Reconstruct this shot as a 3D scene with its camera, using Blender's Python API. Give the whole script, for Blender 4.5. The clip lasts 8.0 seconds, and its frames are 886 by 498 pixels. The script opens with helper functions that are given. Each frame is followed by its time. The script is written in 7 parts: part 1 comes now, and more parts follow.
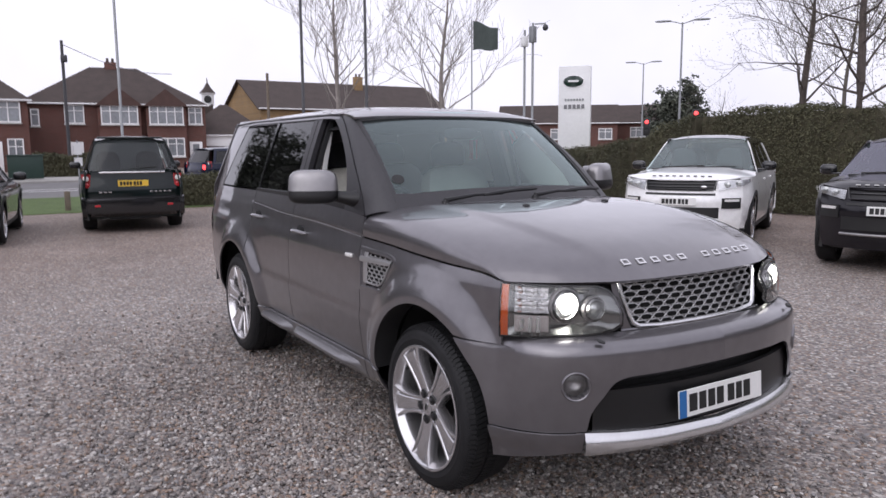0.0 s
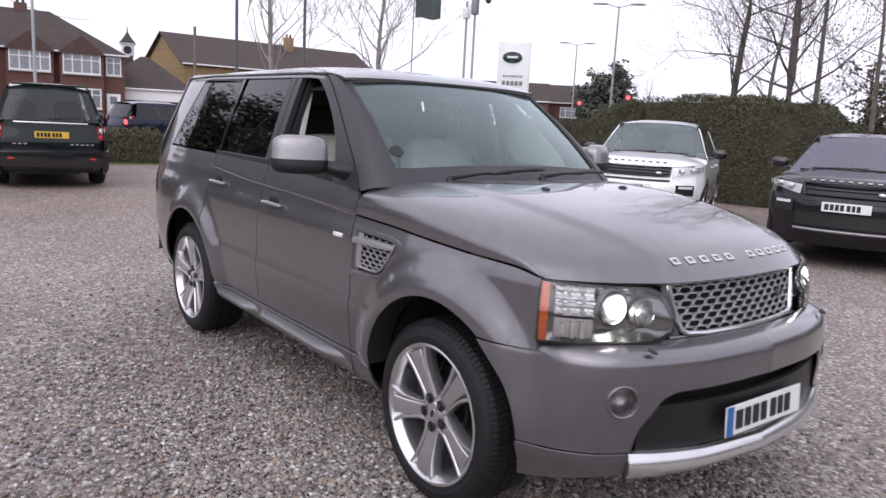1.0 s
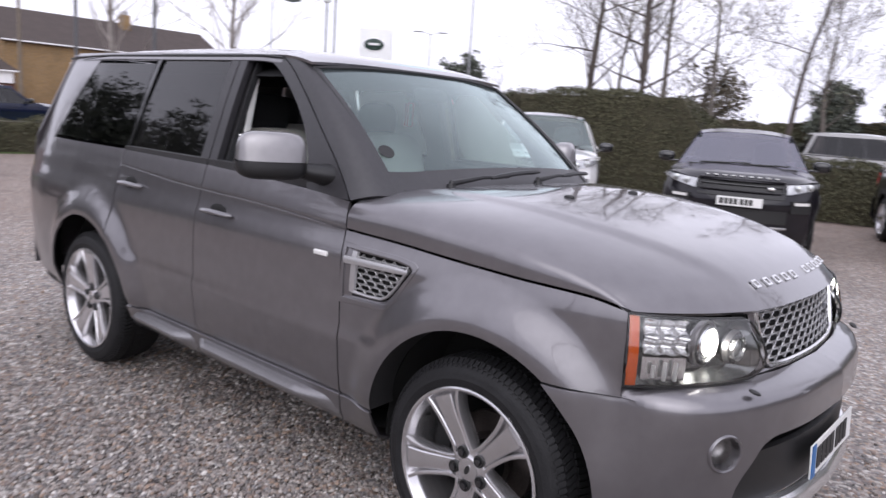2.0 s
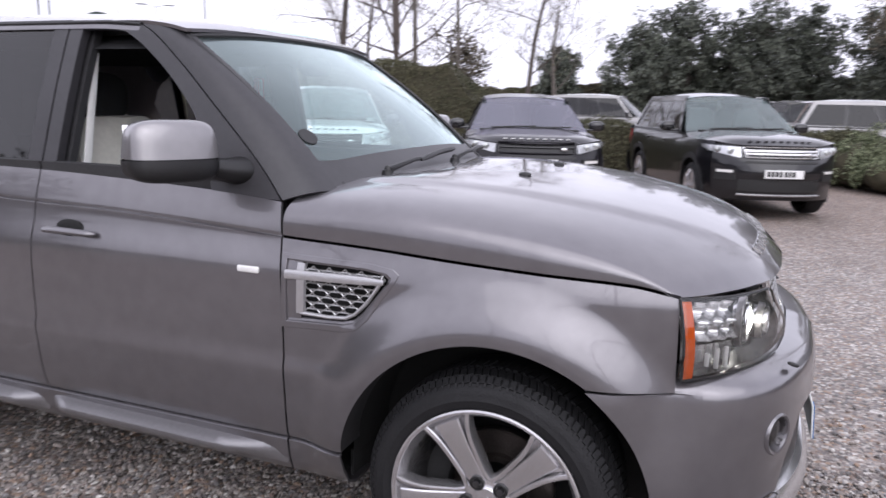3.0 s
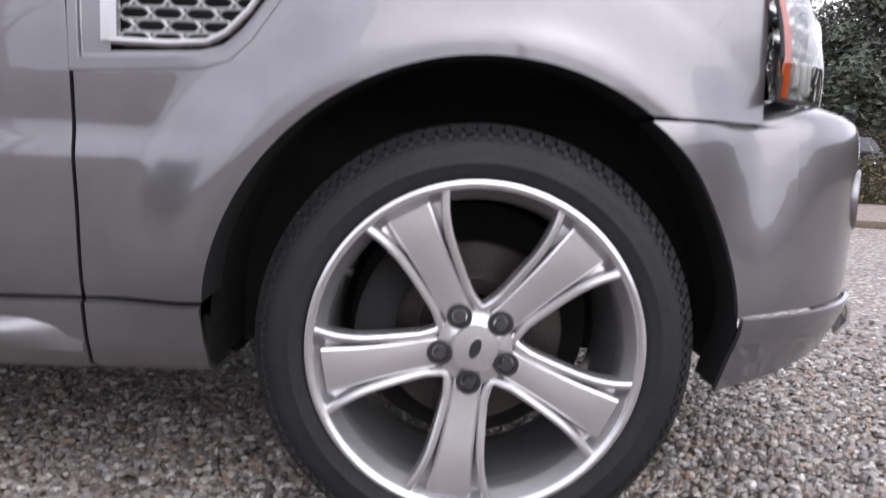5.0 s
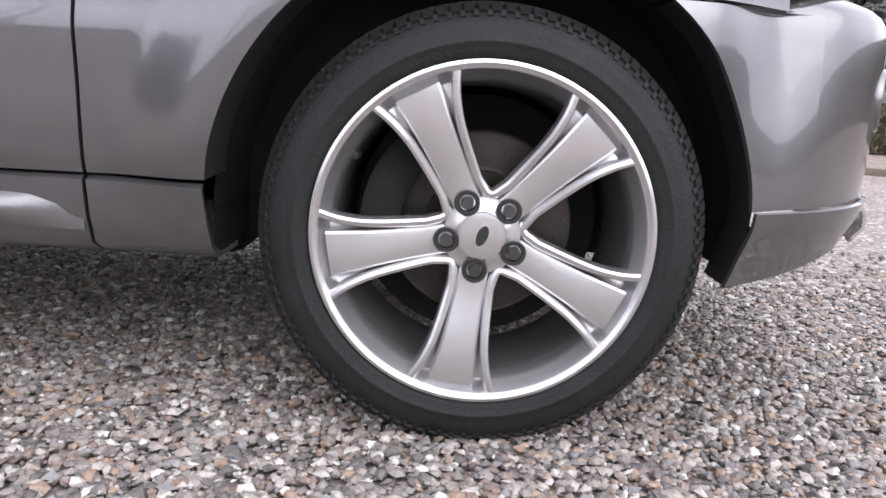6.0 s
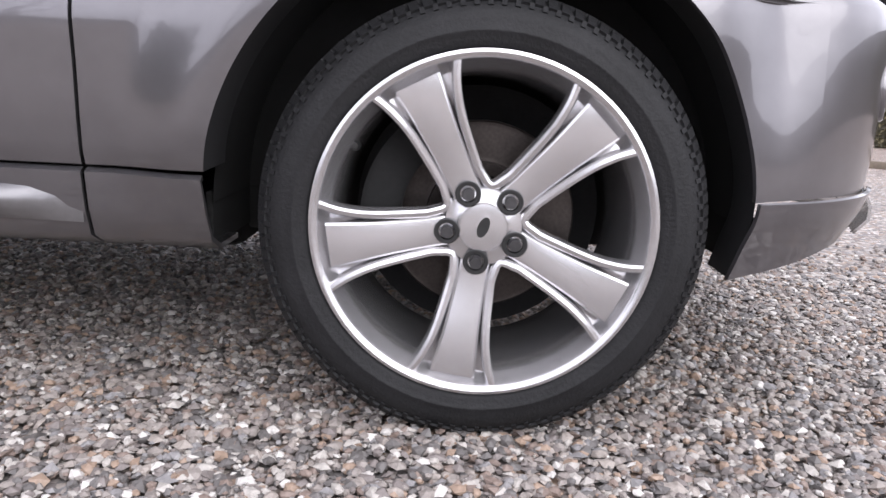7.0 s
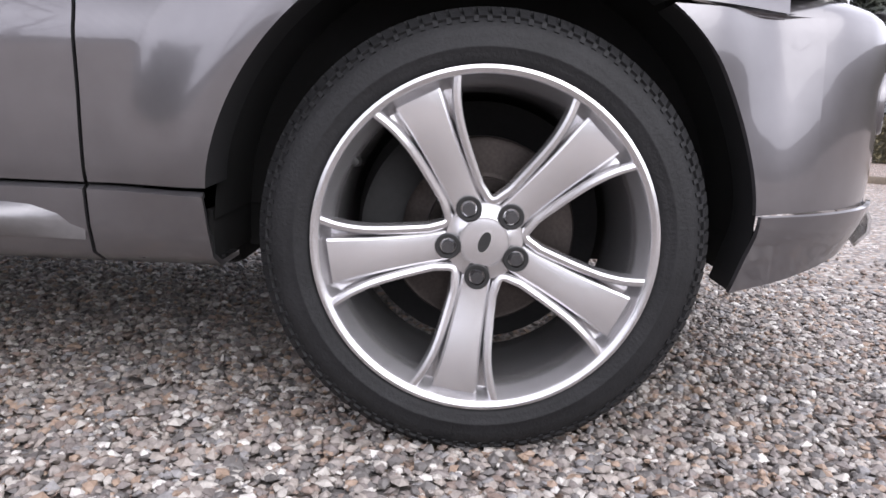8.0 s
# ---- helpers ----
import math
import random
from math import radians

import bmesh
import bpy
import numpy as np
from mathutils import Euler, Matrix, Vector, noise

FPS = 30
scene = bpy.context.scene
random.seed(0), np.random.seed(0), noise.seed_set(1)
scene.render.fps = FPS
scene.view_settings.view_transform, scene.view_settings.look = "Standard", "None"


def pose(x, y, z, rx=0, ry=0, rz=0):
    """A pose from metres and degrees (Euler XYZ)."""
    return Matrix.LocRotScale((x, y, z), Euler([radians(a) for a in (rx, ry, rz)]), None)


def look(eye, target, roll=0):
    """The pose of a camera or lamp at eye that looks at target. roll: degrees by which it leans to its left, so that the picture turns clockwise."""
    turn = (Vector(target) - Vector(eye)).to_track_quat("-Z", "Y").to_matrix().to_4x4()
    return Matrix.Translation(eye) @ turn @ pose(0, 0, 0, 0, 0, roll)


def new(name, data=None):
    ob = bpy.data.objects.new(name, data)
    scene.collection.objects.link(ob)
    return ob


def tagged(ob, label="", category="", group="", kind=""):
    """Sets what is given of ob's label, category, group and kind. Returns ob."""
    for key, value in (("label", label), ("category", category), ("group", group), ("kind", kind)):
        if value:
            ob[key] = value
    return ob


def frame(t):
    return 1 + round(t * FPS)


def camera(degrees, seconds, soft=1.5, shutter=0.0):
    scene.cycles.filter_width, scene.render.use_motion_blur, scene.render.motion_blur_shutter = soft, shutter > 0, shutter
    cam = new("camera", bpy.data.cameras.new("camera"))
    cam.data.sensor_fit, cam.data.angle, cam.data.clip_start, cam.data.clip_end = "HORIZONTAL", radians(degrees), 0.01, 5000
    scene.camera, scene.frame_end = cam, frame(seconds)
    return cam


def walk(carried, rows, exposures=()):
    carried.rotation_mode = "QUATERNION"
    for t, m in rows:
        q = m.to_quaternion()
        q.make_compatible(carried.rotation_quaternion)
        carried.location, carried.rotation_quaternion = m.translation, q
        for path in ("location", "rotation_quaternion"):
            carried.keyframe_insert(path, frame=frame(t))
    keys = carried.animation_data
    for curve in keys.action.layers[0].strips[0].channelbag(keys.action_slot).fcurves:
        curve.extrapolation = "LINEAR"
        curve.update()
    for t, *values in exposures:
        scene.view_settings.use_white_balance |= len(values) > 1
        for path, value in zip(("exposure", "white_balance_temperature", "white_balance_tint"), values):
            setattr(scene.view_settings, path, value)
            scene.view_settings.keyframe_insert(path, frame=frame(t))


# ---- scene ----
cam = camera(61.6, 8.0, shutter=0.4)
PATH = [
    (0, (2.76, -2.534, 1.521), (1.081, -1.483, 1.249), -0.4),
    (0.5, (2.542, -2.576, 1.489), (0.906, -1.473, 1.163), 2.7),
    (1, (2.191, -2.613, 1.511), (0.641, -1.396, 1.168), 3.1),
    (1.2, (2.045, -2.649, 1.503), (0.509, -1.418, 1.15), 4.1),
    (2.5, (0.94, -2.735, 1.505), (-0.05, -1.036, 1.136), 2.1),
    (3, (0.562, -2.736, 1.472), (-0.146, -0.906, 1.084), 1.3),
    (3.5, (0.286, -2.613, 1.448), (-0.154, -0.688, 1.13), 2.1),
    (4, (0.067, -2.4, 1.436), (-0.205, -0.448, 1.097), 0.8),
    (4.3, (-0.043, -2.262, 1.305), (-0.123, -0.294, 0.96), 1.1),
    (4.5, (-0.06, -2.207, 1.09), (-0.112, -0.244, 0.709), 1.0),
    (4.6, (-0.045, -2.183, 0.994), (-0.081, -0.227, 0.582), 1.3),
    (5, (-0.086, -2.109, 0.69), (-0.05, -0.126, 0.43), 1.8),
    (5.2, (-0.1, -2.104, 0.63), (-0.06, -0.125, 0.345), 2.3),
    (6.3, (-0.08, -2.097, 0.583), (-0.058, -0.14, 0.17), 3.3),
    (6.5, (-0.081, -2.095, 0.581), (-0.065, -0.136, 0.178), 3.2),
    (7, (-0.078, -2.092, 0.578), (-0.063, -0.136, 0.164), 3.0),
    (7.5, (-0.074, -2.092, 0.579), (-0.06, -0.135, 0.165), 3.0),
    (8, (-0.08, -2.095, 0.573), (-0.067, -0.129, 0.207), 2.6),
]
walk(cam, [(t, look(eye, target, roll)) for t, eye, target, roll in PATH],
     exposures=((0, 0.13, 6200, 15), (0.5, 0.28, 6200, 15), (1, 0.38, 6200, 15), (2.5, 0.54, 6150, 15), (3.5, 0.64, 6150, 15), (4.0, 0.45, 6150, 15), (4.5, 0.48, 6150, 15), (5.0, 0.97, 6200, 12), (5.3, 1.2, 6200, 12), (6.5, 1.17, 6250, 12), (8, 1.15, 6250, 12)))

# ---- world and light: a bright overcast sky ----
world = bpy.data.worlds.new("overcast_sky")
scene.world = world
world.use_nodes = True
wn, wl = world.node_tree.nodes, world.node_tree.links
wn.clear()
sky = wn.new("ShaderNodeTexSky")
sky.sky_type, sky.sun_disc = "NISHITA", False
sky.sun_elevation, sky.sun_rotation = radians(38), radians(150)
sky.air_density, sky.dust_density, sky.ozone_density = 1.0, 4.0, 1.0
fade = wn.new("ShaderNodeHueSaturation")
fade.inputs["Saturation"].default_value = 0.12
veil = wn.new("ShaderNodeMixRGB")
veil.inputs["Fac"].default_value = 0.75
cloud_place = wn.new("ShaderNodeTexCoord")
cloud = wn.new("ShaderNodeTexNoise")
cloud.inputs["Scale"].default_value, cloud.inputs["Detail"].default_value = 2.2, 5
cloud_ramp = wn.new("ShaderNodeValToRGB")
cloud_ramp.color_ramp.elements[0].position, cloud_ramp.color_ramp.elements[1].position = 0.3, 0.75
cloud_ramp.color_ramp.elements[0].color = (9.3, 9.15, 10.2, 1)
cloud_ramp.color_ramp.elements[1].color = (12.9, 12.6, 13.5, 1)
back = wn.new("ShaderNodeBackground")
back.inputs["Strength"].default_value = 0.1
wout = wn.new("ShaderNodeOutputWorld")
wl.new(cloud_place.outputs["Generated"], cloud.inputs["Vector"])
wl.new(cloud.outputs["Fac"], cloud_ramp.inputs["Fac"])
wl.new(sky.outputs["Color"], fade.inputs["Color"])
wl.new(fade.outputs["Color"], veil.inputs["Color1"])
wl.new(cloud_ramp.outputs["Color"], veil.inputs["Color2"])
wl.new(veil.outputs["Color"], back.inputs["Color"])
wl.new(back.outputs["Background"], wout.inputs["Surface"])
sun_data = bpy.data.lights.new("sun", "SUN")
sun_data.energy, sun_data.angle, sun_data.color = 0.8, radians(75), (1.0, 0.97, 0.92)
sun = new("sun", sun_data)
sun.matrix_world = look((6, -10, 12), (0, 0, 0))


# ---- materials ----
def material(name, color, rough=0.5, metal=0.0, vary=0.0, vary_scale=8.0, bump=0.0, bump_scale=60.0, coat=0.0, second=None, island=0.0, spec=0.5, detail=6.0):
    """A principled material with two scales of variation and fine relief, in object space."""
    m = bpy.data.materials.new(name)
    m.use_nodes = True
    n, l = m.node_tree.nodes, m.node_tree.links
    b = n["Principled BSDF"]
    b.inputs["Base Color"].default_value = (*color, 1)
    b.inputs["Roughness"].default_value = rough
    b.inputs["Metallic"].default_value = metal
    b.inputs["Coat Weight"].default_value = coat
    b.inputs["Coat Roughness"].default_value = 0.04
    b.inputs["Specular IOR Level"].default_value = spec
    where = n.new("ShaderNodeTexCoord")
    if vary or second:
        big, small = n.new("ShaderNodeTexNoise"), n.new("ShaderNodeTexNoise")
        for node, s in ((big, vary_scale), (small, vary_scale * 9)):
            node.inputs["Scale"].default_value, node.inputs["Detail"].default_value = s, detail
            l.new(where.outputs["Object"], node.inputs["Vector"])
        both = n.new("ShaderNodeMath")
        both.operation = "MULTIPLY_ADD"
        both.inputs[1].default_value = 0.5
        l.new(small.outputs["Fac"], both.inputs[0])
        half = n.new("ShaderNodeMath")
        half.operation = "MULTIPLY"
        half.inputs[1].default_value = 0.5
        l.new(big.outputs["Fac"], half.inputs[0])
        l.new(half.outputs[0], both.inputs[2])
        last = both
        if island:
            geo = n.new("ShaderNodeNewGeometry")
            add = n.new("ShaderNodeMath")
            add.operation = "MULTIPLY_ADD"
            add.inputs[1].default_value = island
            l.new(geo.outputs["Random Per Island"], add.inputs[0])
            low = n.new("ShaderNodeMath")
            low.operation = "SUBTRACT"
            low.inputs[1].default_value = island / 2
            l.new(both.outputs[0], low.inputs[0])
            l.new(low.outputs[0], add.inputs[2])
            last = add
        ramp = n.new("ShaderNodeValToRGB")
        dark = tuple(c * (1 - vary) for c in color)
        bright = second or tuple(min(1, c * (1 + vary)) for c in color)
        ramp.color_ramp.elements[0].position, ramp.color_ramp.elements[1].position = 0.3, 0.7
        ramp.color_ramp.elements[0].color, ramp.color_ramp.elements[1].color = (*dark, 1), (*bright, 1)
        l.new(last.outputs[0], ramp.inputs["Fac"])
        l.new(ramp.outputs["Color"], b.inputs["Base Color"])
    if bump:
        fine = n.new("ShaderNodeTexNoise")
        fine.inputs["Scale"].default_value, fine.inputs["Detail"].default_value = bump_scale, 5
        relief = n.new("ShaderNodeBump")
        relief.inputs["Strength"].default_value, relief.inputs["Distance"].default_value = bump, 0.01
        l.new(where.outputs["Object"], fine.inputs["Vector"])
        l.new(fine.outputs["Fac"], relief.inputs["Height"])
        l.new(relief.outputs["Normal"], b.inputs["Normal"])
    return m


def glass_material(name, color, clear, rough=0.02, film=0.0, ior=1.55, sheen=(1, 1, 1), faces=1.0):
    """Thin glass: a mix of a tinted clear sheet and a mirror by Fresnel, with a thin pale film that paints in sky haze.
    """
    m = bpy.data.materials.new(name)
    m.use_nodes = True
    n, l = m.node_tree.nodes, m.node_tree.links
    n.clear()
    out, mix, see, shine, fres = (n.new(k) for k in ("ShaderNodeOutputMaterial", "ShaderNodeMixShader", "ShaderNodeBsdfTransparent", "ShaderNodeBsdfGlossy", "ShaderNodeFresnel"))
    see.inputs["Color"].default_value = (*[c * clear for c in color], 1)
    shine.inputs["Roughness"].default_value = rough
    fres.inputs["IOR"].default_value = ior
    both = n.new("ShaderNodeMath")
    both.operation, both.use_clamp = "MULTIPLY", True
    both.inputs[1].default_value = faces
    shine.inputs["Color"].default_value = (*sheen, 1)
    l.new(fres.outputs[0], both.inputs[0])
    l.new(both.outputs[0], mix.inputs["Fac"])
    l.new(see.outputs[0], mix.inputs[1])
    l.new(shine.outputs[0], mix.inputs[2])
    if film:
        pale_haze, over, cloudy, amount = (n.new(k) for k in ("ShaderNodeBsdfDiffuse", "ShaderNodeMixShader", "ShaderNodeTexNoise", "ShaderNodeMapRange"))
        # pale teal coat paints the hazy sky brightness into the glass
        pale_haze.inputs["Color"].default_value = (0.50, 0.62, 0.62, 1)
        cloudy.inputs["Scale"].default_value = 3.0
        amount.inputs["To Min"].default_value, amount.inputs["To Max"].default_value = film * 0.7, film * 1.3
        l.new(cloudy.outputs["Fac"], amount.inputs["Value"])
        l.new(amount.outputs["Result"], over.inputs["Fac"])
        l.new(mix.outputs[0], over.inputs[1])
        l.new(pale_haze.outputs[0], over.inputs[2])
        l.new(over.outputs[0], out.inputs["Surface"])
    else:
        l.new(mix.outputs[0], out.inputs["Surface"])
    return m


def glow_material(name, color, strength):
    m = bpy.data.materials.new(name)
    m.use_nodes = True
    b = m.node_tree.nodes["Principled BSDF"]
    b.inputs["Base Color"].default_value = (*color, 1)
    b.inputs["Emission Color"].default_value = (*color, 1)
    b.inputs["Emission Strength"].default_value = strength
    return m


def paint_material(name, color, metal, rough=0.38, dirt=0.12, coat=1.0, spec=0.5):
    """Car paint: fine metal flake under clear coat, with a thin road film."""
    m = material(name, color, rough, metal, vary=dirt, vary_scale=1.7, coat=coat, spec=spec)
    n, l = m.node_tree.nodes, m.node_tree.links
    b = n["Principled BSDF"]
    where, flake, ramp = n.new("ShaderNodeTexCoord"), n.new("ShaderNodeTexNoise"), n.new("ShaderNodeMapRange")
    flake.inputs["Scale"].default_value, flake.inputs["Detail"].default_value = 3.0, 8
    ramp.inputs["To Min"].default_value, ramp.inputs["To Max"].default_value = 0.012, 0.035
    l.new(where.outputs["Object"], flake.inputs["Vector"])
    l.new(flake.outputs["Fac"], ramp.inputs["Value"])
    l.new(ramp.outputs["Result"], b.inputs["Coat Roughness"])
    return m


PAINT_GREY = paint_material("warm_grey_metallic_paint", (0.172, 0.165, 0.174), 0.75, 0.30, coat=1.0)
PAINT_WHITE = paint_material("white_paint", (0.88, 0.88, 0.88), 0.0)
PAINT_BLACK = paint_material("black_paint", (0.006, 0.006, 0.0075), 0.0, 0.3, 0.3, 1.0, 0.2)
PAINT_NIGHT = paint_material("dark_grey_violet_paint", (0.010, 0.009, 0.012), 0.1, 0.3, 0.3, 0.7, 0.1)
PAINT_GREEN = paint_material("dark_green_paint", (0.004, 0.009, 0.009), 0.1, 0.3, 0.3, 0.7, 0.1)
PAINT_BLUE = paint_material("dark_blue_paint", (0.008, 0.012, 0.035), 0.1, 0.3, 0.3, 0.7, 0.1)
PAINT_SILVER = paint_material("silver_paint", (0.31, 0.305, 0.30), 0.6)
TRIM = material("black_textured_plastic", (0.022, 0.022, 0.023), 0.55, vary=0.25, bump=0.15, bump_scale=400)
TRIM_SATIN = material("dark_grey_satin_trim", (0.031, 0.030, 0.033), 0.42, vary=0.2, vary_scale=5)
GLOSS_BLACK = material("gloss_black_trim", (0.012, 0.012, 0.013), 0.12, coat=0.5, vary=0.2)
BLACK_PLASTIC = material("deep_black_plastic", (0.007, 0.007, 0.0075), 0.42, vary=0.2, bump=0.1, bump_scale=400)
VOID = material("dark_underbody", (0.008, 0.008, 0.008), 0.9, vary=0.4, vary_scale=12)
RUBBER = material("tyre_rubber", (0.013, 0.013, 0.014), 0.62, vary=0.35, vary_scale=14, bump=0.2, bump_scale=180, spec=0.3)
ALLOY = material("silver_painted_alloy", (0.63, 0.62, 0.63), 0.25, 0.88, vary=0.05, vary_scale=7, coat=0.2)
ALLOY_DARK = material("grimy_alloy", (0.34, 0.33, 0.33), 0.45, 0.85, vary=0.3, vary_scale=12, bump=0.05)
CHROME = material("satin_silver_trim", (0.72, 0.72, 0.72), 0.22, 0.9, vary=0.05)
VENT_SILVER = material("satin_grey_silver", (0.50, 0.495, 0.50), 0.34, 0.8, vary=0.08)
MESH_SILVER = material("silver_mesh", (0.40, 0.40, 0.40), 0.32, 0.85, vary=0.1)
STEEL = material("worn_brake_steel", (0.055, 0.047, 0.043), 0.42, 0.8, vary=0.35, vary_scale=18)
NUT = material("dark_chrome_nut", (0.11, 0.11, 0.115), 0.3, 0.9, vary=0.2)
GLASS = glass_material("green_tinted_glass", (0.86, 0.97, 0.94), 0.86)
GLASS_FILM = glass_material("hazed_green_windscreen_glass", (0.80, 0.97, 0.94), 0.88, rough=0.04, film=0.05, ior=1.5, sheen=(0.86, 1.0, 0.99), faces=1.8)
GLASS_DARK = glass_material("dark_privacy_glass", (0.55, 0.55, 0.6), 0.22)
GLASS_VIOLET = glass_material("violet_coated_glass", (0.6, 0.55, 0.75), 0.6, 0.03, film=0.05, ior=2.3, sheen=(0.90, 0.86, 1.0))
GLASS_PALE = glass_material("pale_green_windscreen_glass", (0.82, 0.97, 0.95), 0.9, film=0.16, ior=1.5)
LENS = glass_material("clear_lamp_cover", (1, 1, 1), 0.95)
ORANGE = material("orange_reflector", (0.62, 0.12, 0.015), 0.2, vary=0.15, vary_scale=60, coat=0.6)
RED = material("red_lamp_plastic", (0.45, 0.01, 0.015), 0.2, coat=0.6, vary=0.1)
LAMP_ON = glow_material("lit_lamp", (1.0, 0.97, 0.86), 9.0)
RED_ON = glow_material("lit_red_lamp", (1.0, 0.06, 0.06), 2.5)
PLATE_WHITE = material("white_plate", (0.75, 0.75, 0.73), 0.4, vary=0.06)
PLATE_YELLOW = material("yellow_plate", (0.75, 0.5, 0.06), 0.4, vary=0.06)
PLATE_BLUE = material("blue_plate_band", (0.02, 0.13, 0.36), 0.4, vary=0.1)
INK = material("black_ink", (0.012, 0.012, 0.012), 0.5, vary=0.1)
LEATHER = material("ivory_leather", (0.62, 0.59, 0.53), 0.5, vary=0.1, vary_scale=6, bump=0.08, bump_scale=220)
CABIN = material("charcoal_cabin_plastic", (0.03, 0.03, 0.032), 0.6, vary=0.2, bump=0.1, bump_scale=300)
CLOTH = material("black_seat_cloth", (0.02, 0.02, 0.022), 0.85, vary=0.2, bump=0.1, bump_scale=400)


# ---- building helpers ----
def ip(x, pts):
    """Smooth monotone interpolation through pairs."""
    if x <= pts[0][0]:
        return pts[0][1]
    if x >= pts[-1][0]:
        return pts[-1][1]
    i = 0
    while x > pts[i + 1][0]:
        i += 1
    d = [(q[1] - p[1]) / (q[0] - p[0]) for p, q in zip(pts, pts[1:])]

    def slope(k):
        if k == 0:
            return d[0]
        if k == len(pts) - 1:
            return d[-1]
        return 0 if d[k - 1] * d[k] <= 0 else 2 * d[k - 1] * d[k] / (d[k - 1] + d[k])

    h = pts[i + 1][0] - pts[i][0]
    s = (x - pts[i][0]) / h
    return ((1 + 2 * s) * (1 - s) ** 2 * pts[i][1] + s * (1 - s) ** 2 * h * slope(i) + s * s * (3 - 2 * s) * pts[i + 1][1] + s * s * (s - 1) * h * slope(i + 1))


def smoothstep(a, b, x):
    s = max(0.0, min(1.0, (x - a) / (b - a)))
    return s * s * (3 - 2 * s)


def steps(a, b, n):
    return [a + (b - a) * i / n for i in range(n + 1)]


def grid(fn, us, vs, keep=None):
    bm = bmesh.new()
    rows = [[bm.verts.new(fn(u, v)) for v in vs] for u in us]
    for i in range(len(us) - 1):
        for j in range(len(vs) - 1):
            q = (rows[i][j], rows[i + 1][j], rows[i + 1][j + 1], rows[i][j + 1])
            if keep is None or keep(sum((w.co for w in q), Vector()) / 4):
                bm.faces.new(q)
    loose = [w for w in bm.verts if not w.link_faces]
    bmesh.ops.delete(bm, geom=loose, context="VERTS")
    return bm


def outward(bm, c):
    bm.normal_update()
    if sum(f.normal.dot(f.calc_center_median() - Vector(c)) * f.calc_area() for f in bm.faces) < 0:
        bmesh.ops.reverse_faces(bm, faces=bm.faces)
    return bm


def mesh_of(bm, name, mat, smooth=True, sharp=38):
    bm.normal_update()
    if smooth:
        for f in bm.faces:
            f.smooth = True
        for e in bm.edges:
            if len(e.link_faces) != 2 or e.calc_face_angle(0) > radians(sharp):
                e.smooth = False
    me = bpy.data.meshes.new(name)
    bm.to_mesh(me)
    bm.free()
    me.materials.append(mat)
    return me


def part(name, bm, mat, parent, label="", smooth=True, sharp=38, thick=0.0):
    ob = new(name, mesh_of(bm, name, mat, smooth, sharp))
    ob.parent = parent
    if thick:
        mod = ob.modifiers.new("thickness", "SOLIDIFY")
        mod.thickness, mod.offset = thick, -1
    return tagged(ob, label) if label else ob


def thing(name, label, category, group="", m=None, kind=""):
    ob = new(name)
    ob.empty_display_size = 0.2
    if m is not None:
        ob.matrix_basis = m
    return tagged(ob, label, category, group, kind)


def box(bm, c, s, bevel=0.0, seg=2, m=None):
    """Adds a bevelled box."""
    made = bmesh.ops.create_cube(bm, size=1, matrix=Matrix.Translation(c) @ (m or Matrix()) @ Matrix.Diagonal((*s, 1)))
    if bevel:
        es = list({e for v in made["verts"] for e in v.link_edges})
        bmesh.ops.bevel(bm, geom=es, offset=min(bevel, 0.49 * min(s)), segments=seg, affect="EDGES", profile=0.5)
    return bm


def boxed(c, s, bevel=0.0, seg=2, m=None):
    return box(bmesh.new(), c, s, bevel, seg, m)


def lathe(profile, n=64, axis="Y", c=(0, 0, 0)):
    """Turns pairs (radius, place along the axis) round the axis."""
    bm = bmesh.new()
    rings = []
    for r, a in profile:
        ring = []
        for k in range(n):
            t = math.tau * k / n
            p = {"Y": (r * math.cos(t), a, r * math.sin(t)), "Z": (r * math.cos(t), r * math.sin(t), a), "X": (a, r * math.cos(t), r * math.sin(t))}[axis]
            ring.append(bm.verts.new(Vector(p) + Vector(c)))
        rings.append(ring)
    for p, q in zip(rings, rings[1:]):
        for k in range(n):
            bm.faces.new((p[k], p[(k + 1) % n], q[(k + 1) % n], q[k]))
    for ring, r in ((rings[0], profile[0][0]), (rings[-1], profile[-1][0])):
        if r > 0:
            if r < 0.004:
                bm.faces.new(ring)
    bmesh.ops.recalc_face_normals(bm, faces=bm.faces)
    return bm


def tube(bm, pts, radius, n=8, flat=1.0, up=(0, 0, 1), cap=True):
    """Adds a tube along points; radius is a number or one per point."""
    rings = []
    pts = [Vector(p) for p in pts]
    for i, p in enumerate(pts):
        d = (pts[min(i + 1, len(pts) - 1)] - pts[max(i - 1, 0)]).normalized()
        a = d.cross(Vector(up))
        a = a.normalized() if a.length > 1e-4 else d.orthogonal().normalized()
        b = d.cross(a).normalized()
        r = radius[i] if isinstance(radius, (list, tuple)) else radius
        rings.append([bm.verts.new(p + r * (a * math.cos(math.tau * k / n) + flat * b * math.sin(math.tau * k / n))) for k in range(n)])
    for p, q in zip(rings, rings[1:]):
        for k in range(n):
            bm.faces.new((p[k], p[(k + 1) % n], q[(k + 1) % n], q[k]))
    if cap:
        bm.faces.new(rings[0][::-1]), bm.faces.new(rings[-1])
    return bm


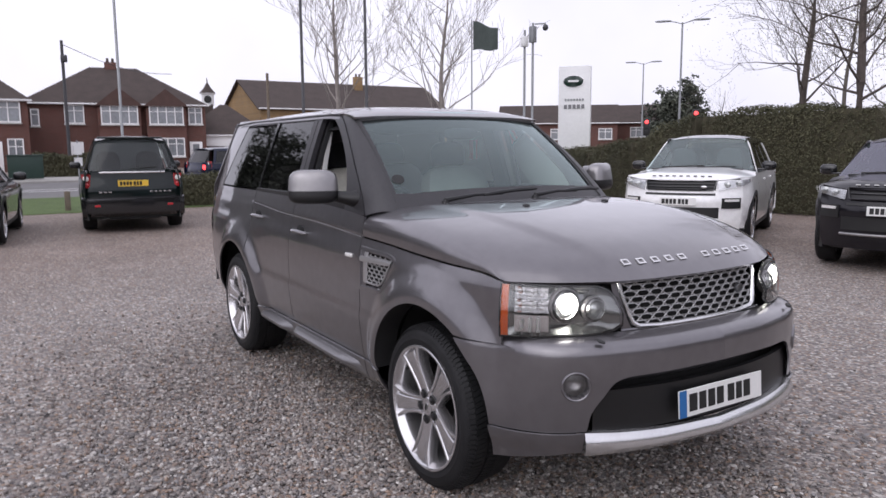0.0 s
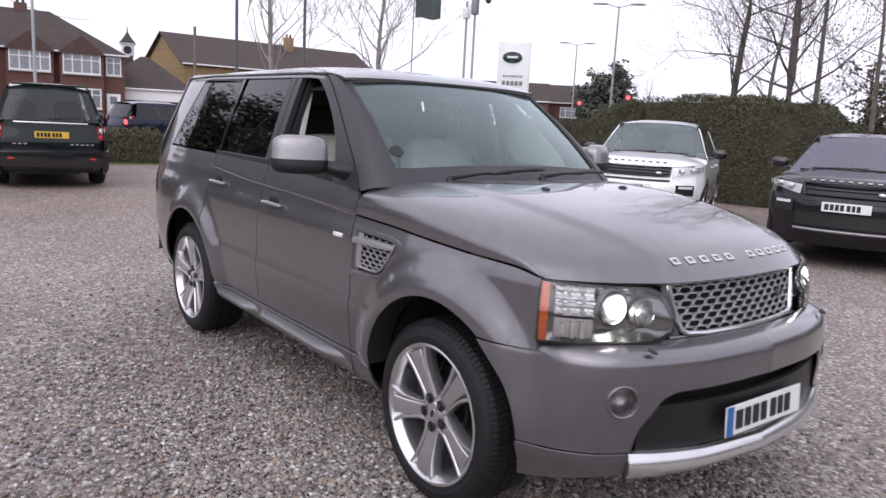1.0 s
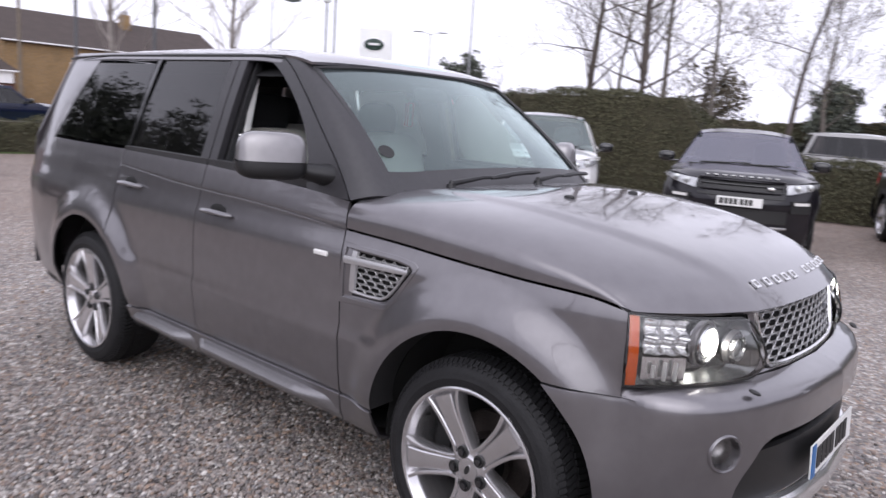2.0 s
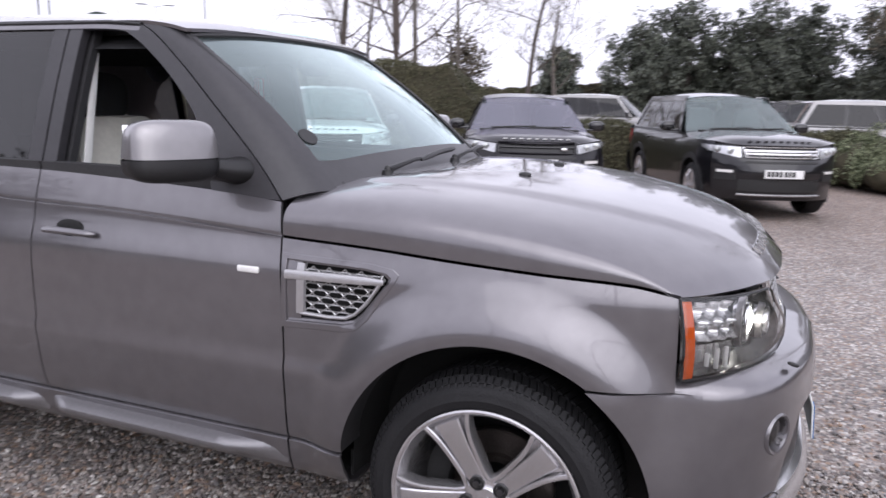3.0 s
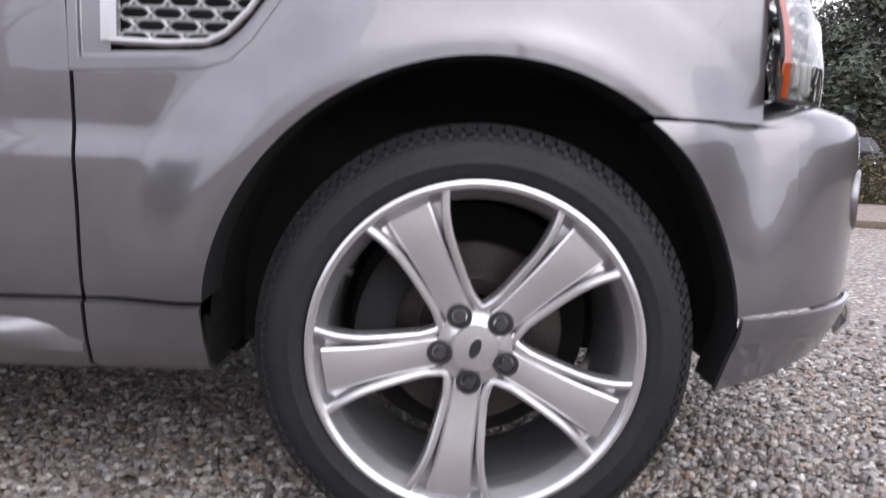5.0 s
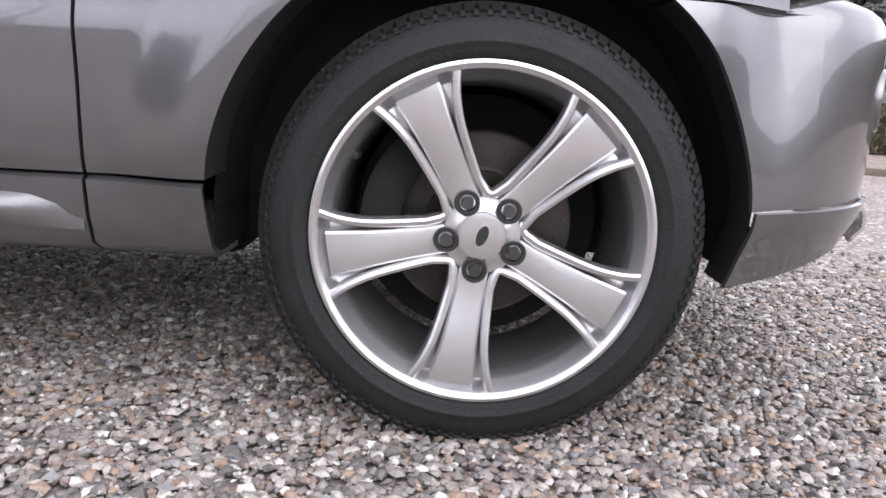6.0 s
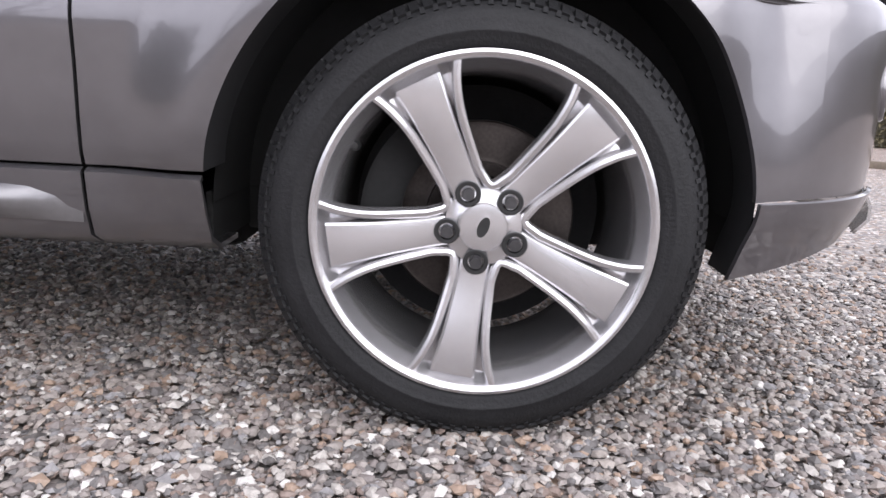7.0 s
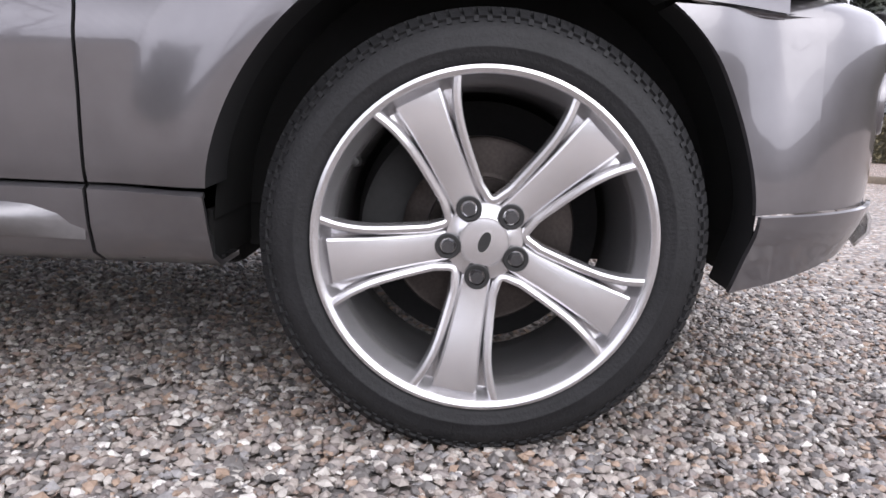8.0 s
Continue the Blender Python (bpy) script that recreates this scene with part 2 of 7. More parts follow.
def blob(c, s, power=2.6, nu=20, nv=14, m=None):
    """A rounded superellipsoid."""
    bm = bmesh.new()
    bmesh.ops.create_uvsphere(bm, u_segments=nu, v_segments=nv, radius=1)
    for v in bm.verts:
        k = sum(abs(a) ** power for a in v.co) ** (-1 / power)
        v.co = v.co * k
        v.co = (m or Matrix()) @ Vector([a * b for a, b in zip(v.co, s)]) + Vector(c)
    return bm


def number_plate(parent, m, mat, band=True, label="white number plate with plain dark bars"):
    """A plate 0.52 by 0.11 m that faces local -y, with bars in place of writing."""
    bm = boxed((0, 0, 0), (0.52, 0.006, 0.111), 0.002, 1)
    bm.transform(m)
    plate = part("number_plate", bm, mat, parent, label)
    x = -0.20 if band else -0.23
    for k, w in enumerate((0.045, 0.04, 0.04, 0.04, 0.0, 0.04, 0.035, 0.04)):
        if w:
            b = boxed((x + w / 2, -0.0045, 0), (w, 0.003, 0.07))
            b.transform(m)
            part("bar", b, INK, plate, smooth=False)
        x += w + 0.014
    if band:
        b = boxed((-0.238, -0.0045, 0), (0.04, 0.003, 0.108))
        b.transform(m)
        part("band", b, PLATE_BLUE, plate, "blue band", smooth=False)
    return plate


# ---- wheels ----
def wheel(parent, place, radius=0.364, rim=0.272, turn=43.0, width=0.262, side=1, fine=True):
    """A wheel whose outer face looks to -y (side=1) or +y: tyre, rim, spokes, nuts, brake disc."""
    flip = pose(0, 0, 0, 0, 0, 0 if side > 0 else 180)
    base = Matrix.Translation(place) @ flip
    n = 96 if fine else 40
    w = width / 2

    def put(bm):
        bm.transform(base)
        return bm

    R, S = radius, rim
    hold = new("wheel")
    hold.parent = parent
    tyre = lathe([(S - 0.012, -w + 0.016), (S + 0.003, -w - 0.002), (S + 0.008, -w - 0.006), (S + 0.016, -w - 0.009), (S + 0.026, -w - 0.0105), (S + 0.028, -w - 0.0118), (S + 0.0305, -w - 0.0118), (S + 0.0325, -w - 0.0105), (R - 0.050, -w - 0.0095), (R - 0.040, -w - 0.006), (R - 0.030, -w + 0.000), (R - 0.021, -w + 0.009), (R - 0.014, -w + 0.020), (R - 0.010, -w + 0.032), (R - 0.008, -w + 0.05), (R - 0.008, w - 0.05), (R - 0.012, w - 0.02), (R - 0.03, w + 0.006), (S + 0.02, w + 0.008), (S - 0.012, w - 0.02)], n)
    part("tyre", put(tyre), RUBBER, hold, "black rubber tyre")
    if fine:
        # tread: shoulder blocks that run down onto the sidewall, and two rows of crown blocks
        lug = bmesh.new()
        count = 104
        for k in range(count):
            m_k = base @ pose(0, 0, 0, 0, 360 * k / count, 0)
            m_h = base @ pose(0, 0, 0, 0, 360 * (k + 0.5) / count, 0)
            box(lug, (0, 0, 0), (0.0158, 0.026, 0.008), 0, 1, m_k @ Matrix.Translation((0, -w + 0.0185, R - 0.0140)) @ pose(0, 0, 0, 36, 0, 6))
            box(lug, (0, 0, 0), (0.0080, 0.012, 0.005), 0, 1, m_h @ Matrix.Translation((0, -w + 0.0050, R - 0.0240)) @ pose(0, 0, 0, 54, 0, 0))
            box(lug, (0, 0, 0), (0.0165, 0.052, 0.010), 0, 1, m_k @ Matrix.Translation((0, -w + 0.056, R - 0.0052)) @ pose(0, 0, 0, 5, 0, 14))
            box(lug, (0, 0, 0), (0.0165, 0.058, 0.010), 0, 1, m_h @ Matrix.Translation((0, -w + 0.124, R - 0.0045)) @ pose(0, 0, 0, 0, 0, -12))
        tagged(part("tread", lug, RUBBER, hold, smooth=False), "worn black tread blocks", kind="stuff")
    barrel = lathe([(S - 0.012, -w + 0.012), (S - 0.002, -w - 0.002), (S + 0.003, -w - 0.006), (S + 0.0025, -w - 0.010), (S - 0.003, -w - 0.012), (S - 0.009, -w - 0.010), (S - 0.012, -w - 0.006), (S - 0.015, -w + 0.002), (S - 0.026, -w + 0.018), (S - 0.030, -w + 0.028), (S - 0.033, -w + 0.06), (S - 0.036, w - 0.03), (S - 0.01, w - 0.01)], n)
    rim_ob = part("rim", put(barrel), ALLOY, hold, "silver five-spoke alloy rim")
    # spokes: a flat blade in a valley between two ribs that splay into the rim
    k_s = S / 0.272
    face_y = lambda r: -w + 0.0185 - 0.0225 * smoothstep(0.05, 0.25, r)
    half = lambda r: ip(r / k_s, [(0.03, 0.034), (0.085, 0.0375), (0.13, 0.0415), (0.18, 0.048), (0.22, 0.059), (0.25, 0.073), (0.268, 0.084)]) * k_s
    blade = lambda r: ip(r / k_s, [(0.03, 0.021), (0.08, 0.0215), (0.15, 0.0245), (0.248, 0.034)]) * k_s
    re = sorted(set(steps(0.03, S - 0.010, 18 if fine else 5) + [S - 0.026, S - 0.020]))
    for k in range(5):
        m = base @ pose(0, 0, 0, 0, -(turn + 72 * k), 0)
        bm = bmesh.new()
        rows = []
        for r in re:
            y, h, bl = face_y(r), half(r), blade(r)
            drop = 0.020 * smoothstep(S - 0.026, S - 0.020, r)
            top = y + 0.001 + drop
            flo = y + 0.027 + 0.2 * drop
            sec = [(-h + 0.004, y + 0.055), (-h, y + 0.010), (-h + 0.004, flo - 0.006), (-bl - 0.0075, flo), (-bl - 0.003, top + 0.003), (-bl + 0.001, top), (-bl * 0.5, top - 0.0012)]
            sec += [(-a, b) for a, b in sec[::-1]]
            rows.append([bm.verts.new((r, b, a)) for a, b in sec])
        for p, q in zip(rows, rows[1:]):
            for i in range(len(p) - 1):
                bm.faces.new((p[i], q[i], q[i + 1], p[i + 1]))
        bmesh.ops.recalc_face_normals(bm, faces=bm.faces)
        outward(bm, (0.15, 0.3, 0))
        bm.transform(m)
        part("spoke", bm, ALLOY, rim_ob, sharp=24)
        # rib round the opening between this spoke and the next
        rib = []
        for r in steps(S - 0.010, 0.088, 14 if fine else 4):
            rib.append(Vector((r, face_y(r) + 0.001, half(r) - 0.0062)))
        turned = pose(0, 0, 0, 0, -72, 0)
        other = [turned @ Vector((p.x, p.y, -p.z)) for p in rib]
        v_mid = pose(0, 0, 0, 0, -36, 0) @ Vector((0.068, face_y(0.07) + 0.002, 0))
        v_a = pose(0, 0, 0, 0, -30, 0) @ Vector((0.0715, face_y(0.072) + 0.001, 0))
        v_b = pose(0, 0, 0, 0, -42, 0) @ Vector((0.0715, face_y(0.072) + 0.001, 0))
        line = rib + [v_a, v_mid, v_b] + other[::-1]
        mid = pose(0, 0, 0, 0, -36, 0) @ Vector((0.19, 0, 0))
        prof = [(0.0082, 0.030), (0.0080, 0.0020), (0.0062, -0.0022), (0.0015, -0.0036), (-0.0050, -0.0022), (-0.0076, 0.0020), (-0.0090, 0.024)]

        def swept(i, j):
            t = line[min(i + 1, len(line) - 1)] - line[max(i - 1, 0)]
            lat = Vector((-t.z, 0, t.x)).normalized()
            if lat.dot(Vector((mid.x - line[i].x, 0, mid.z - line[i].z))) < 0:
                lat = -lat
            return line[i] + lat * prof[j][0] + Vector((0, prof[j][1], 0))

        bm = grid(swept, range(len(line)), range(len(prof)))
        bmesh.ops.recalc_face_normals(bm, faces=bm.faces)
        outward(bm, (0.12, 0.5, 0))
        bm.transform(m)
        part("spoke_rib", bm, ALLOY, rim_ob, sharp=24)
    h0 = -w - 0.0375
    hub = lathe([(0.070, h0 + 0.0850), (0.069, h0 + 0.0640), (0.064, h0 + 0.0560), (0.046, h0 + 0.0545), (0.043, h0 + 0.0520), (0.0405, h0 + 0.0505), (0.040, h0 + 0.0530), (0.0388, h0 + 0.0530), (0.038, h0 + 0.0495), (0.028, h0 + 0.0482), (0.0, h0 + 0.0475)], 60)
    part("hub", put(hub), ALLOY, rim_ob)
    if fine:
        for k in range(5):
            m = base @ pose(0, 0, 0, 0, -(turn + 72 * k), 0) @ Matrix.Translation((0.06, h0 + 0.0525, 0))
            bm = lathe([(0.0215, 0.006), (0.0212, -0.0030), (0.0195, -0.0045), (0.0140, -0.0040), (0.0128, 0.004), (0.0, 0.006)], 28)
            bm.transform(m)
            part("nut_seat", bm, INK, rim_ob)
            bm = bmesh.new()
            bmesh.ops.create_cone(bm, cap_ends=True, segments=6, radius1=0.0125, radius2=0.0115, depth=0.018, matrix=pose(0, -0.003, 0, 90))
            bmesh.ops.bevel(bm, geom=list(bm.edges), offset=0.0015, segments=2, affect="EDGES")
            bm.transform(m)
            part("wheel_nut", bm, NUT, rim_ob, "dark chrome wheel nut")
        badge = lathe([(0.0185, -0.001), (0.018, -0.0022), (0.0165, -0.0022), (0.0, -0.0018)], 32)
        badge.transform(base @ Matrix.Translation((0, h0 + 0.0480, 0)) @ pose(0, 0, 0, 0, 20, 0) @ Matrix.Diagonal((0.52, 1, 1, 1)))
        part("cap_badge", badge, INK, rim_ob, "dark oval badge")
        ring = lathe([(0.0195, -0.0005), (0.0195, -0.003), (0.0178, -0.003), (0.0178, -0.0005)], 32)
        ring.transform(base @ Matrix.Translation((0, h0 + 0.0480, 0)) @ pose(0, 0, 0, 0, 20, 0) @ Matrix.Diagonal((0.52, 1, 1, 1)))
        part("badge_ring", ring, CHROME, rim_ob)
        valve = lathe([(0.0, -0.012), (0.006, -0.011), (0.007, 0.0), (0.009, 0.008)], 14)
        valve.transform(base @ pose(0, 0, 0, 0, -151, 0) @ Matrix.Translation((S - 0.033, -w + 0.0400, 0)))
        part("valve", valve, INK, rim_ob)
        disc = lathe([(0.07, -w + 0.135), (0.075, -w + 0.115), (0.095, -w + 0.113), (0.097, -w + 0.134)] + [(0.100 + 0.0065 * k, -w + 0.134 + 0.0012 * (k % 2)) for k in range(10)] + [(0.165, -w + 0.134), (0.168, -w + 0.137), (0.168, -w + 0.16), (0.09, -w + 0.15)], 72)
        part("brake_disc", put(disc), STEEL, hold, "worn steel brake disc")
        cal = grid(lambda a, k: ((-0.14, -0.14, -0.15, -0.20, -0.21, -0.21)[k] * math.cos(radians(a)), -w + (0.15, 0.085, 0.078, 0.078, 0.085, 0.15)[k], -(-0.14, -0.14, -0.15, -0.20, -0.21, -0.21)[k] * math.sin(radians(a))), steps(-10, 46, 14), range(6))
        part("brake_caliper", put(cal), VOID, hold, "dark brake caliper")
        back_plate = lathe([(0.0, w - 0.01), (S - 0.08, w - 0.01), (S - 0.05, w - 0.03)], 40)
        part("back_plate", put(back_plate), VOID, hold)
    else:
        part("back_plate", put(lathe([(0.0, -w + 0.10), (S - 0.02, -w + 0.10)], 24)), VOID, hold)
    return hold

# ---- the grey car: front axle above the origin, nose to +x, its right side to -y ----
SECTION = [(0.26, 0.825), (0.30, 0.845), (0.42, 0.868), (0.55, 0.890), (0.70, 0.903), (0.86, 0.905), (0.96, 0.900), (1.06, 0.874), (1.10, 0.868), (1.18, 0.846), (1.235, 0.828), (1.45, 0.760), (1.62, 0.700), (1.70, 0.668), (1.76, 0.630)]
AXLE_REAR = -2.745
ARCH_RX, ARCH_RZ, ARCH_Z = 0.460, 0.472, 0.367


def body_side(x, z):
    """Half the width of the car at a place along it and a height."""
    y = ip(z, SECTION)
    y -= ip(x, [(-0.25, 0.0), (0.1, 0.012), (0.3, 0.035), (0.47, 0.070), (0.6, 0.12)])
    y -= ip(x, [(-3.95, 0.16), (-3.7, 0.065), (-3.4, 0.022), (-3.0, 0.0)])
    for xw in (0.0, AXLE_REAR):
        r = math.hypot((x - xw) / ARCH_RX, (z - ARCH_Z) / ARCH_RZ) * 0.46
        y += 0.050 * (1 - smoothstep(0.475, 0.635, r)) * smoothstep(0.25, 0.5, z)
    # a soft ledge steps the side out below mid height and dies away at the arches
    fade = smoothstep(-0.36, -0.60, x) * smoothstep(AXLE_REAR + 0.42, AXLE_REAR + 0.56, x)
    y += 0.010 * smoothstep(0.714, 0.658, z) * fade * smoothstep(0.40, 0.46, z)
    return y


def shut(x):
    """Height of the line between bonnet and wing, which runs on along the doors."""
    return ip(x, [(-3.4, 1.165), (-2.5, 1.145), (-1.8, 1.108), (-1.3, 1.098), (-0.86, 1.078), (-0.68, 1.068), (-0.37, 1.057), (-0.125, 1.043), (0.11, 1.032), (0.34, 1.022), (0.47, 1.0)])


def gap_x(z):
    """Place of the shut line between front door and wing."""
    return ip(z, [(0.43, -0.664), (0.62, -0.657), (0.86, -0.660), (1.06, -0.676), (1.20, -0.692)])


def arch_x(z):
    return ARCH_RX * math.sqrt(max(0.0, 1 - ((z - ARCH_Z) / ARCH_RZ) ** 2))


def path_points(pts, counts):
    out = []
    for (p, q), n in zip(zip(pts, pts[1:]), counts):
        out += [tuple(a + (b - a) * i / n for a, b in zip(p, q)) for i in range(n)]
    return out + [pts[-1]]


car = thing("suv_car", "warm grey metallic SUV, driver window open, headlamps lit", "car")


def on_both(build):
    """Builds a part on the right (-1) and on the left (+1)."""
    for s in (-1, 1):
        build(s)


def flipped(bm, s):
    return outward(bm, (-1.3, 0, 0.6))


# front wings: from the arch outwards to door, bonnet and lamp
def wing(s):
    x_top = gap_x(1.06) + 0.004
    top = [(x, shut(x) - 0.004) for x in steps(x_top, 0.468, 60)]
    outer = [(gap_x(z) + 0.004, z) for z in steps(0.432, shut(x_top) - 0.004, 44)][:-1] + top[:-1] + path_points([(0.468, shut(0.468) - 0.004), (0.474, 0.752)], [24])
    n = len(outer)
    angles = steps(171.8, 55.5, n - 1)
    inner = [(ARCH_RX * math.cos(radians(a)), ARCH_Z + ARCH_RZ * math.sin(radians(a))) for a in angles]

    def place(i, v):
        v = v ** 1.25
        x = inner[i][0] + (outer[i][0] - inner[i][0]) * v
        z = inner[i][1] + (outer[i][1] - inner[i][1]) * v
        return (x, s * body_side(x, z), z)

    def keep(c):
        # opening for the side vent
        return not vent_inside(c.x, c.z, -0.008)

    bm = grid(place, range(n), steps(0, 1, 44), keep)
    part("front_wing", flipped(bm, s), PAINT_GREY, car, thick=0.012)
    # rolled lip of the arch
    lip = grid(lambda a, v: (ARCH_RX * math.cos(radians(a)) * (1 - 0.0 * v), s * (body_side(ARCH_RX * math.cos(radians(a)), ARCH_Z + ARCH_RZ * math.sin(radians(a))) - 0.12 * v), ARCH_Z + ARCH_RZ * math.sin(radians(a)) + 0.004 * v), steps(171.8, 55.5, 40), (0, 0.12, 1))
    part("arch_lip", lip, TRIM, car)


VENT = [(-0.645, 0.820), (-0.648, 1.006), (-0.386, 1.001), (-0.321, 0.993), (-0.304, 0.982), (-0.311, 0.966), (-0.386, 0.866), (-0.418, 0.838), (-0.456, 0.828)]


def vent_inside(x, z, shrink=0.012):
    cx, cz = -0.506, 0.925
    x, z = cx + (x - cx) * (1 + shrink * 6), cz + (z - cz) * (1 + shrink * 10)
    inside = False
    for (x1, z1), (x2, z2) in zip(VENT, VENT[1:] + VENT[:1]):
        if (z1 > z) != (z2 > z) and x < (x2 - x1) * (z - z1) / (z2 - z1) + x1:
            inside = not inside
    return inside


on_both(wing)


def hexes(bm, put, x0, x1, z0, z1, nx, nz, r, inside=None):
    """Adds a lattice of wide hexagonal cells; put maps (x, z) onto the surface."""
    dx, dz = (x1 - x0) / nx, (z1 - z0) / nz
    seen = set()
    for j in range(nz + 1):
        for i in range(-1, nx + 1):
            cx, cz = x0 + (i + 0.5 + 0.5 * (j % 2)) * dx, z0 + (j + 0.5) * dz
            ring = [(cx - 0.5 * dx, cz), (cx - 0.30 * dx, cz + 0.5 * dz), (cx + 0.30 * dx, cz + 0.5 * dz), (cx + 0.5 * dx, cz), (cx + 0.30 * dx, cz - 0.5 * dz), (cx - 0.30 * dx, cz - 0.5 * dz)]
            for p, q in zip(ring, ring[1:] + ring[:1]):
                key = tuple(sorted(((round(p[0], 3), round(p[1], 3)), (round(q[0], 3), round(q[1], 3)))))
                if key in seen:
                    continue
                seen.add(key)
                if inside and not (inside(*p) and inside(*q)):
                    continue
                if not inside and not all(x0 - 1e-4 <= a[0] <= x1 + 1e-4 and z0 - 1e-4 <= a[1] <= z1 + 1e-4 for a in (p, q)):
                    continue
                tube(bm, [put(*p), put(*q)], r, 5, cap=False)
    return bm


def side_vent(s):
    top = new("side_vent")
    top.parent = car
    tagged(top, "silver side vent with honeycomb mesh")
    at = lambda x, z, d=0.0: (x, s * (body_side(x, z) - d), z)
    cx, cz = -0.506, 0.925
    dense = []
    for (p, q) in zip(VENT, VENT[1:] + VENT[:1]):
        dense += [(p[0] + (q[0] - p[0]) * i / 6, p[1] + (q[1] - p[1]) * i / 6) for i in range(6)]
    rim_in = lambda p, k: (cx + (p[0] - cx) * (1 - k * 0.9), cz + (p[1] - cz) * (1 - k * 1.6))
    loop = dense + dense[:1]
    # body-coloured rebate, then dark floor
    prof = [(-0.135, 0.0005), (-0.12, -0.0015), (-0.01, -0.0015), (0.0, -0.0005), (0.012, 0.006), (0.055, 0.008), (0.062, 0.010), (0.075, 0.028)]
    bm = grid(lambda i, k: at(*rim_in(loop[i], prof[k][0]), prof[k][1]), range(len(loop)), range(len(prof)))
    part("vent_surround", flipped(bm, s), PAINT_GREY, top, sharp=30)
    bm = bmesh.new()
    ring = [bm.verts.new(at(*rim_in(p, 0.02), 0.032)) for p in dense]
    bm.faces.new(ring)
    bmesh.ops.triangulate(bm, faces=bm.faces)
    part("vent_floor", flipped(bm, s), VOID, top)
    bm = grid(lambda x, z: at(x, z, 0.007), steps(-0.648, -0.598, 4), steps(0.828, 1.002, 10))
    part("vent_panel", flipped(bm, s), PAINT_GREY, top, thick=0.004)
    bm = bmesh.new()
    hexes(bm, lambda x, z: at(x, z, 0.012), -0.588, -0.326, 0.843, 1.0, 5, 8, 0.0026, lambda x, z: vent_inside(x, z, 0.016) and x > -0.598)
    part("vent_mesh", bm, MESH_SILVER, top)
    bm = grid(lambda x, k: at(x, ip(x, [(-0.652, 0.961), (-0.326, 0.968)]) + (-0.5, -0.5, 0.0, 0.5, 0.5)[k] * ip(x, [(-0.652, 0.027), (-0.40, 0.023), (-0.326, 0.014)]), (0.012, -0.001, -0.004, -0.001, 0.012)[k]), steps(-0.652, -0.326, 20), range(5))
    part("vent_bar", flipped(bm, s), VENT_SILVER, top, sharp=50)
    bm = grid(lambda z, k: at((-0.614, -0.611, -0.586, -0.583)[k], z, (0.01, 0.001, 0.001, 0.01)[k]), steps(0.847, 0.998, 8), range(4))
    part("vent_upright", flipped(bm, s), VENT_SILVER, top, sharp=50)
    bm = bmesh.new()
    tube(bm, [at(x, z, 0.006) for x, z in ((-0.598, 0.848), (-0.506, 0.846), (-0.446, 0.85), (-0.416, 0.865), (-0.381, 0.90), (-0.346, 0.95), (-0.333, 0.972), (-0.336, 0.986))], 0.006, 8)
    part("vent_edge", bm, VENT_SILVER, top)


on_both(side_vent)


# doors: lower skins with a shut line along the waist
def door_skin(name, x0, x1, s, label=""):
    hold = new(name)
    hold.parent = car
    if label:
        tagged(hold, label)

    groove = [(-0.008, 0.0), (-0.0045, 0.0005), (-0.0028, -0.001), (-0.002, -0.007), (0.002, -0.007), (0.0026, -0.001), (0.005, 0.0)]
    levels = [("low", k / 34) for k in range(34)] + [("line", k) for k in range(len(groove))] + [("high", k / 12) for k in range(1, 13)]

    def place(u, level):
        kind, k = level
        xm = x0(1.05) + (x1(1.05) - x0(1.05)) * u
        zl, zt, d = shut(xm), belt(xm), 0.0
        if kind == "low":
            z = 0.432 + (zl - 0.008 - 0.432) * k
        elif kind == "line":
            z, d = zl + groove[k][0], groove[k][1]
        else:
            z = zl + 0.005 + (zt - zl - 0.005) * k
        a, b = x0(z), x1(z)
        x = a + (b - a) * u
        return (x, s * (body_side(x, z) + d), z)

    bm = grid(place, steps(0, 1, 28), levels)
    part("door_skin", flipped(bm, s), PAINT_GREY, hold, thick=0.012)
    return hold


def belt(x):
    """Height of the foot of the side windows."""
    return ip(x, [(-2.46, 1.222), (-1.67, 1.212), (-1.2, 1.198), (-0.85, 1.183), (-0.665, 1.166)])


def rear_arch_limit(z):
    a = AXLE_REAR + arch_x(z) + 0.012 if z < ARCH_Z + ARCH_RZ else -9
    return max(-2.46, a)


def handle(hold, x, z, s):
    grip = new("door_handle")
    grip.parent = hold
    at = lambda a, b, d: (a, s * (body_side(a, b) + d), b)
    bowl = blob((x - 0.01, s * (body_side(x, z) - 0.004), z + 0.004), (0.062, 0.012, 0.034), 2.2)
    part("recess", bowl, VOID, grip, "dark finger recess")
    bm = bmesh.new()
    tube(bm, [at(x + a, z - 0.004 + 0.008 * math.cos(a * 12), 0.002 + 0.030 * math.cos(a / 0.115 * 1.45) ** 0.6) for a in steps(-0.115, 0.115, 16)], [0.006] + [0.0155] * 15 + [0.006], 12, 0.75)
    part("grip", bm, PAINT_GREY, grip)


def frame_front(z):
    return ip(z, [(1.17, -0.692), (1.257, -0.775), (1.451, -1.0), (1.60, -1.185), (1.70, -1.335), (1.73, -1.42)])


def frame_rear(z):
    return ip(z, [(1.17, -0.945), (1.20, -0.955), (1.285, -0.985), (1.40, -1.052), (1.5, -1.145), (1.64, -1.33), (1.70, -1.45), (1.73, -1.55)])


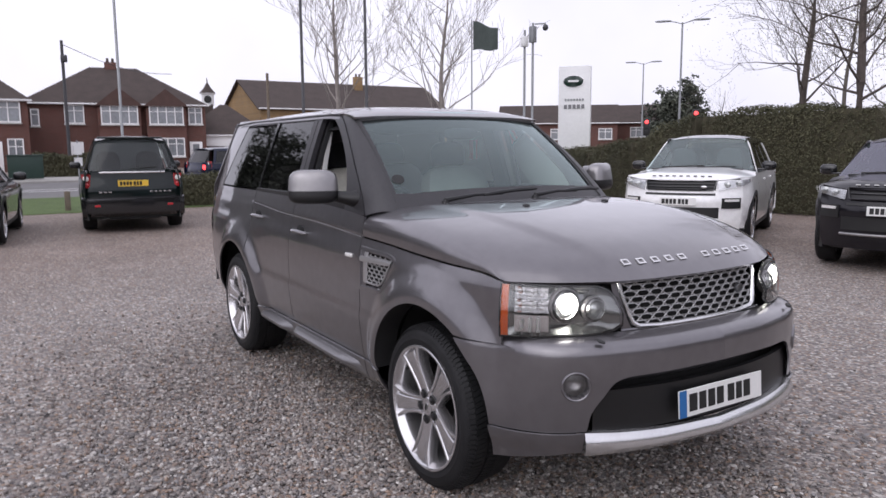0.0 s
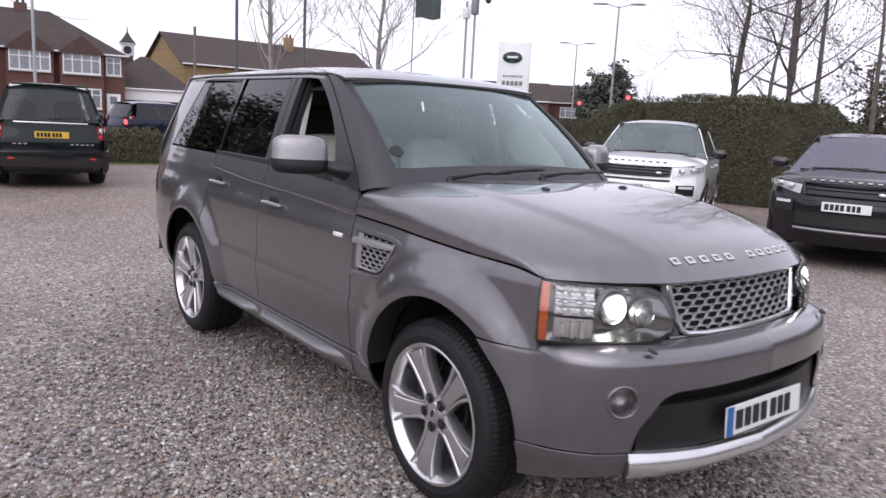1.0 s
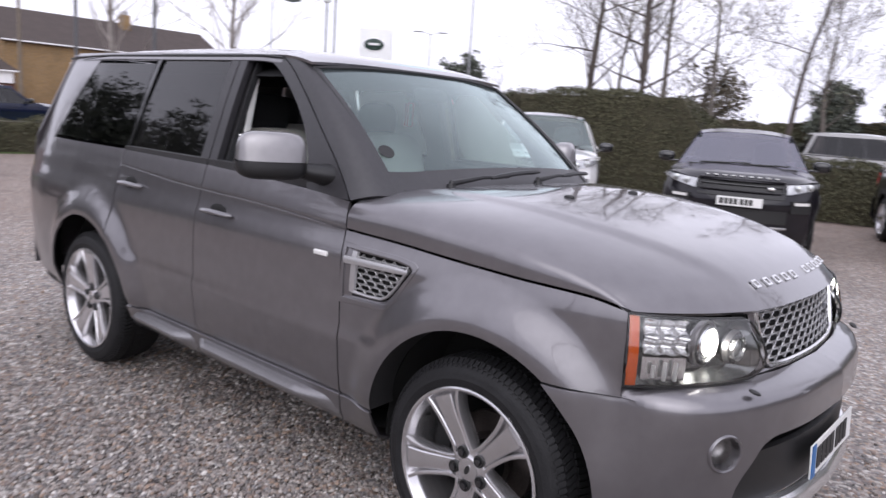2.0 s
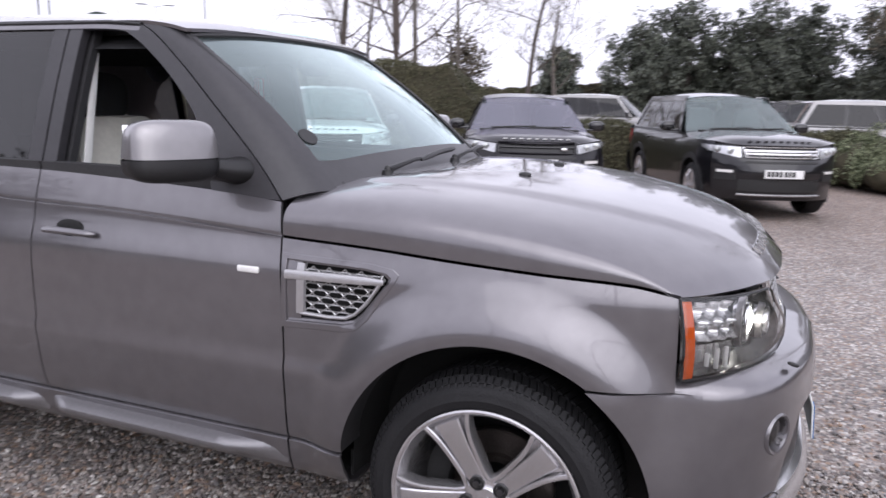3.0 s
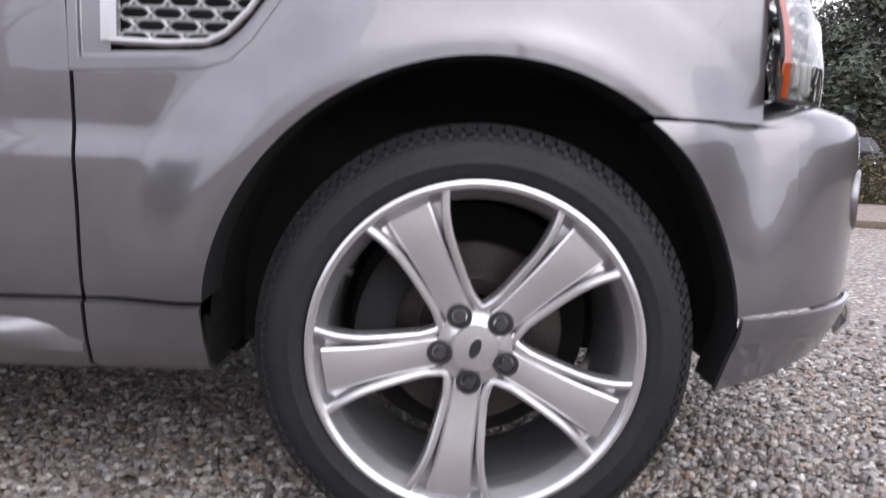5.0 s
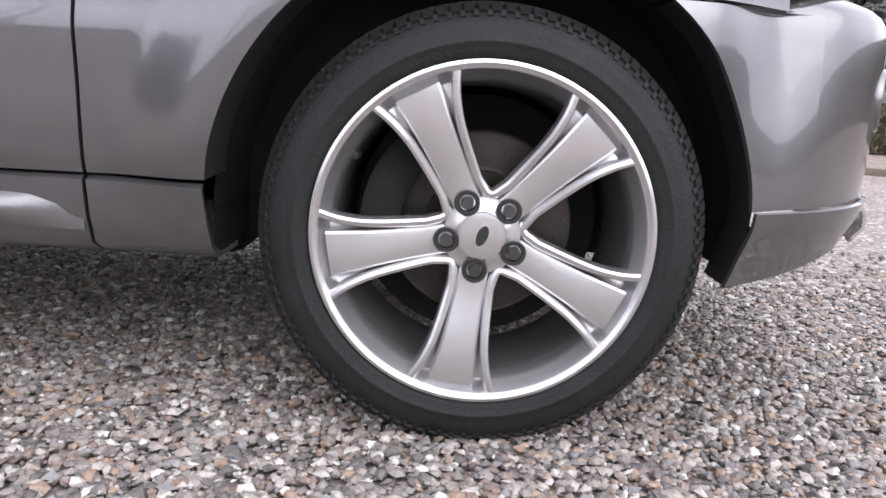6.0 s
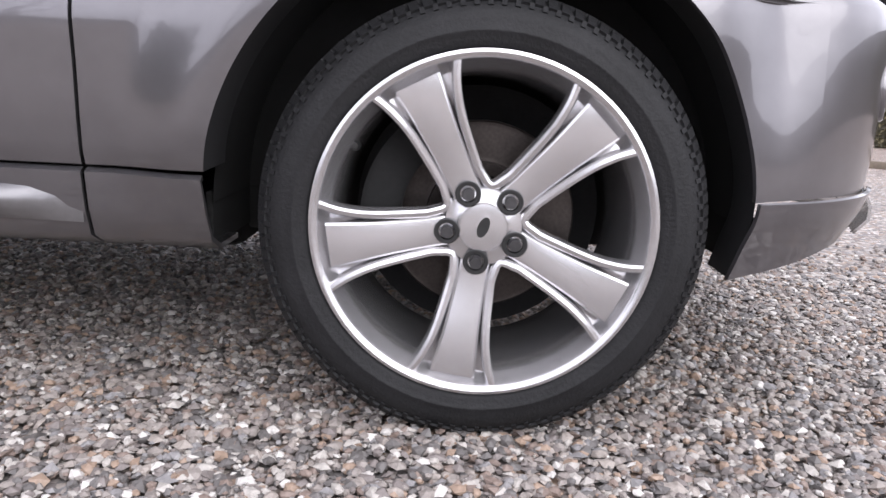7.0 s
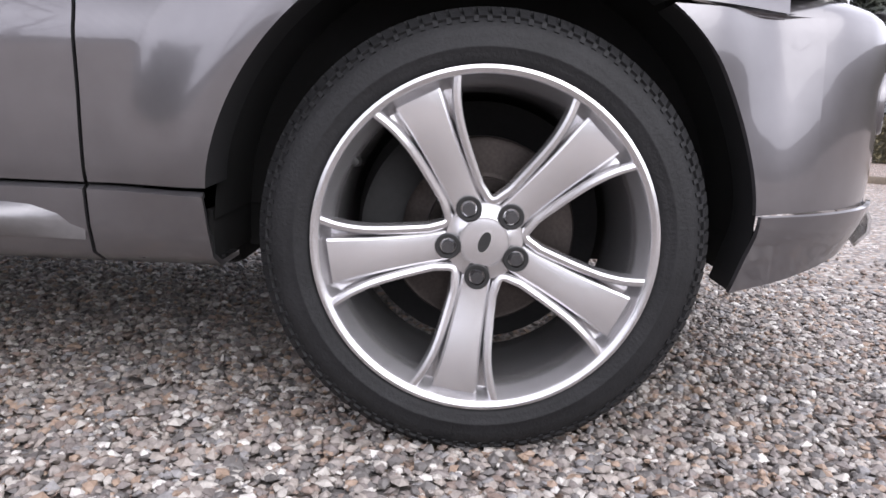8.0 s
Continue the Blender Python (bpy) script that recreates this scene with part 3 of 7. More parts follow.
def doors(s):
    front = door_skin("front_door", lambda z: -1.6745, lambda z: gap_x(z) - 0.0025, s, "grey front door with open window")
    rear = door_skin("rear_door", rear_arch_limit, lambda z: -1.680, s, "grey rear door with dark glass")
    handle(front, -1.50, 1.018, s)
    handle(rear, -2.31, 1.055, s)
    for hold, x, w in ((front, -0.778, 0.078),):
        bm = boxed((x, s * (body_side(x, 0.963) + 0.004), 0.963), (w, 0.014, 0.021), 0.006, 3)
        part("side_repeater", bm, LENS_BODY, hold, "clear side indicator")
    # window frames, black, and the seal along the sill of the window
    for hold, x0, x1 in ((front, -1.672, -0.83), (rear, -2.46, -1.680)):
        bm = grid(lambda x, k: (x, s * (body_side(x, 1.228) + (0.0, 0.006, 0.006, -0.012)[k]), (belt(x) - 0.004, belt(x), 1.240, 1.244)[k]), steps(x0, x1, 8), range(4))
        part("window_seal", flipped(bm, s), TRIM, hold)
    edge = lambda x, z, d=0.0: (x, s * (body_side(x, z) + d), z)
    # front door frame: up the pillar, along the roof, down the rear post
    # slanted front frame of the door
    bm = grid(lambda z, k: (lambda x: edge(x, max(z, belt(x) - 0.002), 0.001))((1 - k) * frame_front(z) + k * frame_rear(z)), steps(1.172, 1.712, 28), steps(0, 1, 4))
    part("door_frame", flipped(bm, s), TRIM_SATIN, front, "dark satin window frame", thick=0.02)
    bm = grid(lambda x, k: edge(x, ip(x, [(-1.672, 1.728), (-1.5, 1.727), (-1.43, 1.716)]) + (0.0, -0.03, -0.032)[k], (0.0, 0.0, -0.03)[k]), steps(-1.672, -1.42, 10), range(3))
    part("door_frame", flipped(bm, s), TRIM_SATIN, front, thick=0.01)
    bm = grid(lambda z, k: edge((-1.672, -1.612, -1.610)[k], z, (0.002, 0.002, -0.03)[k]), steps(1.215, 1.705, 12), range(3))
    part("door_post", flipped(bm, s), TRIM_SATIN, front, thick=0.01)
    # rear door glass and frames
    bm = grid(lambda u, v: edge(-2.42 + 0.08 * v + (0.735 - 0.08 * v) * u, 1.24 + 0.455 * v, -0.004), steps(0, 1, 10), steps(0, 1, 10))
    part("window_glass", flipped(bm, s), GLASS_DARK, rear, "dark privacy glass")
    bm = grid(lambda x, k: edge(x, 1.730 + (0.0, -0.034, -0.036)[k], (0.0, 0.0, -0.03)[k]), steps(-2.42, -1.680, 10), range(3))
    part("door_frame", flipped(bm, s), TRIM_SATIN, rear, thick=0.01)
    bm = grid(lambda z, k: edge((-1.680, -1.745, -1.747)[k], z, (0.002, 0.002, -0.03)[k]), steps(1.215, 1.70, 12), range(3))
    part("door_post", flipped(bm, s), TRIM_SATIN, rear, thick=0.01)
    bm = grid(lambda z, k: edge(-2.36 - 0.02 + (0.0, -0.035, -0.037)[k] - 0.17 * (1.70 - z) * 0.5, z, (0.002, 0.002, -0.03)[k]), steps(1.235, 1.70, 12), range(3))
    part("door_post", flipped(bm, s), GLOSS_BLACK, rear, thick=0.01)
    # glass of the driver's window stands lowered; the other side is closed
    if s > 0:
        bm = grid(lambda u, v: edge(-1.58 + (0.66 - 0.50 * v) * u, 1.24 + 0.45 * v, -0.006), steps(0, 1, 10), steps(0, 1, 10))
        part("window_glass", flipped(bm, s), GLASS, front, "clear window glass")


RED_CARD = material("red_card", (0.75, 0.03, 0.04), 0.5, vary=0.1)
LENS_BODY = material("clear_indicator_plastic", (0.75, 0.74, 0.72), 0.15, vary=0.1, vary_scale=90, coat=0.8)
on_both(doors)


def centre_pillar(s):
    bm = grid(lambda x, z: (x, s * (body_side(x, z) - 0.045), z), steps(-1.75, -1.60, 4), steps(1.10, 1.715, 10))
    part("centre_pillar", flipped(bm, s), CABIN, car, "black centre pillar", thick=0.03)


on_both(centre_pillar)


# rear wings, pillars and quarter glass
def rear_quarter(s):
    hold = new("rear_quarter")
    hold.parent = car

    # above and behind the arch: polar skin round the wheel
    outer = path_points([(-2.468, 0.845), (-2.468, 1.222)], [10])[:-1] + path_points([(-2.468, 1.222), (-3.74, 1.222)], [30])[:-1] + path_points([(-3.74, 1.222), (-3.84, 0.38)], [22])
    n = len(outer)
    angles = steps(52.0, 182.0, n - 1)
    inner = [(AXLE_REAR + ARCH_RX * math.cos(radians(a)), ARCH_Z + ARCH_RZ * math.sin(radians(a))) for a in angles]

    def polar(i, v):
        v = v ** 1.2
        x = inner[i][0] + (outer[i][0] - inner[i][0]) * v
        z = inner[i][1] + (outer[i][1] - inner[i][1]) * v
        return (x, s * (body_side(x, z) - 0.004 * math.exp(-(((z - shut(x)) / 0.006) ** 2))), z)

    part("rear_wing", flipped(grid(polar, range(n), steps(0, 1, 24)), s), PAINT_GREY, hold, thick=0.012)
    edge = lambda x, z, d=0.0: (x, s * (body_side(x, z) + d), z)
    bm = grid(lambda u, v: edge(-3.42 + 0.33 * v + (0.955 - 0.30 * v) * u, 1.235 + 0.44 * v, -0.003), steps(0, 1, 12), steps(0, 1, 10))
    part("quarter_glass", flipped(bm, s), GLASS_DARK, hold, "dark rear quarter glass")
    bm = grid(lambda u, v: edge(-3.74 + 0.22 * v + (0.33 + 0.12 * v) * u, 1.222 + 0.50 * v, 0.0), steps(0, 1, 8), steps(0, 1, 12))
    part("rear_pillar", flipped(bm, s), PAINT_GREY, hold, thick=0.012)
    bm = grid(lambda x, k: edge(x, (1.735, 1.69, 1.688)[k], (0.0, 0.0, -0.03)[k]), steps(-3.48, -2.43, 10), range(3))
    part("side_rail", flipped(bm, s), PAINT_GREY, hold, thick=0.01)


on_both(rear_quarter)


# sills with a stepped running trim
def sill(s):
    hold = new("sill")
    hold.parent = car
    for x0, x1 in ((-2.30, -0.668), (-0.661, -0.460)):
        bm = grid(lambda x, k: (x, s * (body_side(x, (0.422, 0.418, 0.36, 0.31, 0.285, 0.28)[k]) + (-0.004, 0.010, 0.012, 0.004, -0.03, -0.14)[k]), (0.427, 0.420, 0.36, 0.31, 0.287, 0.285)[k]), steps(x0, x1, 16), range(6))
        part("sill_cover", flipped(bm, s), PAINT_GREY, hold, thick=0.01, sharp=60)
    for x0, x1 in ((-1.665, -0.672), (-2.26, -1.69)):
        bm = grid(lambda u, k: (x0 + (x1 - x0) * u, s * (0.866 + (0.0, 0.03, 0.060, 0.06, 0.05, 0.0)[k] * smoothstep(-0.02, 0.10, u) * smoothstep(1.02, 0.72, u)), (0.408, 0.402, 0.388, 0.376, 0.362, 0.345)[k] - 0.012 * u), steps(0, 1, 24), range(6))
        part("side_step", flipped(bm, s), STEP, hold, "body-grey step trim, lightened in colour for its highlight", thick=0.004, sharp=60)


# body grey made lighter, so the step's highlight is painted in
STEP = material("lightened_step_paint", (0.215, 0.21, 0.216), 0.34, 0.65, vary=0.1, coat=0.5)
on_both(sill)


# bonnet: one clamshell
def bonnet_front(y):
    return ip(abs(y), [(0.0, 0.742), (0.25, 0.728), (0.43, 0.700), (0.60, 0.628), (0.72, 0.552), (0.78, 0.505), (0.82, 0.468)])


def bonnet(u, phi):
    """u runs from the windscreen to the nose, phi across."""
    q = 0.52
    c, sn = math.cos(phi), math.sin(phi)
    cross = math.copysign(abs(sn) ** q, sn)
    lift = abs(c) ** q
    xe = -0.682 + 1.150 * u
    zs = shut(xe) + 0.004
    w = body_side(xe, zs) - 0.0005
    y = w * cross
    rear = -0.600 - 0.0725 * abs(cross) ** 3
    x = rear + (bonnet_front(y) - rear) * u
    zc = ip(u, [(0, 1.226), (0.2, 1.232), (0.4, 1.222), (0.6, 1.193), (0.78, 1.145), (0.9, 1.090), (0.96, 1.045), (1.0, 0.996)])
    z = zs + (zc - zs) * lift
    # raised middle with a crisp edge that narrows towards the nose
    ridge = ip(u, [(0, 0.60), (0.6, 0.56), (1, 0.43)])
    z += 0.009 * smoothstep(ridge + 0.022, ridge - 0.022, abs(y)) * smoothstep(0.0, 0.12, u) * (1 - smoothstep(0.86, 0.99, u))
    return (x, y, z)


bm = grid(bonnet, steps(0, 1, 60), [math.pi / 2 * (2 * k / 72 - 1) for k in range(73)])
hood = part("bonnet", outward(bm, (0, 0, 0.6)), PAINT_GREY, car, thick=0.016)
for s in (-1, 1):
    x, y = -0.10, s * 0.262
    bm = blob((x, y, 1.234), (0.022, 0.014, 0.010), 2.4, 14, 10)
    part("washer_jet", bm, TRIM, hood)
# silver letters stand as plain bars on the nose
for k in range(11):
    if k == 5:
        continue
    y = -0.355 + 0.077 * k
    phi = math.asin(max(-1, min(1, math.copysign((abs(y) / 0.84) ** (1 / 0.52), y))))
    p, q2 = Vector(bonnet(0.938, phi)), Vector(bonnet(0.962, phi))
    d = (q2 - p).normalized()
    side_way = Vector((0, 1, 0))
    nrm = side_way.cross(d).normalized()
    nrm = nrm if nrm.z > 0 else -nrm
    m = Matrix((d, side_way, nrm)).transposed().to_4x4()
    bm = bmesh.new()
    for c, sz in (((0.0125, 0, 0.002), (0.007, 0.04, 0.004)), ((-0.0125, 0, 0.002), (0.007, 0.04, 0.004)), ((0, -0.0165, 0.002), (0.018, 0.007, 0.004)), ((0, 0.0165, 0.002), (0.018, 0.007, 0.004))):
        box(bm, c, sz)
    bm.transform(Matrix.Translation((p + q2) / 2 + nrm * 0.0015) @ m)
    part("letter_bar", bm, CHROME, hood, smooth=False)


# front end: plan curve of the bumper
PLAN = [(0.0, 0.25, 0.917), (0.08, 0.33, 0.907), (0.15, 0.40, 0.892), (0.22, 0.47, 0.868), (0.30, 0.55, 0.838), (0.38, 0.62, 0.797), (0.47, 0.69, 0.735), (0.56, 0.745, 0.652), (0.68, 0.798, 0.515), (0.85, 0.846, 0.29), (1.0, 0.866, 0.0)]
PLAN_X = [(t, x) for t, x, y in PLAN]
PLAN_Y = [(t, y) for t, x, y in PLAN]
PLAN_T = [(x, t) for t, x, y in PLAN]


SEAM = [(0.0, 0.011), (0.04, 0.010), (0.08, 0.007), (0.12, -0.006), (0.15, -0.019), (0.18, -0.029), (0.22, -0.035), (0.26, -0.028), (0.34, -0.008), (0.42, 0.0)]


def bumper_at(t, z, d=0.0):
    """A place on the right half of the bumper: t along the plan, pushed out by d."""
    x, y = ip(t, PLAN_X), ip(t, PLAN_Y)
    e = 0.01
    tx, ty = ip(min(1, t + e), PLAN_X) - ip(max(0, t - e), PLAN_X), ip(min(1, t + e), PLAN_Y) - ip(max(0, t - e), PLAN_Y)
    k = math.hypot(tx, ty)
    nx, ny = -ty / k, tx / k
    d += ip(z, [(0.28, -0.045), (0.34, -0.03), (0.40, -0.008), (0.44, -0.002), (0.50, 0.002), (0.58, 0.0045), (0.66, 0.005), (0.72, 0.003), (0.742, 0.0), (0.762, -0.008), (0.778, -0.026), (0.790, -0.055), (0.802, -0.10)])
    d += (ip(t, SEAM) + 0.001) * smoothstep(0.40, 0.765, z) / smoothstep(0.40, 0.765, 0.7485)
    return x + nx * d, y + ny * d


def crease(t):
    return ip(t, [(0.0, 0.424), (0.3, 0.431), (0.5, 0.437), (0.56, 0.440), (0.7, 0.430), (1.0, 0.412)])


def bumper_low(t):
    return ip(t, [(0.0, 0.285), (0.2, 0.312), (0.4, 0.338), (0.56, 0.352), (1.0, 0.350)])


def intake_top(t):
    y = ip(t, PLAN_Y)
    return max(crease(t), ip(y, [(0.0, 0.655), (0.47, 0.648), (0.53, 0.632), (0.58, 0.575), (0.625, 0.505), (0.642, 0.40)]))


def start_t(z):
    if z > 0.749:
        return ip(0.476, PLAN_T)
    return ip(max(0.25, arch_x(z) - 0.012), PLAN_T)


bumper = new("front_bumper")
bumper.parent = car
for s in (-1, 1):
    def upper(t, v, s=s):
        # v: 0 at the top edge, 1 at the lower edge
        z = 0.800 + (intake_top(t) - 0.800) * v
        x, y = bumper_at(t, z)
        return (x, s * y, z)

    def corner(u, v, s=s):
        # from the wheel arch to the front
        z = 0.800 - 0.0505 * min(1, v / 0.15) if v <= 0.15 else 0.7485 + (crease(t_in * u) - 0.7485) * (v - 0.151) / 0.849
        a = start_t(z)
        x, y = bumper_at(a + (t_in - a) * u, z)
        return (x, s * y, z)

    t_in = 0.30
    ts = sorted(set(steps(t_in, 0.46, 12) + steps(0.46, 0.72, 60) + steps(0.72, 1.0, 20)))
    fog_c = Vector((*bumper_at(0.535, 0.622), 0.622))
    keep = lambda c, s=s: (Vector((c.x, abs(c.y), c.z)) - fog_c).length > 0.048
    vs = steps(0, 0.15, 6) + steps(0.151, 1, 26)
    bm = grid(upper, ts, steps(0, 1, 30), keep)
    rest = grid(corner, steps(0, 1, 16), vs)
    tmp = bpy.data.meshes.new("piece")
    rest.to_mesh(tmp)
    bm.from_mesh(tmp)
    rest.free()
    bpy.data.meshes.remove(tmp)
    part("bumper_skin", flipped(bm, s), PAINT_GREY, bumper, thick=0.008)

    t_split = 0.568

    def lower(u, v, s=s):
        t = t_split * u
        z = crease(t) - 0.002 + (bumper_low(t) - crease(t)) * v
        a = start_t(z)
        x, y = bumper_at(a + (t_split - 0.002 - a) * u, z, 0.003 + 0.010 * (1 - v))
        return (x, s * y, z)

    bm = grid(lower, steps(0.0, 1, 30), steps(0, 1, 8))
    part("lower_valance", flipped(bm, s), PAINT_GREY, bumper, thick=0.008)

    def lip(t, v, s=s):
        z0 = crease(t) - 0.001
        z = z0 + (bumper_low(t) - 0.008 - z0) * v
        x, y = bumper_at(t, z, 0.000 + 0.036 * math.sin(math.pi / 2 * min(1.0, v / 0.75)) - 0.012 * max(0.0, v - 0.75) / 0.25 - 0.02 * (1 if v == 0 else 0))
        return (x, s * y, z)

    bm = grid(lip, steps(t_split, 1.0, 30), [0, 0.03, 0.15, 0.4, 0.7, 0.9, 1.0])
    part("bumper_lip", flipped(bm, s), CHROME, bumper, "silver skid lip", thick=0.006)
    # edge of the bumper turned in at the wheel arch
    def turned(z, k, s=s):
        x, y = bumper_at(start_t(z), z)
        return (x + 0.004 * k, s * (y - 0.11 * k), z)

    part("arch_lip", grid(turned, steps(0.287, 0.748, 24), (0, 0.05, 1)), TRIM, bumper)
    # fog lamp
    c = fog_c
    t = 0.535
    e = Vector((*bumper_at(t + 0.02, 0.622), 0)) - Vector((*bumper_at(t - 0.02, 0.622), 0))
    nrm = Vector((-e.y, s * e.x, 0)).normalized()
    nrm = nrm if nrm.x > 0 else -nrm
    m = Matrix.Translation((c.x, s * c.y, c.z)) @ nrm.to_track_quat("-Y", "Z").to_matrix().to_4x4()
    fog = new("fog_lamp")
    fog.parent = bumper
    ring = lathe([(0.060, 0.012), (0.058, -0.001), (0.054, -0.005), (0.049, -0.003), (0.046, 0.006), (0.043, 0.03)], 40)
    ring.transform(m)
    part("bezel", ring, PAINT_GREY, fog)
    bowl = lathe([(0.047, 0.006), (0.042, 0.035), (0.02, 0.055), (0.0, 0.058)], 36)
    bowl.transform(m)
    part("bowl", bowl, ALLOY_DARK, fog, "grey reflector bowl")
    gl = lathe([(0.0, 0.004), (0.03, 0.006), (0.0455, 0.012)], 32)
    gl.transform(m)
    part("lens", gl, LENS, fog)
    bm = blob((0.775 - 0.012, s * 0.585, 0.7905), (0.018, 0.012, 0.006), 2.5, 12, 8, pose(0, 0, 0, 0, 20, -s * 40))
    part("lamp_washer", bm, TRIM, bumper)

# behind the intake: dark box with a slat and the plate
bm = grid(lambda y, k: (0.80 - 0.25 * y * y - (0.0, 0.06, 0.06, 0.0)[k] + 0.02, y, (0.66, 0.62, 0.44, 0.405)[k]), steps(-0.62, 0.62, 24), range(4))
part("intake_back", bm, VOID, bumper)
bm = grid(lambda y, k: (0.838 - 0.30 * abs(y) ** 2.2 - (0.012, 0.0, 0.0, 0.012)[k], y, (0.592, 0.588, 0.43, 0.425)[k]), steps(-0.60, 0.60, 30), range(4))
part("intake_panel", bm, BLACK_PLASTIC, bumper, "black plastic lower panel", thick=0.006)
bm = bmesh.new()
for z in (0.615,):
    tube(bm, [(0.79 - 0.30 * abs(y) ** 2.2, y, z) for y in steps(-0.56, 0.56, 20)], 0.008, 6)
part("intake_slat", bm, TRIM, bumper)
number_plate(car, pose(0.866, 0.0, 0.506, -4, 0, 90), PLATE_WHITE)

# grille: silver frame, honeycomb, dark back, badge
grille = new("grille")
grille.parent = car
tagged(grille, "silver honeycomb grille with round badge")


def nose(y, z):
    """Depth of the grille's face."""
    return 0.752 - 0.20 * abs(y) ** 1.9 * 1.05 - (z - 0.80) * 0.22


def in_grille(y, z, k=0.0):
    edge = ip(z, [(0.80, 0.335), (0.83, 0.375), (0.90, 0.40), (0.985, 0.418)]) - k
    return 0.808 + k < z < 0.988 - k * 0.6 and abs(y) < edge


loop = [(0.418, 0.988), (0.405, 0.92), (0.388, 0.86), (0.372, 0.826), (0.345, 0.812)]
ring = [(-y, z) for y, z in loop] + [(y, 0.806) for y in steps(-0.25, 0.25, 10)] + loop[::-1] + [(y, 0.990) for y in steps(0.30, -0.30, 12)]
ring += ring[:1]
bm = bmesh.new()
tube(bm, [(nose(y, z) + 0.006, y, z) for y, z in ring], 0.0105, 8, 1.0, (1, 0, 0), False)
part("frame", bm, CHROME, grille)
bm = bmesh.new()
hexes(bm, lambda y, z: (nose(y, z), y, z), -0.43, 0.43, 0.806, 0.994, 13, 8, 0.0033, lambda y, z: in_grille(y, z, 0.002))
part("mesh", bm, MESH_SILVER, grille)
bm = grid(lambda y, z: (nose(y, z) - 0.045, y, z), steps(-0.45, 0.45, 14), steps(0.79, 0.99, 3))
part("back", bm, VOID, grille)
bm = lathe([(0.034, 0.01), (0.034, -0.002), (0.031, -0.005), (0.027, -0.003), (0.0, -0.001)], 32)
bm.transform(pose(nose(0.285, 0.897) + 0.004, 0.285, 0.897, 0, 0, 90 + 12) @ Matrix.Diagonal((1, 1, 0.62, 1)))
part("badge", bm, NUT, grille, "dark oval badge")
for s in (-1, 1):
    # painted strip between lamp and grille, and the panel under the grille
    bm = grid(lambda u, v: (nose(0.43, 0.80 + 0.19 * v) + 0.010 - 0.012 * u, s * (ip(v, [(0, 0.372), (0.2, 0.392), (1, 0.428)]) + 0.040 * u * (1.0 - 0.55 * v)), 0.797 + 0.193 * v), steps(0, 1, 4), steps(0, 1, 8))
    part("grille_surround", flipped(bm, s), PAINT_GREY, car, thick=0.006)
bm = grid(lambda y, k: (nose(y, 0.80) + (0.004, 0.008, 0.004, -0.03)[k], y, (0.806, 0.800, 0.792, 0.785)[k]), steps(-0.43, 0.43, 20), range(4))
part("grille_base", outward(bm, (0, 0, 0.6)), PAINT_GREY, car, thick=0.006)


# headlamps
LAMP = [(0.0, 0.471, 0.834), (0.25, 0.555, 0.754), (0.5, 0.622, 0.665), (0.75, 0.674, 0.562), (1.0, 0.712, 0.448)]


def lamp_at(u, v, d=0.0):
    """u from the outer end to the grille, v from bottom to top."""
    x, y = ip(u, [(t, a) for t, a, b in LAMP]), ip(u, [(t, b) for t, a, b in LAMP])
    zb = ip(u, [(0, 0.793), (0.5, 0.796), (0.9, 0.806), (1, 0.83)])
    zt = ip(u, [(0, 0.997), (0.5, 0.988), (0.85, 0.982), (1.0, 0.93)])
    push = 0.030 * (1 - v) + 0.014 * math.sin(math.pi * v) - d
    t = 0.9 - 0.9 * u
    return x + push * math.cos(t), y + push * math.sin(t), zb + (zt - zb) * v


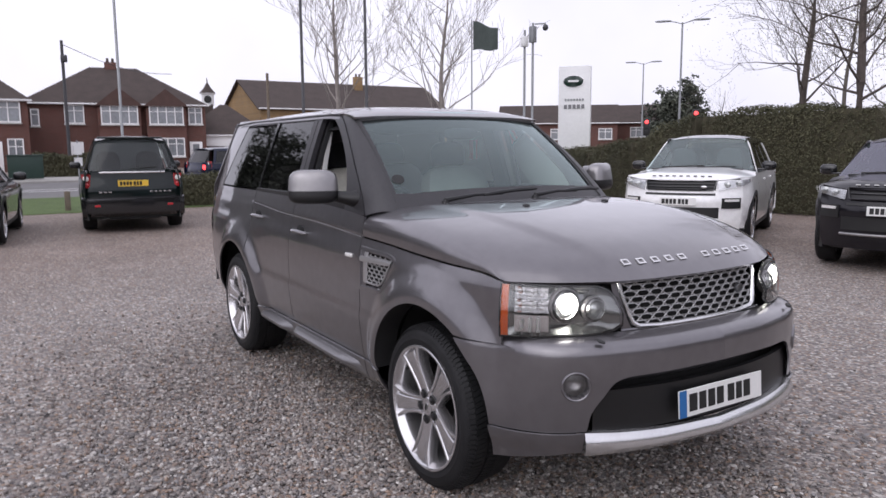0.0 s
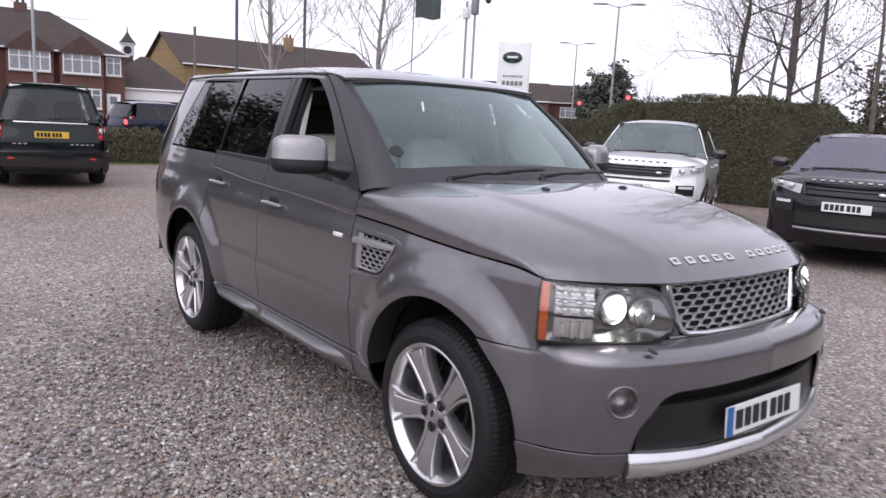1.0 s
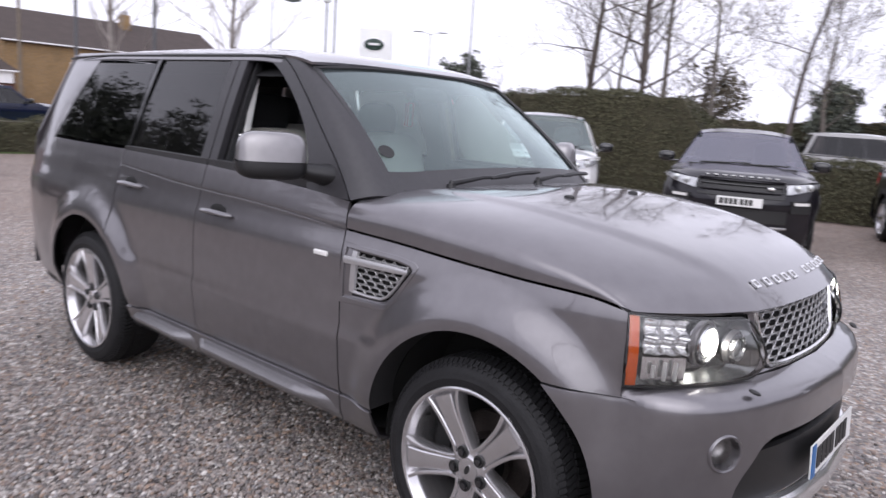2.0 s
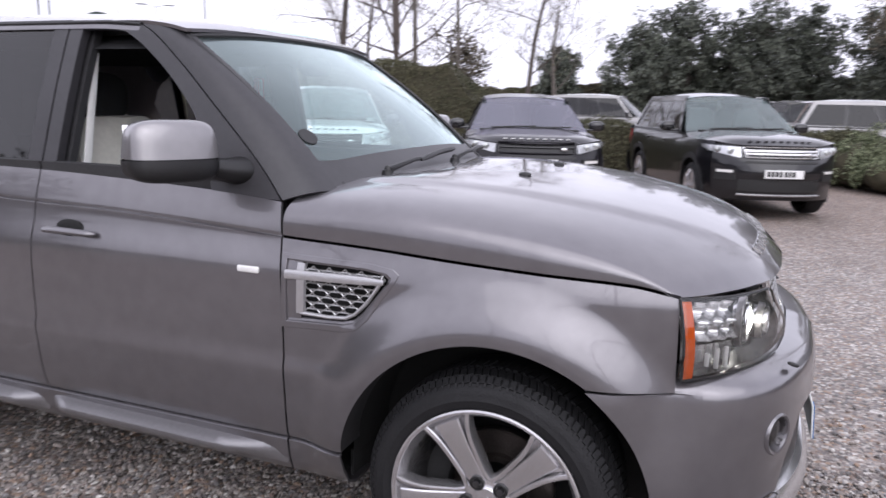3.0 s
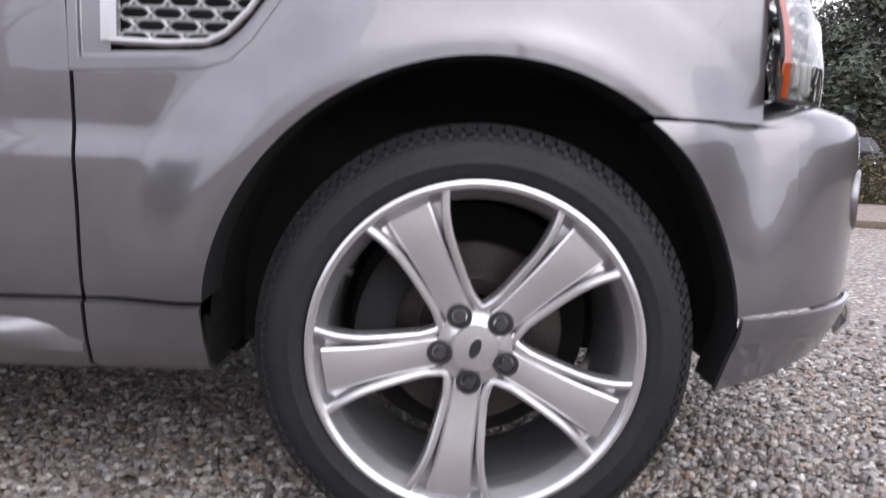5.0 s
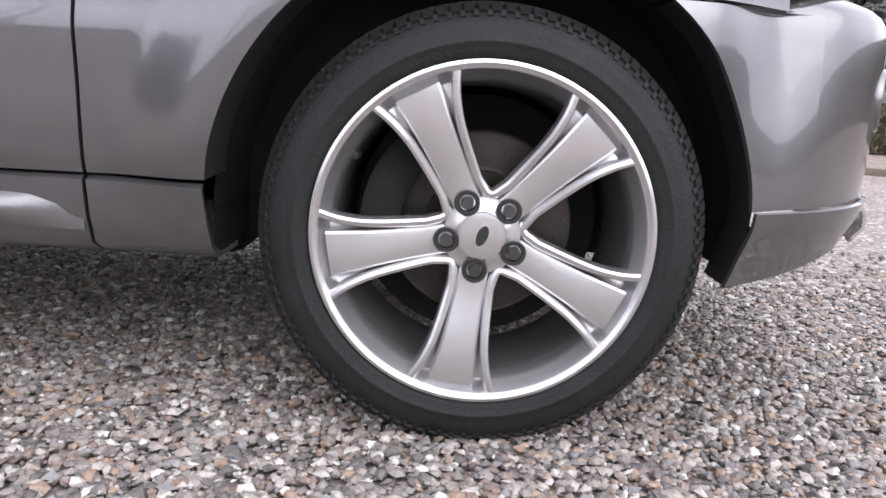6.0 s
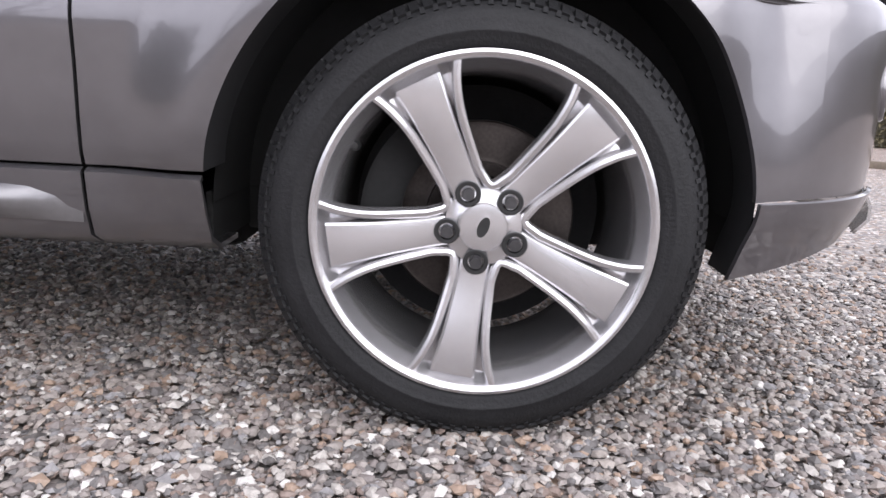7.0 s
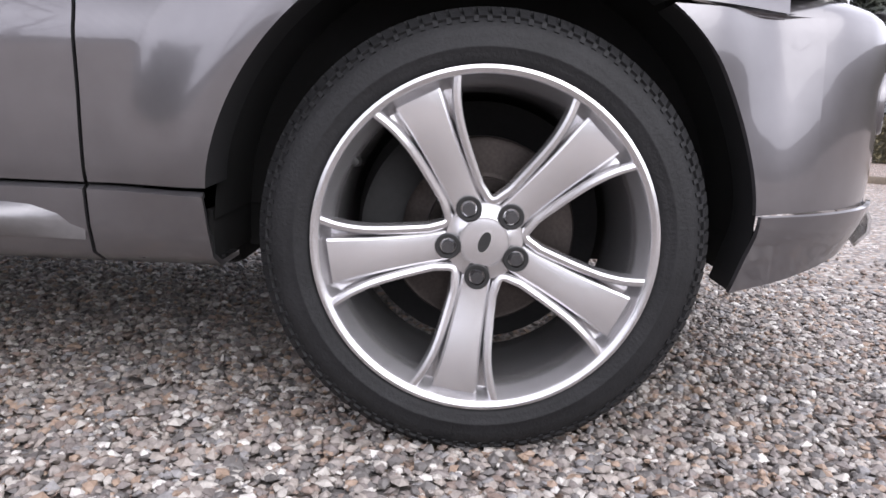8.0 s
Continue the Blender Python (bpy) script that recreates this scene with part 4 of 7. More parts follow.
def headlamp(s):
    lamp = new("headlamp")
    lamp.parent = car
    tagged(lamp, "lit twin-projector headlamp")
    at = lambda u, v, d: (lambda p: (p[0], s * p[1], p[2]))(lamp_at(u, v, d))
    part("cover", flipped(grid(lambda u, v: at(u, v, 0.0), steps(0.0, 1, 16), steps(0, 1, 10)), s), LENS, lamp)
    edge = [at(0, v, 0.004) for v in steps(0, 1, 6)] + [at(u, 1, 0.004) for u in steps(0.1, 1, 10)] + [at(1, v, 0.004) for v in steps(0.9, 0, 6)] + [at(u, 0, 0.004) for u in steps(0.9, 0.0, 10)]
    bm = bmesh.new()
    tube(bm, edge + edge[:1], 0.004, 6, 1, (0, 0, 1), False)
    part("edge_seal", bm, TRIM, lamp)
    part("housing", flipped(grid(lambda u, v: at(u, v, 0.055 - 0.035 * (1 - min(1, 5 * u, 5 * (1 - u), 5 * v, 5 * (1 - v)))), steps(0.0, 1, 14), steps(0, 1, 10)), s), LAMP_BACK, lamp, "dark lamp housing")
    bm = grid(lambda u, v: at(max(0.0, u), v, 0.0015 - min(0.0, u)), steps(-0.004, 0.066, 4), steps(0.02, 0.98, 8))
    part("side_marker", flipped(bm, s), ORANGE, lamp, "orange side reflector", thick=0.004)
    bm = grid(lambda u, v: at(u, v, 0.026 + 0.010 * math.sin(8 * math.pi * v) + 0.006 * math.sin(60 * u)), steps(0.11, 0.40, 14), steps(0.46, 0.94, 40))
    part("indicator", flipped(bm, s), CHROME, lamp, "chrome ribbed indicator reflector", thick=0.003)
    bm = grid(lambda u, v: at(u, v, 0.030), steps(0.11, 0.40, 6), steps(0.06, 0.40, 4))
    part("side_reflector", flipped(bm, s), CHROME, lamp, thick=0.003)
    # white fins paint in the bright glints low in the lamp
    bm = bmesh.new()
    for du in (0.17, 0.24, 0.31):
        box(bm, at(du, 0.22, 0.014), (0.012, 0.010, 0.036 + 0.02 * (du > 0.2)), 0.003)
    part("glint_fin", bm, PLATE_WHITE, lamp)
    for u, v, r, lit in ((0.55, 0.60, 0.046, True), (0.80, 0.50, 0.034, False)):
        c = Vector(at(u, v, 0.03))
        m = Matrix.Translation(c) @ Vector((1, -0.12 * -s, 0)).to_track_quat("-Y", "Z").to_matrix().to_4x4()
        ring = lathe([(r * 1.25, 0.03), (r * 1.2, -0.006), (r * 1.1, -0.010), (r * 1.02, -0.004), (r * 0.98, 0.01)], 36)
        ring.transform(m)
        part("lamp_ring", ring, CHROME, lamp)
        eye = lathe([(0.0, -0.012), (r * 0.5, -0.009), (r * 0.85, 0.0), (r, 0.012)], 30)
        eye.transform(m)
        part("projector", eye, PROJECTOR, lamp, "glass projector lens")
        ring = lathe([(r * 1.5, 0.02), (r * 1.48, 0.004), (r * 1.36, 0.002), (r * 1.3, 0.012)], 36)
        ring.transform(m)
        part("outer_ring", ring, ALLOY_DARK, lamp)
        if lit:
            bulb = lathe([(0.0, -0.017), (r * 0.45, -0.0150), (r * 0.78, -0.008), (r * 0.84, -0.002)], 24)
            bulb.transform(m @ Matrix.Translation((-s * 0.004, 0, 0.004)))
            part("bulb_glow", bulb, LAMP_ON, lamp, "lit lamp bulb")


LAMP_BACK = material("grey_lamp_housing", (0.24, 0.245, 0.24), 0.20, 0.8, vary=0.3, vary_scale=30)
PROJECTOR = material("projector_glass", (0.55, 0.57, 0.56), 0.06, 0.6, coat=1.0, vary=0.2, vary_scale=30)
on_both(headlamp)

# inner structure that closes the gaps between panels
for s in (-1, 1):
    bm = grid(lambda x, v: (x, s * (body_side(x, max(0.45, 0.45 + 0.75 * v)) - 0.055), max(0.86 if (abs(x) < 0.55 or abs(x - AXLE_REAR) < 0.55) else 0.3, 0.30 + (0.905 if x < -0.70 else shut(x) - 0.345) * v)), steps(-3.75, 0.44, 90), steps(0, 1, 10))
    part("inner_panel", bm, VOID, car)
    for xw in (0.0, AXLE_REAR):
        bm = grid(lambda a, k: (xw + 0.475 * math.cos(radians(a)), s * (0.80, 0.55, 0.55)[k] if k < 2 else s * 0.55, ARCH_Z + 0.49 * math.sin(radians(a))) if k < 2 else (xw, s * 0.55, ARCH_Z), steps(0, 180, 40), range(3))
        part("wheel_arch_liner", bm, VOID, car, "black wheel arch liner")
        for dx in (-0.485, 0.485):
            part("liner_flap", boxed((xw + dx, s * 0.62, 0.335), (0.014, 0.34, 0.10), 0.004), VOID, car)
        part("inner_well", boxed((xw, s * 0.53, 0.33), (0.96, 0.02, 0.11), 0.004), VOID, car)
    bm = grid(lambda x, k: (x, s * (0.80, 0.30)[k], (0.315, 0.29)[k]), steps(-2.25, -0.50, 10), range(2))
    part("underbody", bm, VOID, car)
bm = boxed((-1.85, 0, 0.335), (2.7, 1.00, 0.23), 0.03)
part("chassis", bm, VOID, car)

# windscreen, pillars, cowl and roof
def screen(u, v):
    """u across from -1 to 1, v from the cowl to the roof."""
    y = u * (0.715 - 0.075 * v)
    x = -0.520 - 0.66 * v - 0.060 * abs(u) ** 2.2 + 0.03 * math.sin(math.pi * v)
    z = 1.215 + 0.520 * v - 0.028 * abs(u) ** 2.5 + 0.012 * math.sin(math.pi * v)
    return Vector((x, y, z))


bm = grid(lambda u, v: screen(u, v), steps(-1, 1, 24), steps(0, 1, 16))
part("windscreen", outward(bm, (-1.4, 0, 1.0)), GLASS_FILM, car, "green-tinted windscreen")
# dark border along the edge of the glass
inset = Vector((0.004, 0, 0.005))
for u0, u1, v0, v1 in ((-0.99, 0.99, 0.0, 0.16), (-0.995, -0.968, 0.155, 0.955), (0.968, 0.995, 0.155, 0.955)):
    bm = grid(lambda u, v: screen(u, v - (0.05 * (1 - abs(u) ** 3) if v > 0.15 and v1 < 0.2 else 0.0)) + inset, steps(u0, u1, 24), steps(v0, v1, 8))
    part("screen_border", outward(bm, (-1.4, 0, 1.0)), TRIM_SATIN, car)
ring = [screen(u, 0) for u in steps(-1, 1, 20)] + [screen(1, v) for v in steps(0, 0.92, 12)][1:] + [screen(-u, 0.92) for u in steps(-1, 1, 20)][1:] + [screen(-1, 0.92 - v) for v in steps(0, 0.92, 12)][1:]
bm = bmesh.new()
tube(bm, [p + Vector((0.004, 0, 0.002)) for p in ring], 0.009, 6, 1, (0, 0, 1), False)
part("windscreen_seal", bm, TRIM, car)
for s in (-1, 1):
    # pillar between screen and door
    def pillar(v, k, s=s):
        a = screen(s * 1.0, v) + Vector((0.012, 0, 0.008)) * (1 - 0.8 * v ** 3)
        zx = 1.172 + (1.716 - 1.172) * v
        xx = frame_front(zx) + 0.004
        b = Vector((xx, s * (body_side(xx, zx) - 0.004), zx))
        w = k / 5
        p = a.lerp(b, w)
        return p + Vector((0.016, s * 0.018, 0.012)) * math.sin(math.pi * w) * (1 - 0.75 * v ** 4)

    bm = grid(pillar, steps(0, 1, 24), range(6))
    part("windscreen_pillar", outward(bm, (-1.4, 0, 1.0)), TRIM_SATIN, car, "dark satin windscreen pillar", thick=0.01)
bm = grid(lambda u, k: (-0.60 - 0.082 * abs(u) ** 3 + (0.02, -0.01, 0.075)[k] * (1 if k != 2 else 1), u * (0.80, 0.80, 0.74)[k], (1.205, 1.212, 1.20)[k] - 0.05 * abs(u) ** 3 * (1, 1, 0.4)[k]), steps(-1, 1, 24), range(3))
part("scuttle", outward(bm, (-0.6, 0, 0.5)), TRIM, car, "black plastic scuttle")
for s in (-1, 1):
    bm = grid(lambda u, v: (-0.565 - 0.13 * u - 0.02 * v, s * (0.66 + 0.175 * u - 0.0 * v), 1.198 - 0.022 * u + 0.02 * v), steps(0, 1, 8), steps(0, 1, 4))
    part("cowl_corner", outward(bm, (-0.6, 0, 0.5)), TRIM, car, thick=0.01)


def roof(u, v):
    """u from the screen to the tail, v across."""
    x = -1.115 - 2.425 * u - (0.055 * abs(v) ** 2.2 * (1 - u))
    w = 0.662 - 0.012 * u
    crown = ip(u, [(0, 1.706), (0.025, 1.730), (0.07, 1.753), (0.15, 1.774), (0.36, 1.788), (0.7, 1.778), (1.0, 1.735)])
    rim = ip(u, [(0, 1.694), (0.04, 1.714), (0.09, 1.724), (0.7, 1.724), (1.0, 1.706)])
    return (x, v * w, crown + (rim - crown) * abs(v) ** 4.5)


bm = grid(roof, [0, 0.012, 0.025, 0.045] + steps(0.07, 1, 28), steps(-1, 1, 32))
roof_ob = part("roof", outward(bm, (-2, 0, 1)), PAINT_GREY, car, "grey metallic roof", thick=0.012)
for s in (-1, 1):
    bm = grid(lambda x, k: (x, s * (body_side(x, (1.692, 1.697, 1.708, 1.718, 1.723)[k]) + (-0.012, 0.005, 0.008, 0.004, -0.012)[k]), (1.692, 1.697, 1.708, 1.718, 1.723)[k] - 0.010 * smoothstep(-1.55, -1.34, x) - 0.012 * smoothstep(-2.9, -3.5, x)), steps(-3.48, -1.36, 30), range(5))
    part("cant_rail", flipped(bm, s), PAINT_GREY, roof_ob, thick=0.008, sharp=60)
    bm = bmesh.new()
    tube(bm, [(x, s * 0.664, 1.719 - 0.012 * smoothstep(-2.9, -3.5, x) - 0.012 * smoothstep(-1.5, -1.3, x)) for x in steps(-3.4, -1.36, 30)], 0.006, 6)
    part("roof_seal", bm, TRIM, roof_ob)
# tail
bm = grid(lambda y, k: ((-3.84, -3.86, -3.80, -3.76, -3.56)[k] + 0.12 * abs(y) ** 3, y * (1.0, 1.0, 1.0, 1.0, 0.8)[k], (0.38, 0.75, 1.1, 1.22, 1.725)[k]), steps(-0.80, 0.80, 14), range(5))
part("tailgate", outward(bm, (-2, 0, 1)), PAINT_GREY, car, thick=0.012)
bm = grid(lambda y, k: ((-3.79, -3.585)[k] + 0.08 * abs(y) ** 3, y, (1.25, 1.69)[k]), steps(-0.62, 0.62, 10), range(2))
part("rear_window", outward(bm, (-2, 0, 1)), GLASS_DARK, car, "dark rear window")


# door mirrors: grey cap over a black case
def mirror(s):
    hold = new("door_mirror")
    hold.parent = car
    tagged(hold, "door mirror with grey cap over black case")
    c = Vector((-0.945, s * 1.022, 1.318))
    m = pose(0, 0, 0, 0, 0, s * 27)

    def housing(k):
        b = blob((0, 0, 0), (0.078 * k, 0.130 * k, 0.089 * k), 4.2, 36, 28)
        for v in b.verts:
            z = v.co.z / 0.089
            v.co.x *= 0.80 - 0.16 * z
            v.co.y *= 1.0 - 0.05 * z
            v.co.x += 0.018 * (1 - (v.co.y / 0.13) ** 2)
        return b

    cut = -0.020
    top, low = housing(1.0), housing(1.0)
    bmesh.ops.bisect_plane(top, geom=top.verts[:] + top.edges[:] + top.faces[:], plane_co=(0, 0, cut), plane_no=(0, 0, 1), clear_inner=True)
    bmesh.ops.bisect_plane(low, geom=low.verts[:] + low.edges[:] + low.faces[:], plane_co=(0, 0, cut - 0.004), plane_no=(0, 0, 1), clear_outer=True)
    for b, name, mat in ((top, "cap", MIRROR_CAP), (low, "case", BLACK_PLASTIC), (housing(0.93), "core", BLACK_PLASTIC)):
        b.transform(Matrix.Translation(c) @ m)
        part(name, b, mat, hold)
    arm = bmesh.new()
    tube(arm, [(-0.94, s * 0.96, 1.272), (-0.905, s * 0.90, 1.262), (-0.88, s * 0.85, 1.252), (-0.865, s * 0.80, 1.245), (-0.86, s * 0.76, 1.245)], [0.040, 0.043, 0.052, 0.070, 0.075], 16, 0.72)
    part("arm", arm, BLACK_PLASTIC, hold)
    gl = boxed((0, 0, 0), (0.004, 0.22, 0.14), 0.02)
    gl.transform(Matrix.Translation(c) @ m @ Matrix.Translation((-0.066, 0, 0)))
    part("mirror_glass", gl, MIRROR, hold)


MIRROR = material("mirror_glass", (0.8, 0.8, 0.8), 0.02, 1.0)
MIRROR_CAP = paint_material("pale_grey_metallic_paint", (0.25, 0.242, 0.247), 0.75, 0.36)
on_both(mirror)


# wipers lie along the foot of the screen
def wiper(p0, p1, p2):
    hold = new("wiper")
    hold.parent = car
    tagged(hold, "black windscreen wiper")
    bm = bmesh.new()
    tube(bm, [p0, Vector(p0) + Vector((0.0, 0, 0.02)), Vector(p0).lerp(Vector(p1), 0.5) + Vector((0.01, 0, 0.022)), p1], [0.016, 0.014, 0.009, 0.007], 8)
    part("arm", bm, BLACK_PLASTIC, hold)
    bm = bmesh.new()
    a, b = Vector(p1).lerp(Vector(p2), -0.55), Vector(p2)
    tube(bm, [a.lerp(b, k / 8) + Vector((0.004, 0, 0.004 + 0.006 * math.sin(math.pi * k / 8))) for k in range(9)], [0.006] + [0.011] * 7 + [0.006], 6)
    part("blade", bm, BLACK_PLASTIC, hold)
    bm = lathe([(0.0, 0.02), (0.018, 0.018), (0.022, 0.0)], 16, "Z", p0)
    part("pivot", bm, BLACK_PLASTIC, hold)


wiper((-0.525, -0.46, 1.225), (-0.508, -0.10, 1.268), (-0.515, 0.14, 1.282))
wiper((-0.500, 0.12, 1.232), (-0.530, 0.45, 1.262), (-0.565, 0.66, 1.262))

# round sticker on the screen
p = screen(-0.905, 0.285)
n_s = (screen(-0.84, 0.285) - screen(-0.97, 0.285)).cross(screen(-0.905, 0.34) - screen(-0.905, 0.23)).normalized()
n_s = n_s if n_s.x > 0 else -n_s
bm = lathe([(0.0, 0.0), (0.034, 0.0), (0.034, 0.002)], 28)
bm.transform(Matrix.Translation(p + n_s * 0.004) @ n_s.to_track_quat("-Y", "Z").to_matrix().to_4x4())
part("screen_sticker", bm, INK, car, "black round screen sticker")


# cabin
def seat(x, y):
    hold = new("car_seat")
    hold.parent = car
    tagged(hold, "ivory leather car seat")
    part("cushion", blob((x + 0.22, y, 0.72), (0.28, 0.26, 0.12), 3.5), LEATHER, hold)
    part("backrest", blob((x - 0.10, y, 1.06), (0.10, 0.26, 0.33), 5.0, m=pose(0, 0, 0, 0, -14, 0)), LEATHER, hold)
    part("headrest", blob((x - 0.23, y, 1.46), (0.06, 0.14, 0.10), 3), CLOTH, hold, "black headrest")


for x in (-1.62, -2.55):
    for y in (-0.40, 0.40):
        seat(x, y)
bm = grid(lambda y, k: ((-0.50, -0.72, -1.02, -1.10, -1.06)[k] - 0.10 * abs(y) ** 2, y, (1.15, 1.175, 1.165, 1.12, 0.75)[k]), steps(-0.74, 0.74, 16), range(5))
part("dashboard", outward(bm, (-0.7, 0, 0.5)), CABIN, car, "black dashboard", thick=0.01)
bm = blob((-0.98, -0.40, 1.18), (0.12, 0.20, 0.045), 2.5)
part("instrument_hood", bm, CABIN, car)
bm = bmesh.new()
tube(bm, [Vector((-1.22, -0.40, 1.10)) + Vector((0.38 * 0.19 * math.sin(a) * -1, 0.19 * math.cos(a), 0.19 * math.sin(a))) for a in steps(0, math.tau, 32)], 0.016, 8, 1, (1, 0, 0), False)
part("steering_wheel", bm, CABIN, car)
part("interior_mirror", blob((-1.08, 0.0, 1.60), (0.02, 0.12, 0.035), 3), CABIN, car)
bm = grid(lambda x, y: (x, y, 0.45), steps(-3.6, -0.5, 2), steps(-0.8, 0.8, 2))
part("cabin_floor", bm, VOID, car, thick=0.02)
bm = grid(lambda x, y: (x, y, 1.705 - 0.075 * abs(y / 0.645) ** 5), steps(-3.4, -1.28, 4), steps(-0.645, 0.645, 20))
part("headlining", bm, CLOTH, car)
for s in (-1, 1):
    bm = grid(lambda u, v: (-2.5 + 1.65 * u, s * (0.79 - 0.02 * v), 0.5 + 0.72 * v), steps(0, 1, 4), steps(0, 1, 4))
    part("door_card", bm, CABIN, car, thick=0.03)
bm = bmesh.new()
tube(bm, [(-1.592 - 0.004 * k, -0.725 + 0.020 * k, 1.16 + 0.092 * k) for k in range(6)], 0.0055, 6, 3.2, (0, 1, 0))
part("seat_belt", bm, PLATE_WHITE, car, "pale seat belt")

tag = part("hanging_tag", boxed((-1.74, 0.55, 1.50), (0.015, 0.07, 0.14), 0.005), RED_CARD, car, "red and white hanging tag")
part("tag_stripe", boxed((-1.728, 0.55, 1.50), (0.006, 0.02, 0.13), 0.002), PLATE_WHITE, tag)

for x in (0.0, AXLE_REAR):
    for s in (-1, 1):
        wheel(car, (x - 0.005, s * 0.776, 0.3645), 0.375, 0.280, 45.4 if x == 0 else 20.0, 0.262, -s, fine=(s < 0))

# ---- ground ----
def gravel_material():
    m = bpy.data.materials.new("mixed_gravel_bed")
    m.use_nodes = True
    n, l = m.node_tree.nodes, m.node_tree.links
    b = n["Principled BSDF"]
    where = n.new("ShaderNodeTexCoord")
    cell = n.new("ShaderNodeTexVoronoi")
    cell.inputs["Scale"].default_value = 52
    ramp = stone_ramp(n)
    pick = n.new("ShaderNodeSeparateColor")
    big = n.new("ShaderNodeTexNoise")
    big.inputs["Scale"].default_value, big.inputs["Detail"].default_value = 0.9, 6
    mul = n.new("ShaderNodeMixRGB")
    mul.blend_type = "MULTIPLY"
    mul.inputs["Fac"].default_value = 1.0
    tone = n.new("ShaderNodeMapRange")
    tone.inputs["To Min"].default_value, tone.inputs["To Max"].default_value = 0.62, 1.25
    relief = n.new("ShaderNodeBump")
    relief.invert = True
    relief.inputs["Strength"].default_value, relief.inputs["Distance"].default_value = 0.8, 0.012
    l.new(where.outputs["Object"], cell.inputs["Vector"])
    l.new(where.outputs["Object"], big.inputs["Vector"])
    l.new(cell.outputs["Color"], pick.inputs["Color"])
    l.new(pick.outputs["Red"], ramp.inputs["Fac"])
    l.new(big.outputs["Fac"], tone.inputs["Value"])
    l.new(ramp.outputs["Color"], mul.inputs["Color1"])
    l.new(tone.outputs["Result"], mul.inputs["Color2"])
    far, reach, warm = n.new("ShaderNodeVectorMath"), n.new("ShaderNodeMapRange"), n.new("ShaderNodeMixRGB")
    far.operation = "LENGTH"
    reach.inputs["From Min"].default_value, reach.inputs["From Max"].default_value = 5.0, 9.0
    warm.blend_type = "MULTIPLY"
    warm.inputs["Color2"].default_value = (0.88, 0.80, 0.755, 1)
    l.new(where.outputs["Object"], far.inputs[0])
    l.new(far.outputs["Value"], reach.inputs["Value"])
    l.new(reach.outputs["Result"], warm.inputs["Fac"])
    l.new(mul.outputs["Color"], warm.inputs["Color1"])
    l.new(warm.outputs["Color"], b.inputs["Base Color"])
    l.new(cell.outputs["Distance"], relief.inputs["Height"])
    l.new(relief.outputs["Normal"], b.inputs["Normal"])
    b.inputs["Roughness"].default_value = 0.75
    return m


def stone_ramp(n):
    ramp = n.new("ShaderNodeValToRGB")
    cr = ramp.color_ramp
    cr.interpolation = "CONSTANT"
    tones = [(0.0, (0.13, 0.12, 0.115)), (0.16, (0.26, 0.23, 0.21)), (0.32, (0.19, 0.165, 0.155)), (0.46, (0.33, 0.29, 0.26)), (0.58, (0.22, 0.168, 0.142)), (0.68, (0.42, 0.39, 0.36)), (0.80, (0.31, 0.226, 0.17)), (0.88, (0.24, 0.23, 0.23)), (0.95, (0.58, 0.55, 0.52))]
    cr.elements[0].position, cr.elements[0].color = tones[0][0], (*tones[0][1], 1)
    cr.elements[1].position, cr.elements[1].color = tones[1][0], (*tones[1][1], 1)
    for p, c in tones[2:]:
        e = cr.elements.new(p)
        e.color = (*c, 1)
    return ramp


def pebble_material():
    m = bpy.data.materials.new("mixed_pebbles")
    m.use_nodes = True
    n, l = m.node_tree.nodes, m.node_tree.links
    b = n["Principled BSDF"]
    geo, where, grain, mul = n.new("ShaderNodeNewGeometry"), n.new("ShaderNodeTexCoord"), n.new("ShaderNodeTexNoise"), n.new("ShaderNodeMixRGB")
    ramp = stone_ramp(n)
    grain.inputs["Scale"].default_value, grain.inputs["Detail"].default_value = 160, 4
    tone = n.new("ShaderNodeMapRange")
    tone.inputs["To Min"].default_value, tone.inputs["To Max"].default_value = 0.58, 1.36
    mul.blend_type = "MULTIPLY"
    mul.inputs["Fac"].default_value = 1.0
    l.new(geo.outputs["Random Per Island"], ramp.inputs["Fac"])
    l.new(where.outputs["Object"], grain.inputs["Vector"])
    l.new(grain.outputs["Fac"], tone.inputs["Value"])
    l.new(ramp.outputs["Color"], mul.inputs["Color1"])
    l.new(tone.outputs["Result"], mul.inputs["Color2"])
    l.new(mul.outputs["Color"], b.inputs["Base Color"])
    b.inputs["Roughness"].default_value = 0.5
    return m


GRAVEL = gravel_material()
PEBBLE = pebble_material()
ASPHALT = material("worn_asphalt", (0.16, 0.155, 0.155), 0.85, vary=0.25, vary_scale=1.2, bump=0.3, bump_scale=120)
GRASS = material("mown_grass", (0.075, 0.115, 0.03), 0.9, vary=0.35, vary_scale=1.5, bump=0.8, bump_scale=60)
KERB = material("concrete_kerb", (0.34, 0.33, 0.31), 0.85, vary=0.2, vary_scale=4, bump=0.2)
TIMBER = material("weathered_timber", (0.16, 0.13, 0.10), 0.8, vary=0.35, vary_scale=5, bump=0.4, bump_scale=50)


def sheet(name, x0, x1, y0, y1, z, mat, label, nx=1, ny=1):
    bm = grid(lambda x, y: (x, y, z), steps(x0, x1, nx), steps(y0, y1, ny))
    ob = new(name, mesh_of(outward(bm, (0, 0, -99)), name, mat, False))
    return tagged(ob, label, name, kind="structure")


